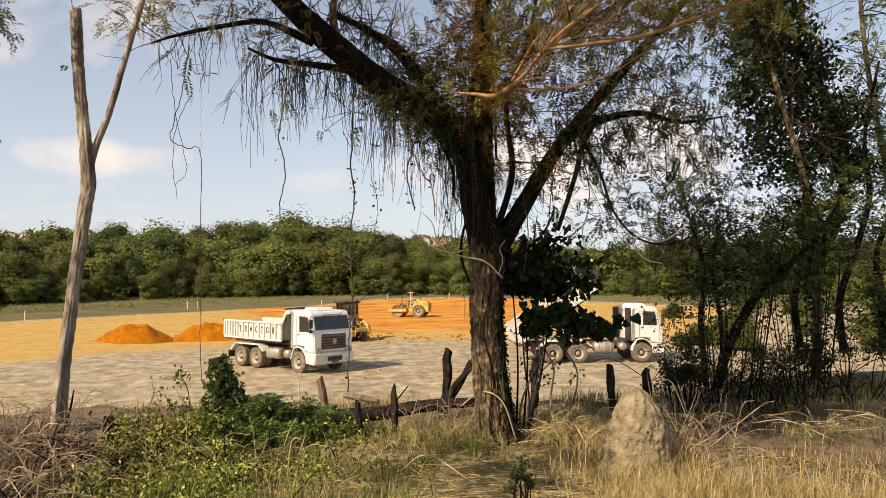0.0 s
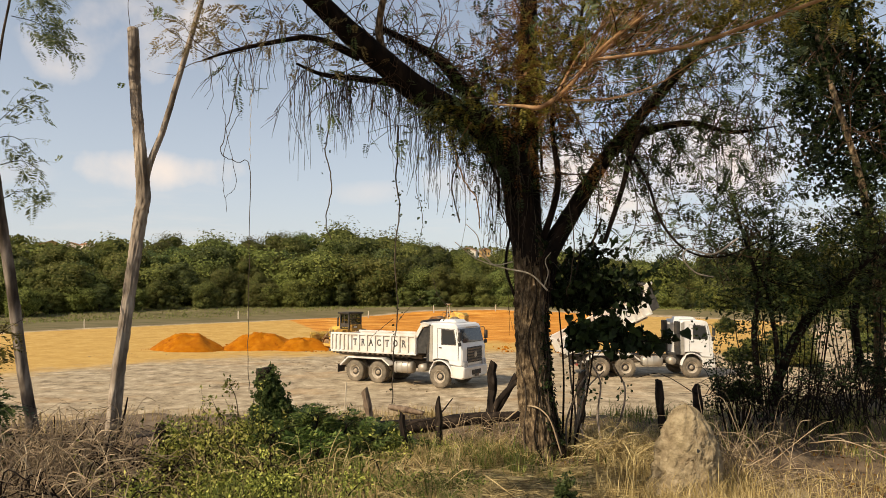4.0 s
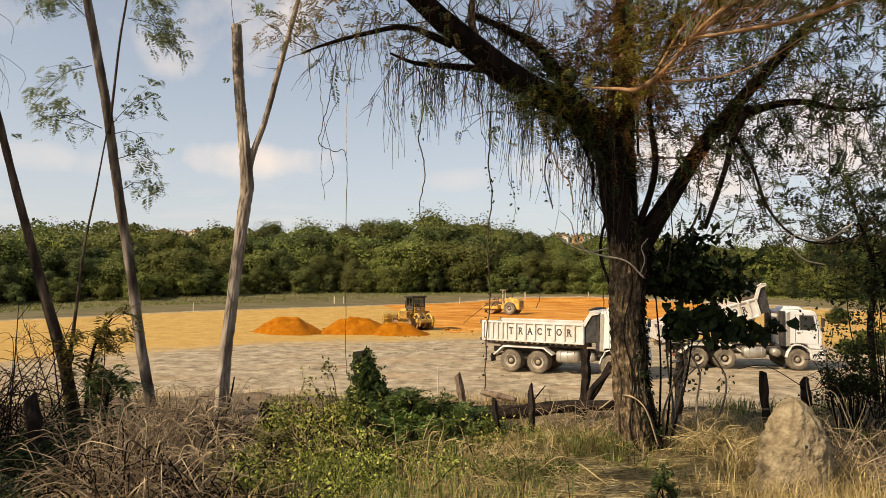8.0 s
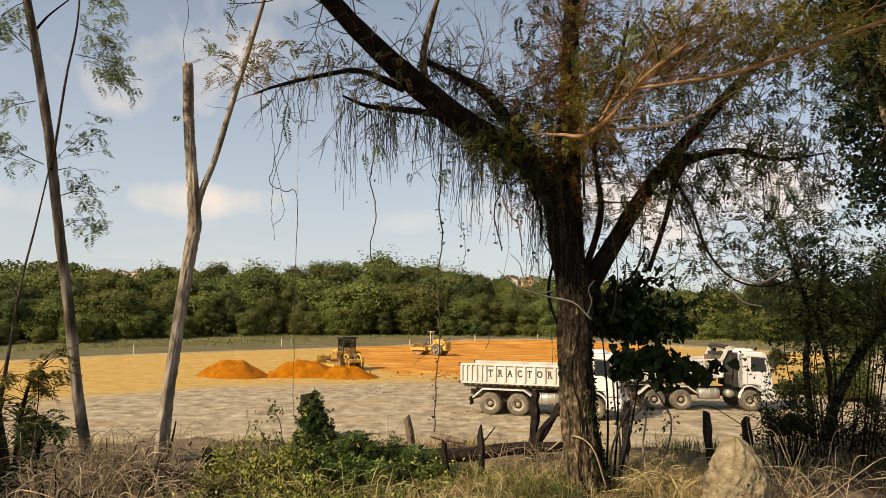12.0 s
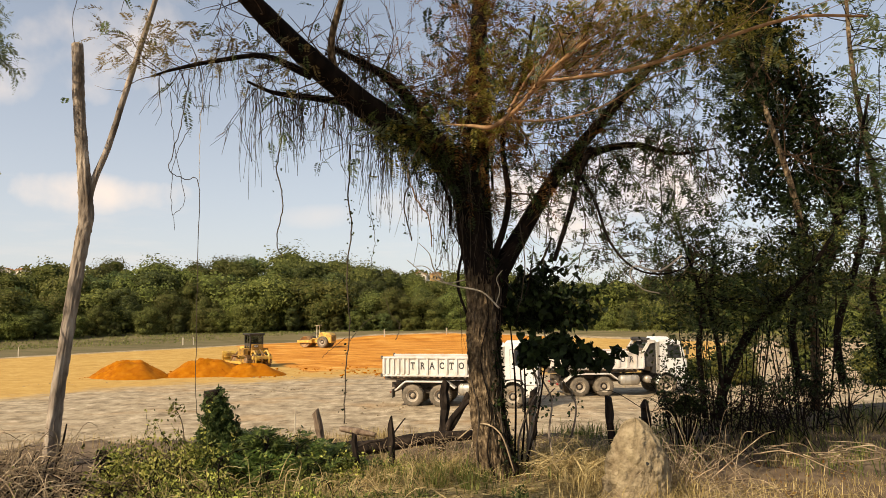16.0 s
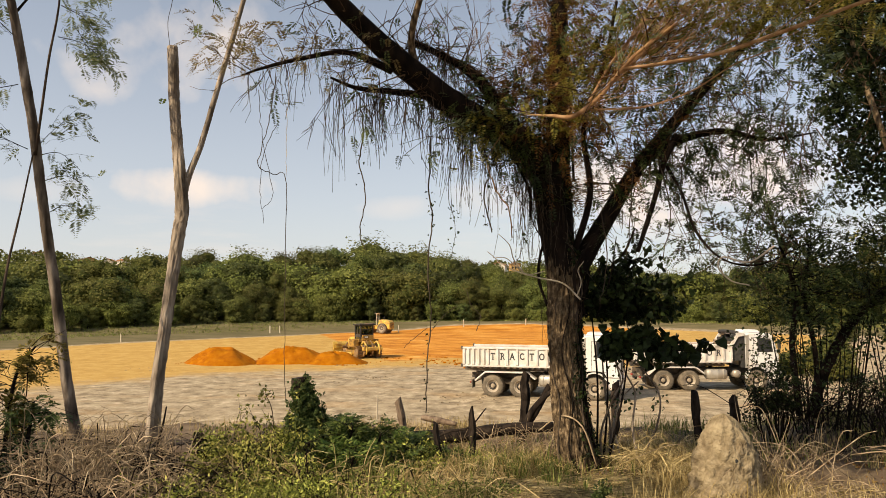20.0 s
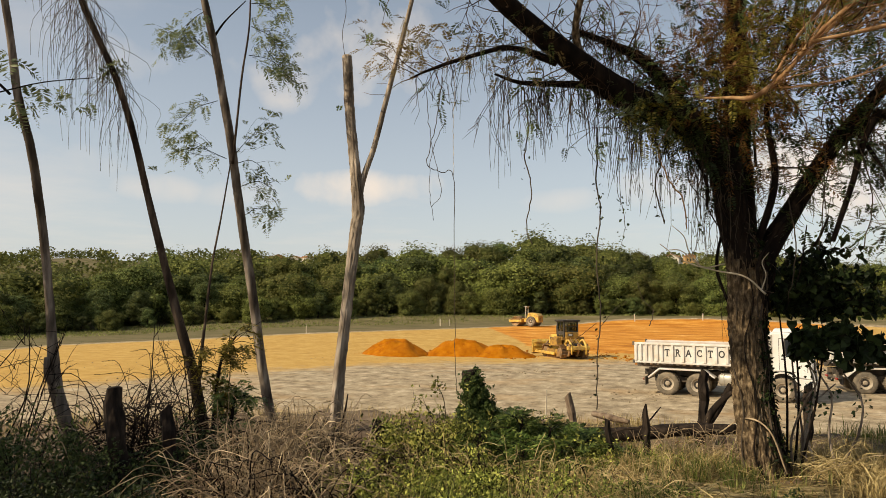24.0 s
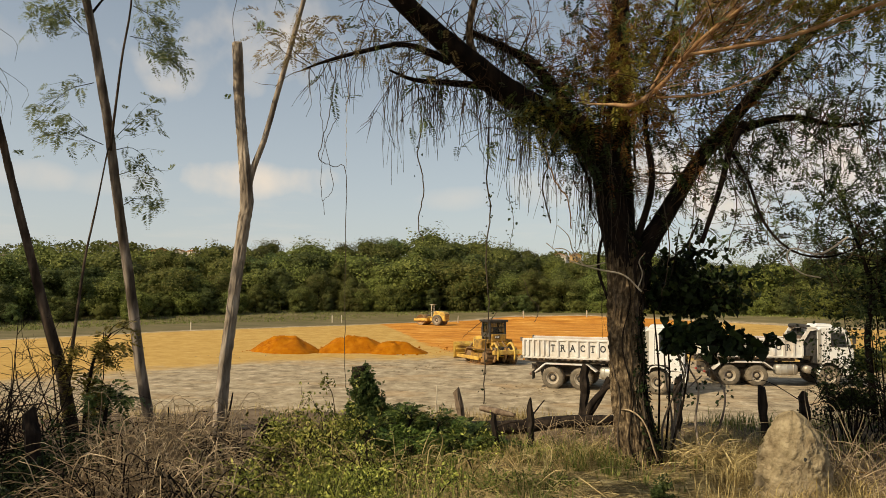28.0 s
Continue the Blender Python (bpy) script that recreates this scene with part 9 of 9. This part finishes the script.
def drive(vehicle, wheels, rows, radius):
    ts, p = track_of(rows)
    walk(vehicle, [(float(t), on_ground(x, y, h)) for t, (x, y, h) in zip(ts, p)])
    if not wheels:
        return
    # wheels roll as far as the vehicle goes ahead
    fine = np.linspace(0, 28, 141)
    x, y, h = (np.interp(fine, ts, p[:, k]) for k in range(3))
    ahead = np.diff(x) * np.cos(np.radians(h[:-1])) + np.diff(y) * np.sin(np.radians(h[:-1]))
    spin = np.degrees(np.concatenate([[0], np.cumsum(ahead)]) / radius)
    for w in wheels:
        at = w.location.copy()
        walk(w, [(float(t), pose(at.x, at.y, at.z, 0, a, 0)) for t, a in zip(fine, spin)])


def polar(t, az, r, heading):
    return (t, -math.sin(radians(az)) * r, math.cos(radians(az)) * r, heading)


def motions():
    drive(truck_a, wheels_a, ((0, -10.05, 37.95, -40.5), (1, -9.1, 37.2, -37.5), (2, -8.15, 36.55, -34), (3.5, -6.75, 36.05, -27.5), (5, -5.42, 35.6, -21), (7, -3.91, 35.06, -17.4), (8, -3.15, 34.9, -16),
                              (9, -2.46, 34.85, -15), (10, -1.95, 34.9, -14.8), (11, -1.79, 35.07, -14), (12, -1.86, 35.2, -12.5), (13, -1.8, 35.45, -11.2), (14, -1.55, 35.6, -10.5), (16, -1.28, 35.7, -10), (28, -1.28, 35.75, -9.4)), 0.525)
    drive(truck_b, wheels_b, ((0, 5.55, 38.55, 6.5), (8, 5.4, 38.45, 6.8), (11, 5.5, 38.5, 6.8), (12, 5.95, 38.7, 6.6), (13, 6.6, 39.0, 6.3), (14, 7.0, 39.2, 6.1), (15.5, 7.2, 39.3, 6), (28, 7.15, 39.25, 5.8)), 0.525)
    b = bed_b.location.copy()
    walk(bed_b, [(t, pose(b.x - 0.25 * min(a / 12, 1), b.y, b.z, 0, -a, 0)) for t, a in ((0, 34), (1, 31), (2.5, 27), (4.5, 25), (6, 22), (7, 19), (8, 16), (9, 13), (10, 9), (11, 6), (12, 3), (13, 0.5), (14, 0), (28, 0))])
    drive(dozer, (), (polar(0, 8.3, 53.5, 137), polar(2.5, 10.7, 54.0, 140), polar(4.5, 12.1, 55, 142), polar(6, 12.9, 57.5, 140), polar(8, 13.9, 61, 136), polar(10, 14.7, 63, 134), polar(12, 15.3, 64, 132),
                      polar(13.5, 15.7, 64.5, 132), polar(15.5, 15.4, 64.8, 132), polar(17, 14.8, 64.5, 131), polar(18, 14.35, 63.8, 130), polar(20, 13.0, 61.5, 130), polar(22.5, 11.5, 57.5, 130),
                      polar(25, 9.3, 53.5, 129), polar(27, 7.9, 49.5, 127), polar(28, 7.4, 47.4, 126)), 1)
    drive(compactor, (), (polar(0, 2.8, 79.8, 165), polar(1, 2.1, 78, 165), polar(2.5, 2.1, 78, 163), polar(4.5, 4.0, 79.5, 160), polar(6, 5.1, 81, 160), polar(8, 6.5, 81.3, 160), polar(10, 7.2, 81.5, 160),
                          polar(12, 8.3, 83, 160), polar(13.5, 8.7, 85, 160), polar(15.5, 9.8, 89, 160), polar(17, 10.5, 92.2, 160), polar(18, 10.9, 94.2, 160), polar(20, 11.7, 98, 162), polar(22.5, 12.7, 99.5, 162),
                          polar(25, 13.5, 100.5, 162), polar(27, 12.6, 97.8, 162), polar(28, 12.1, 94.5, 162)), 1)


motions()
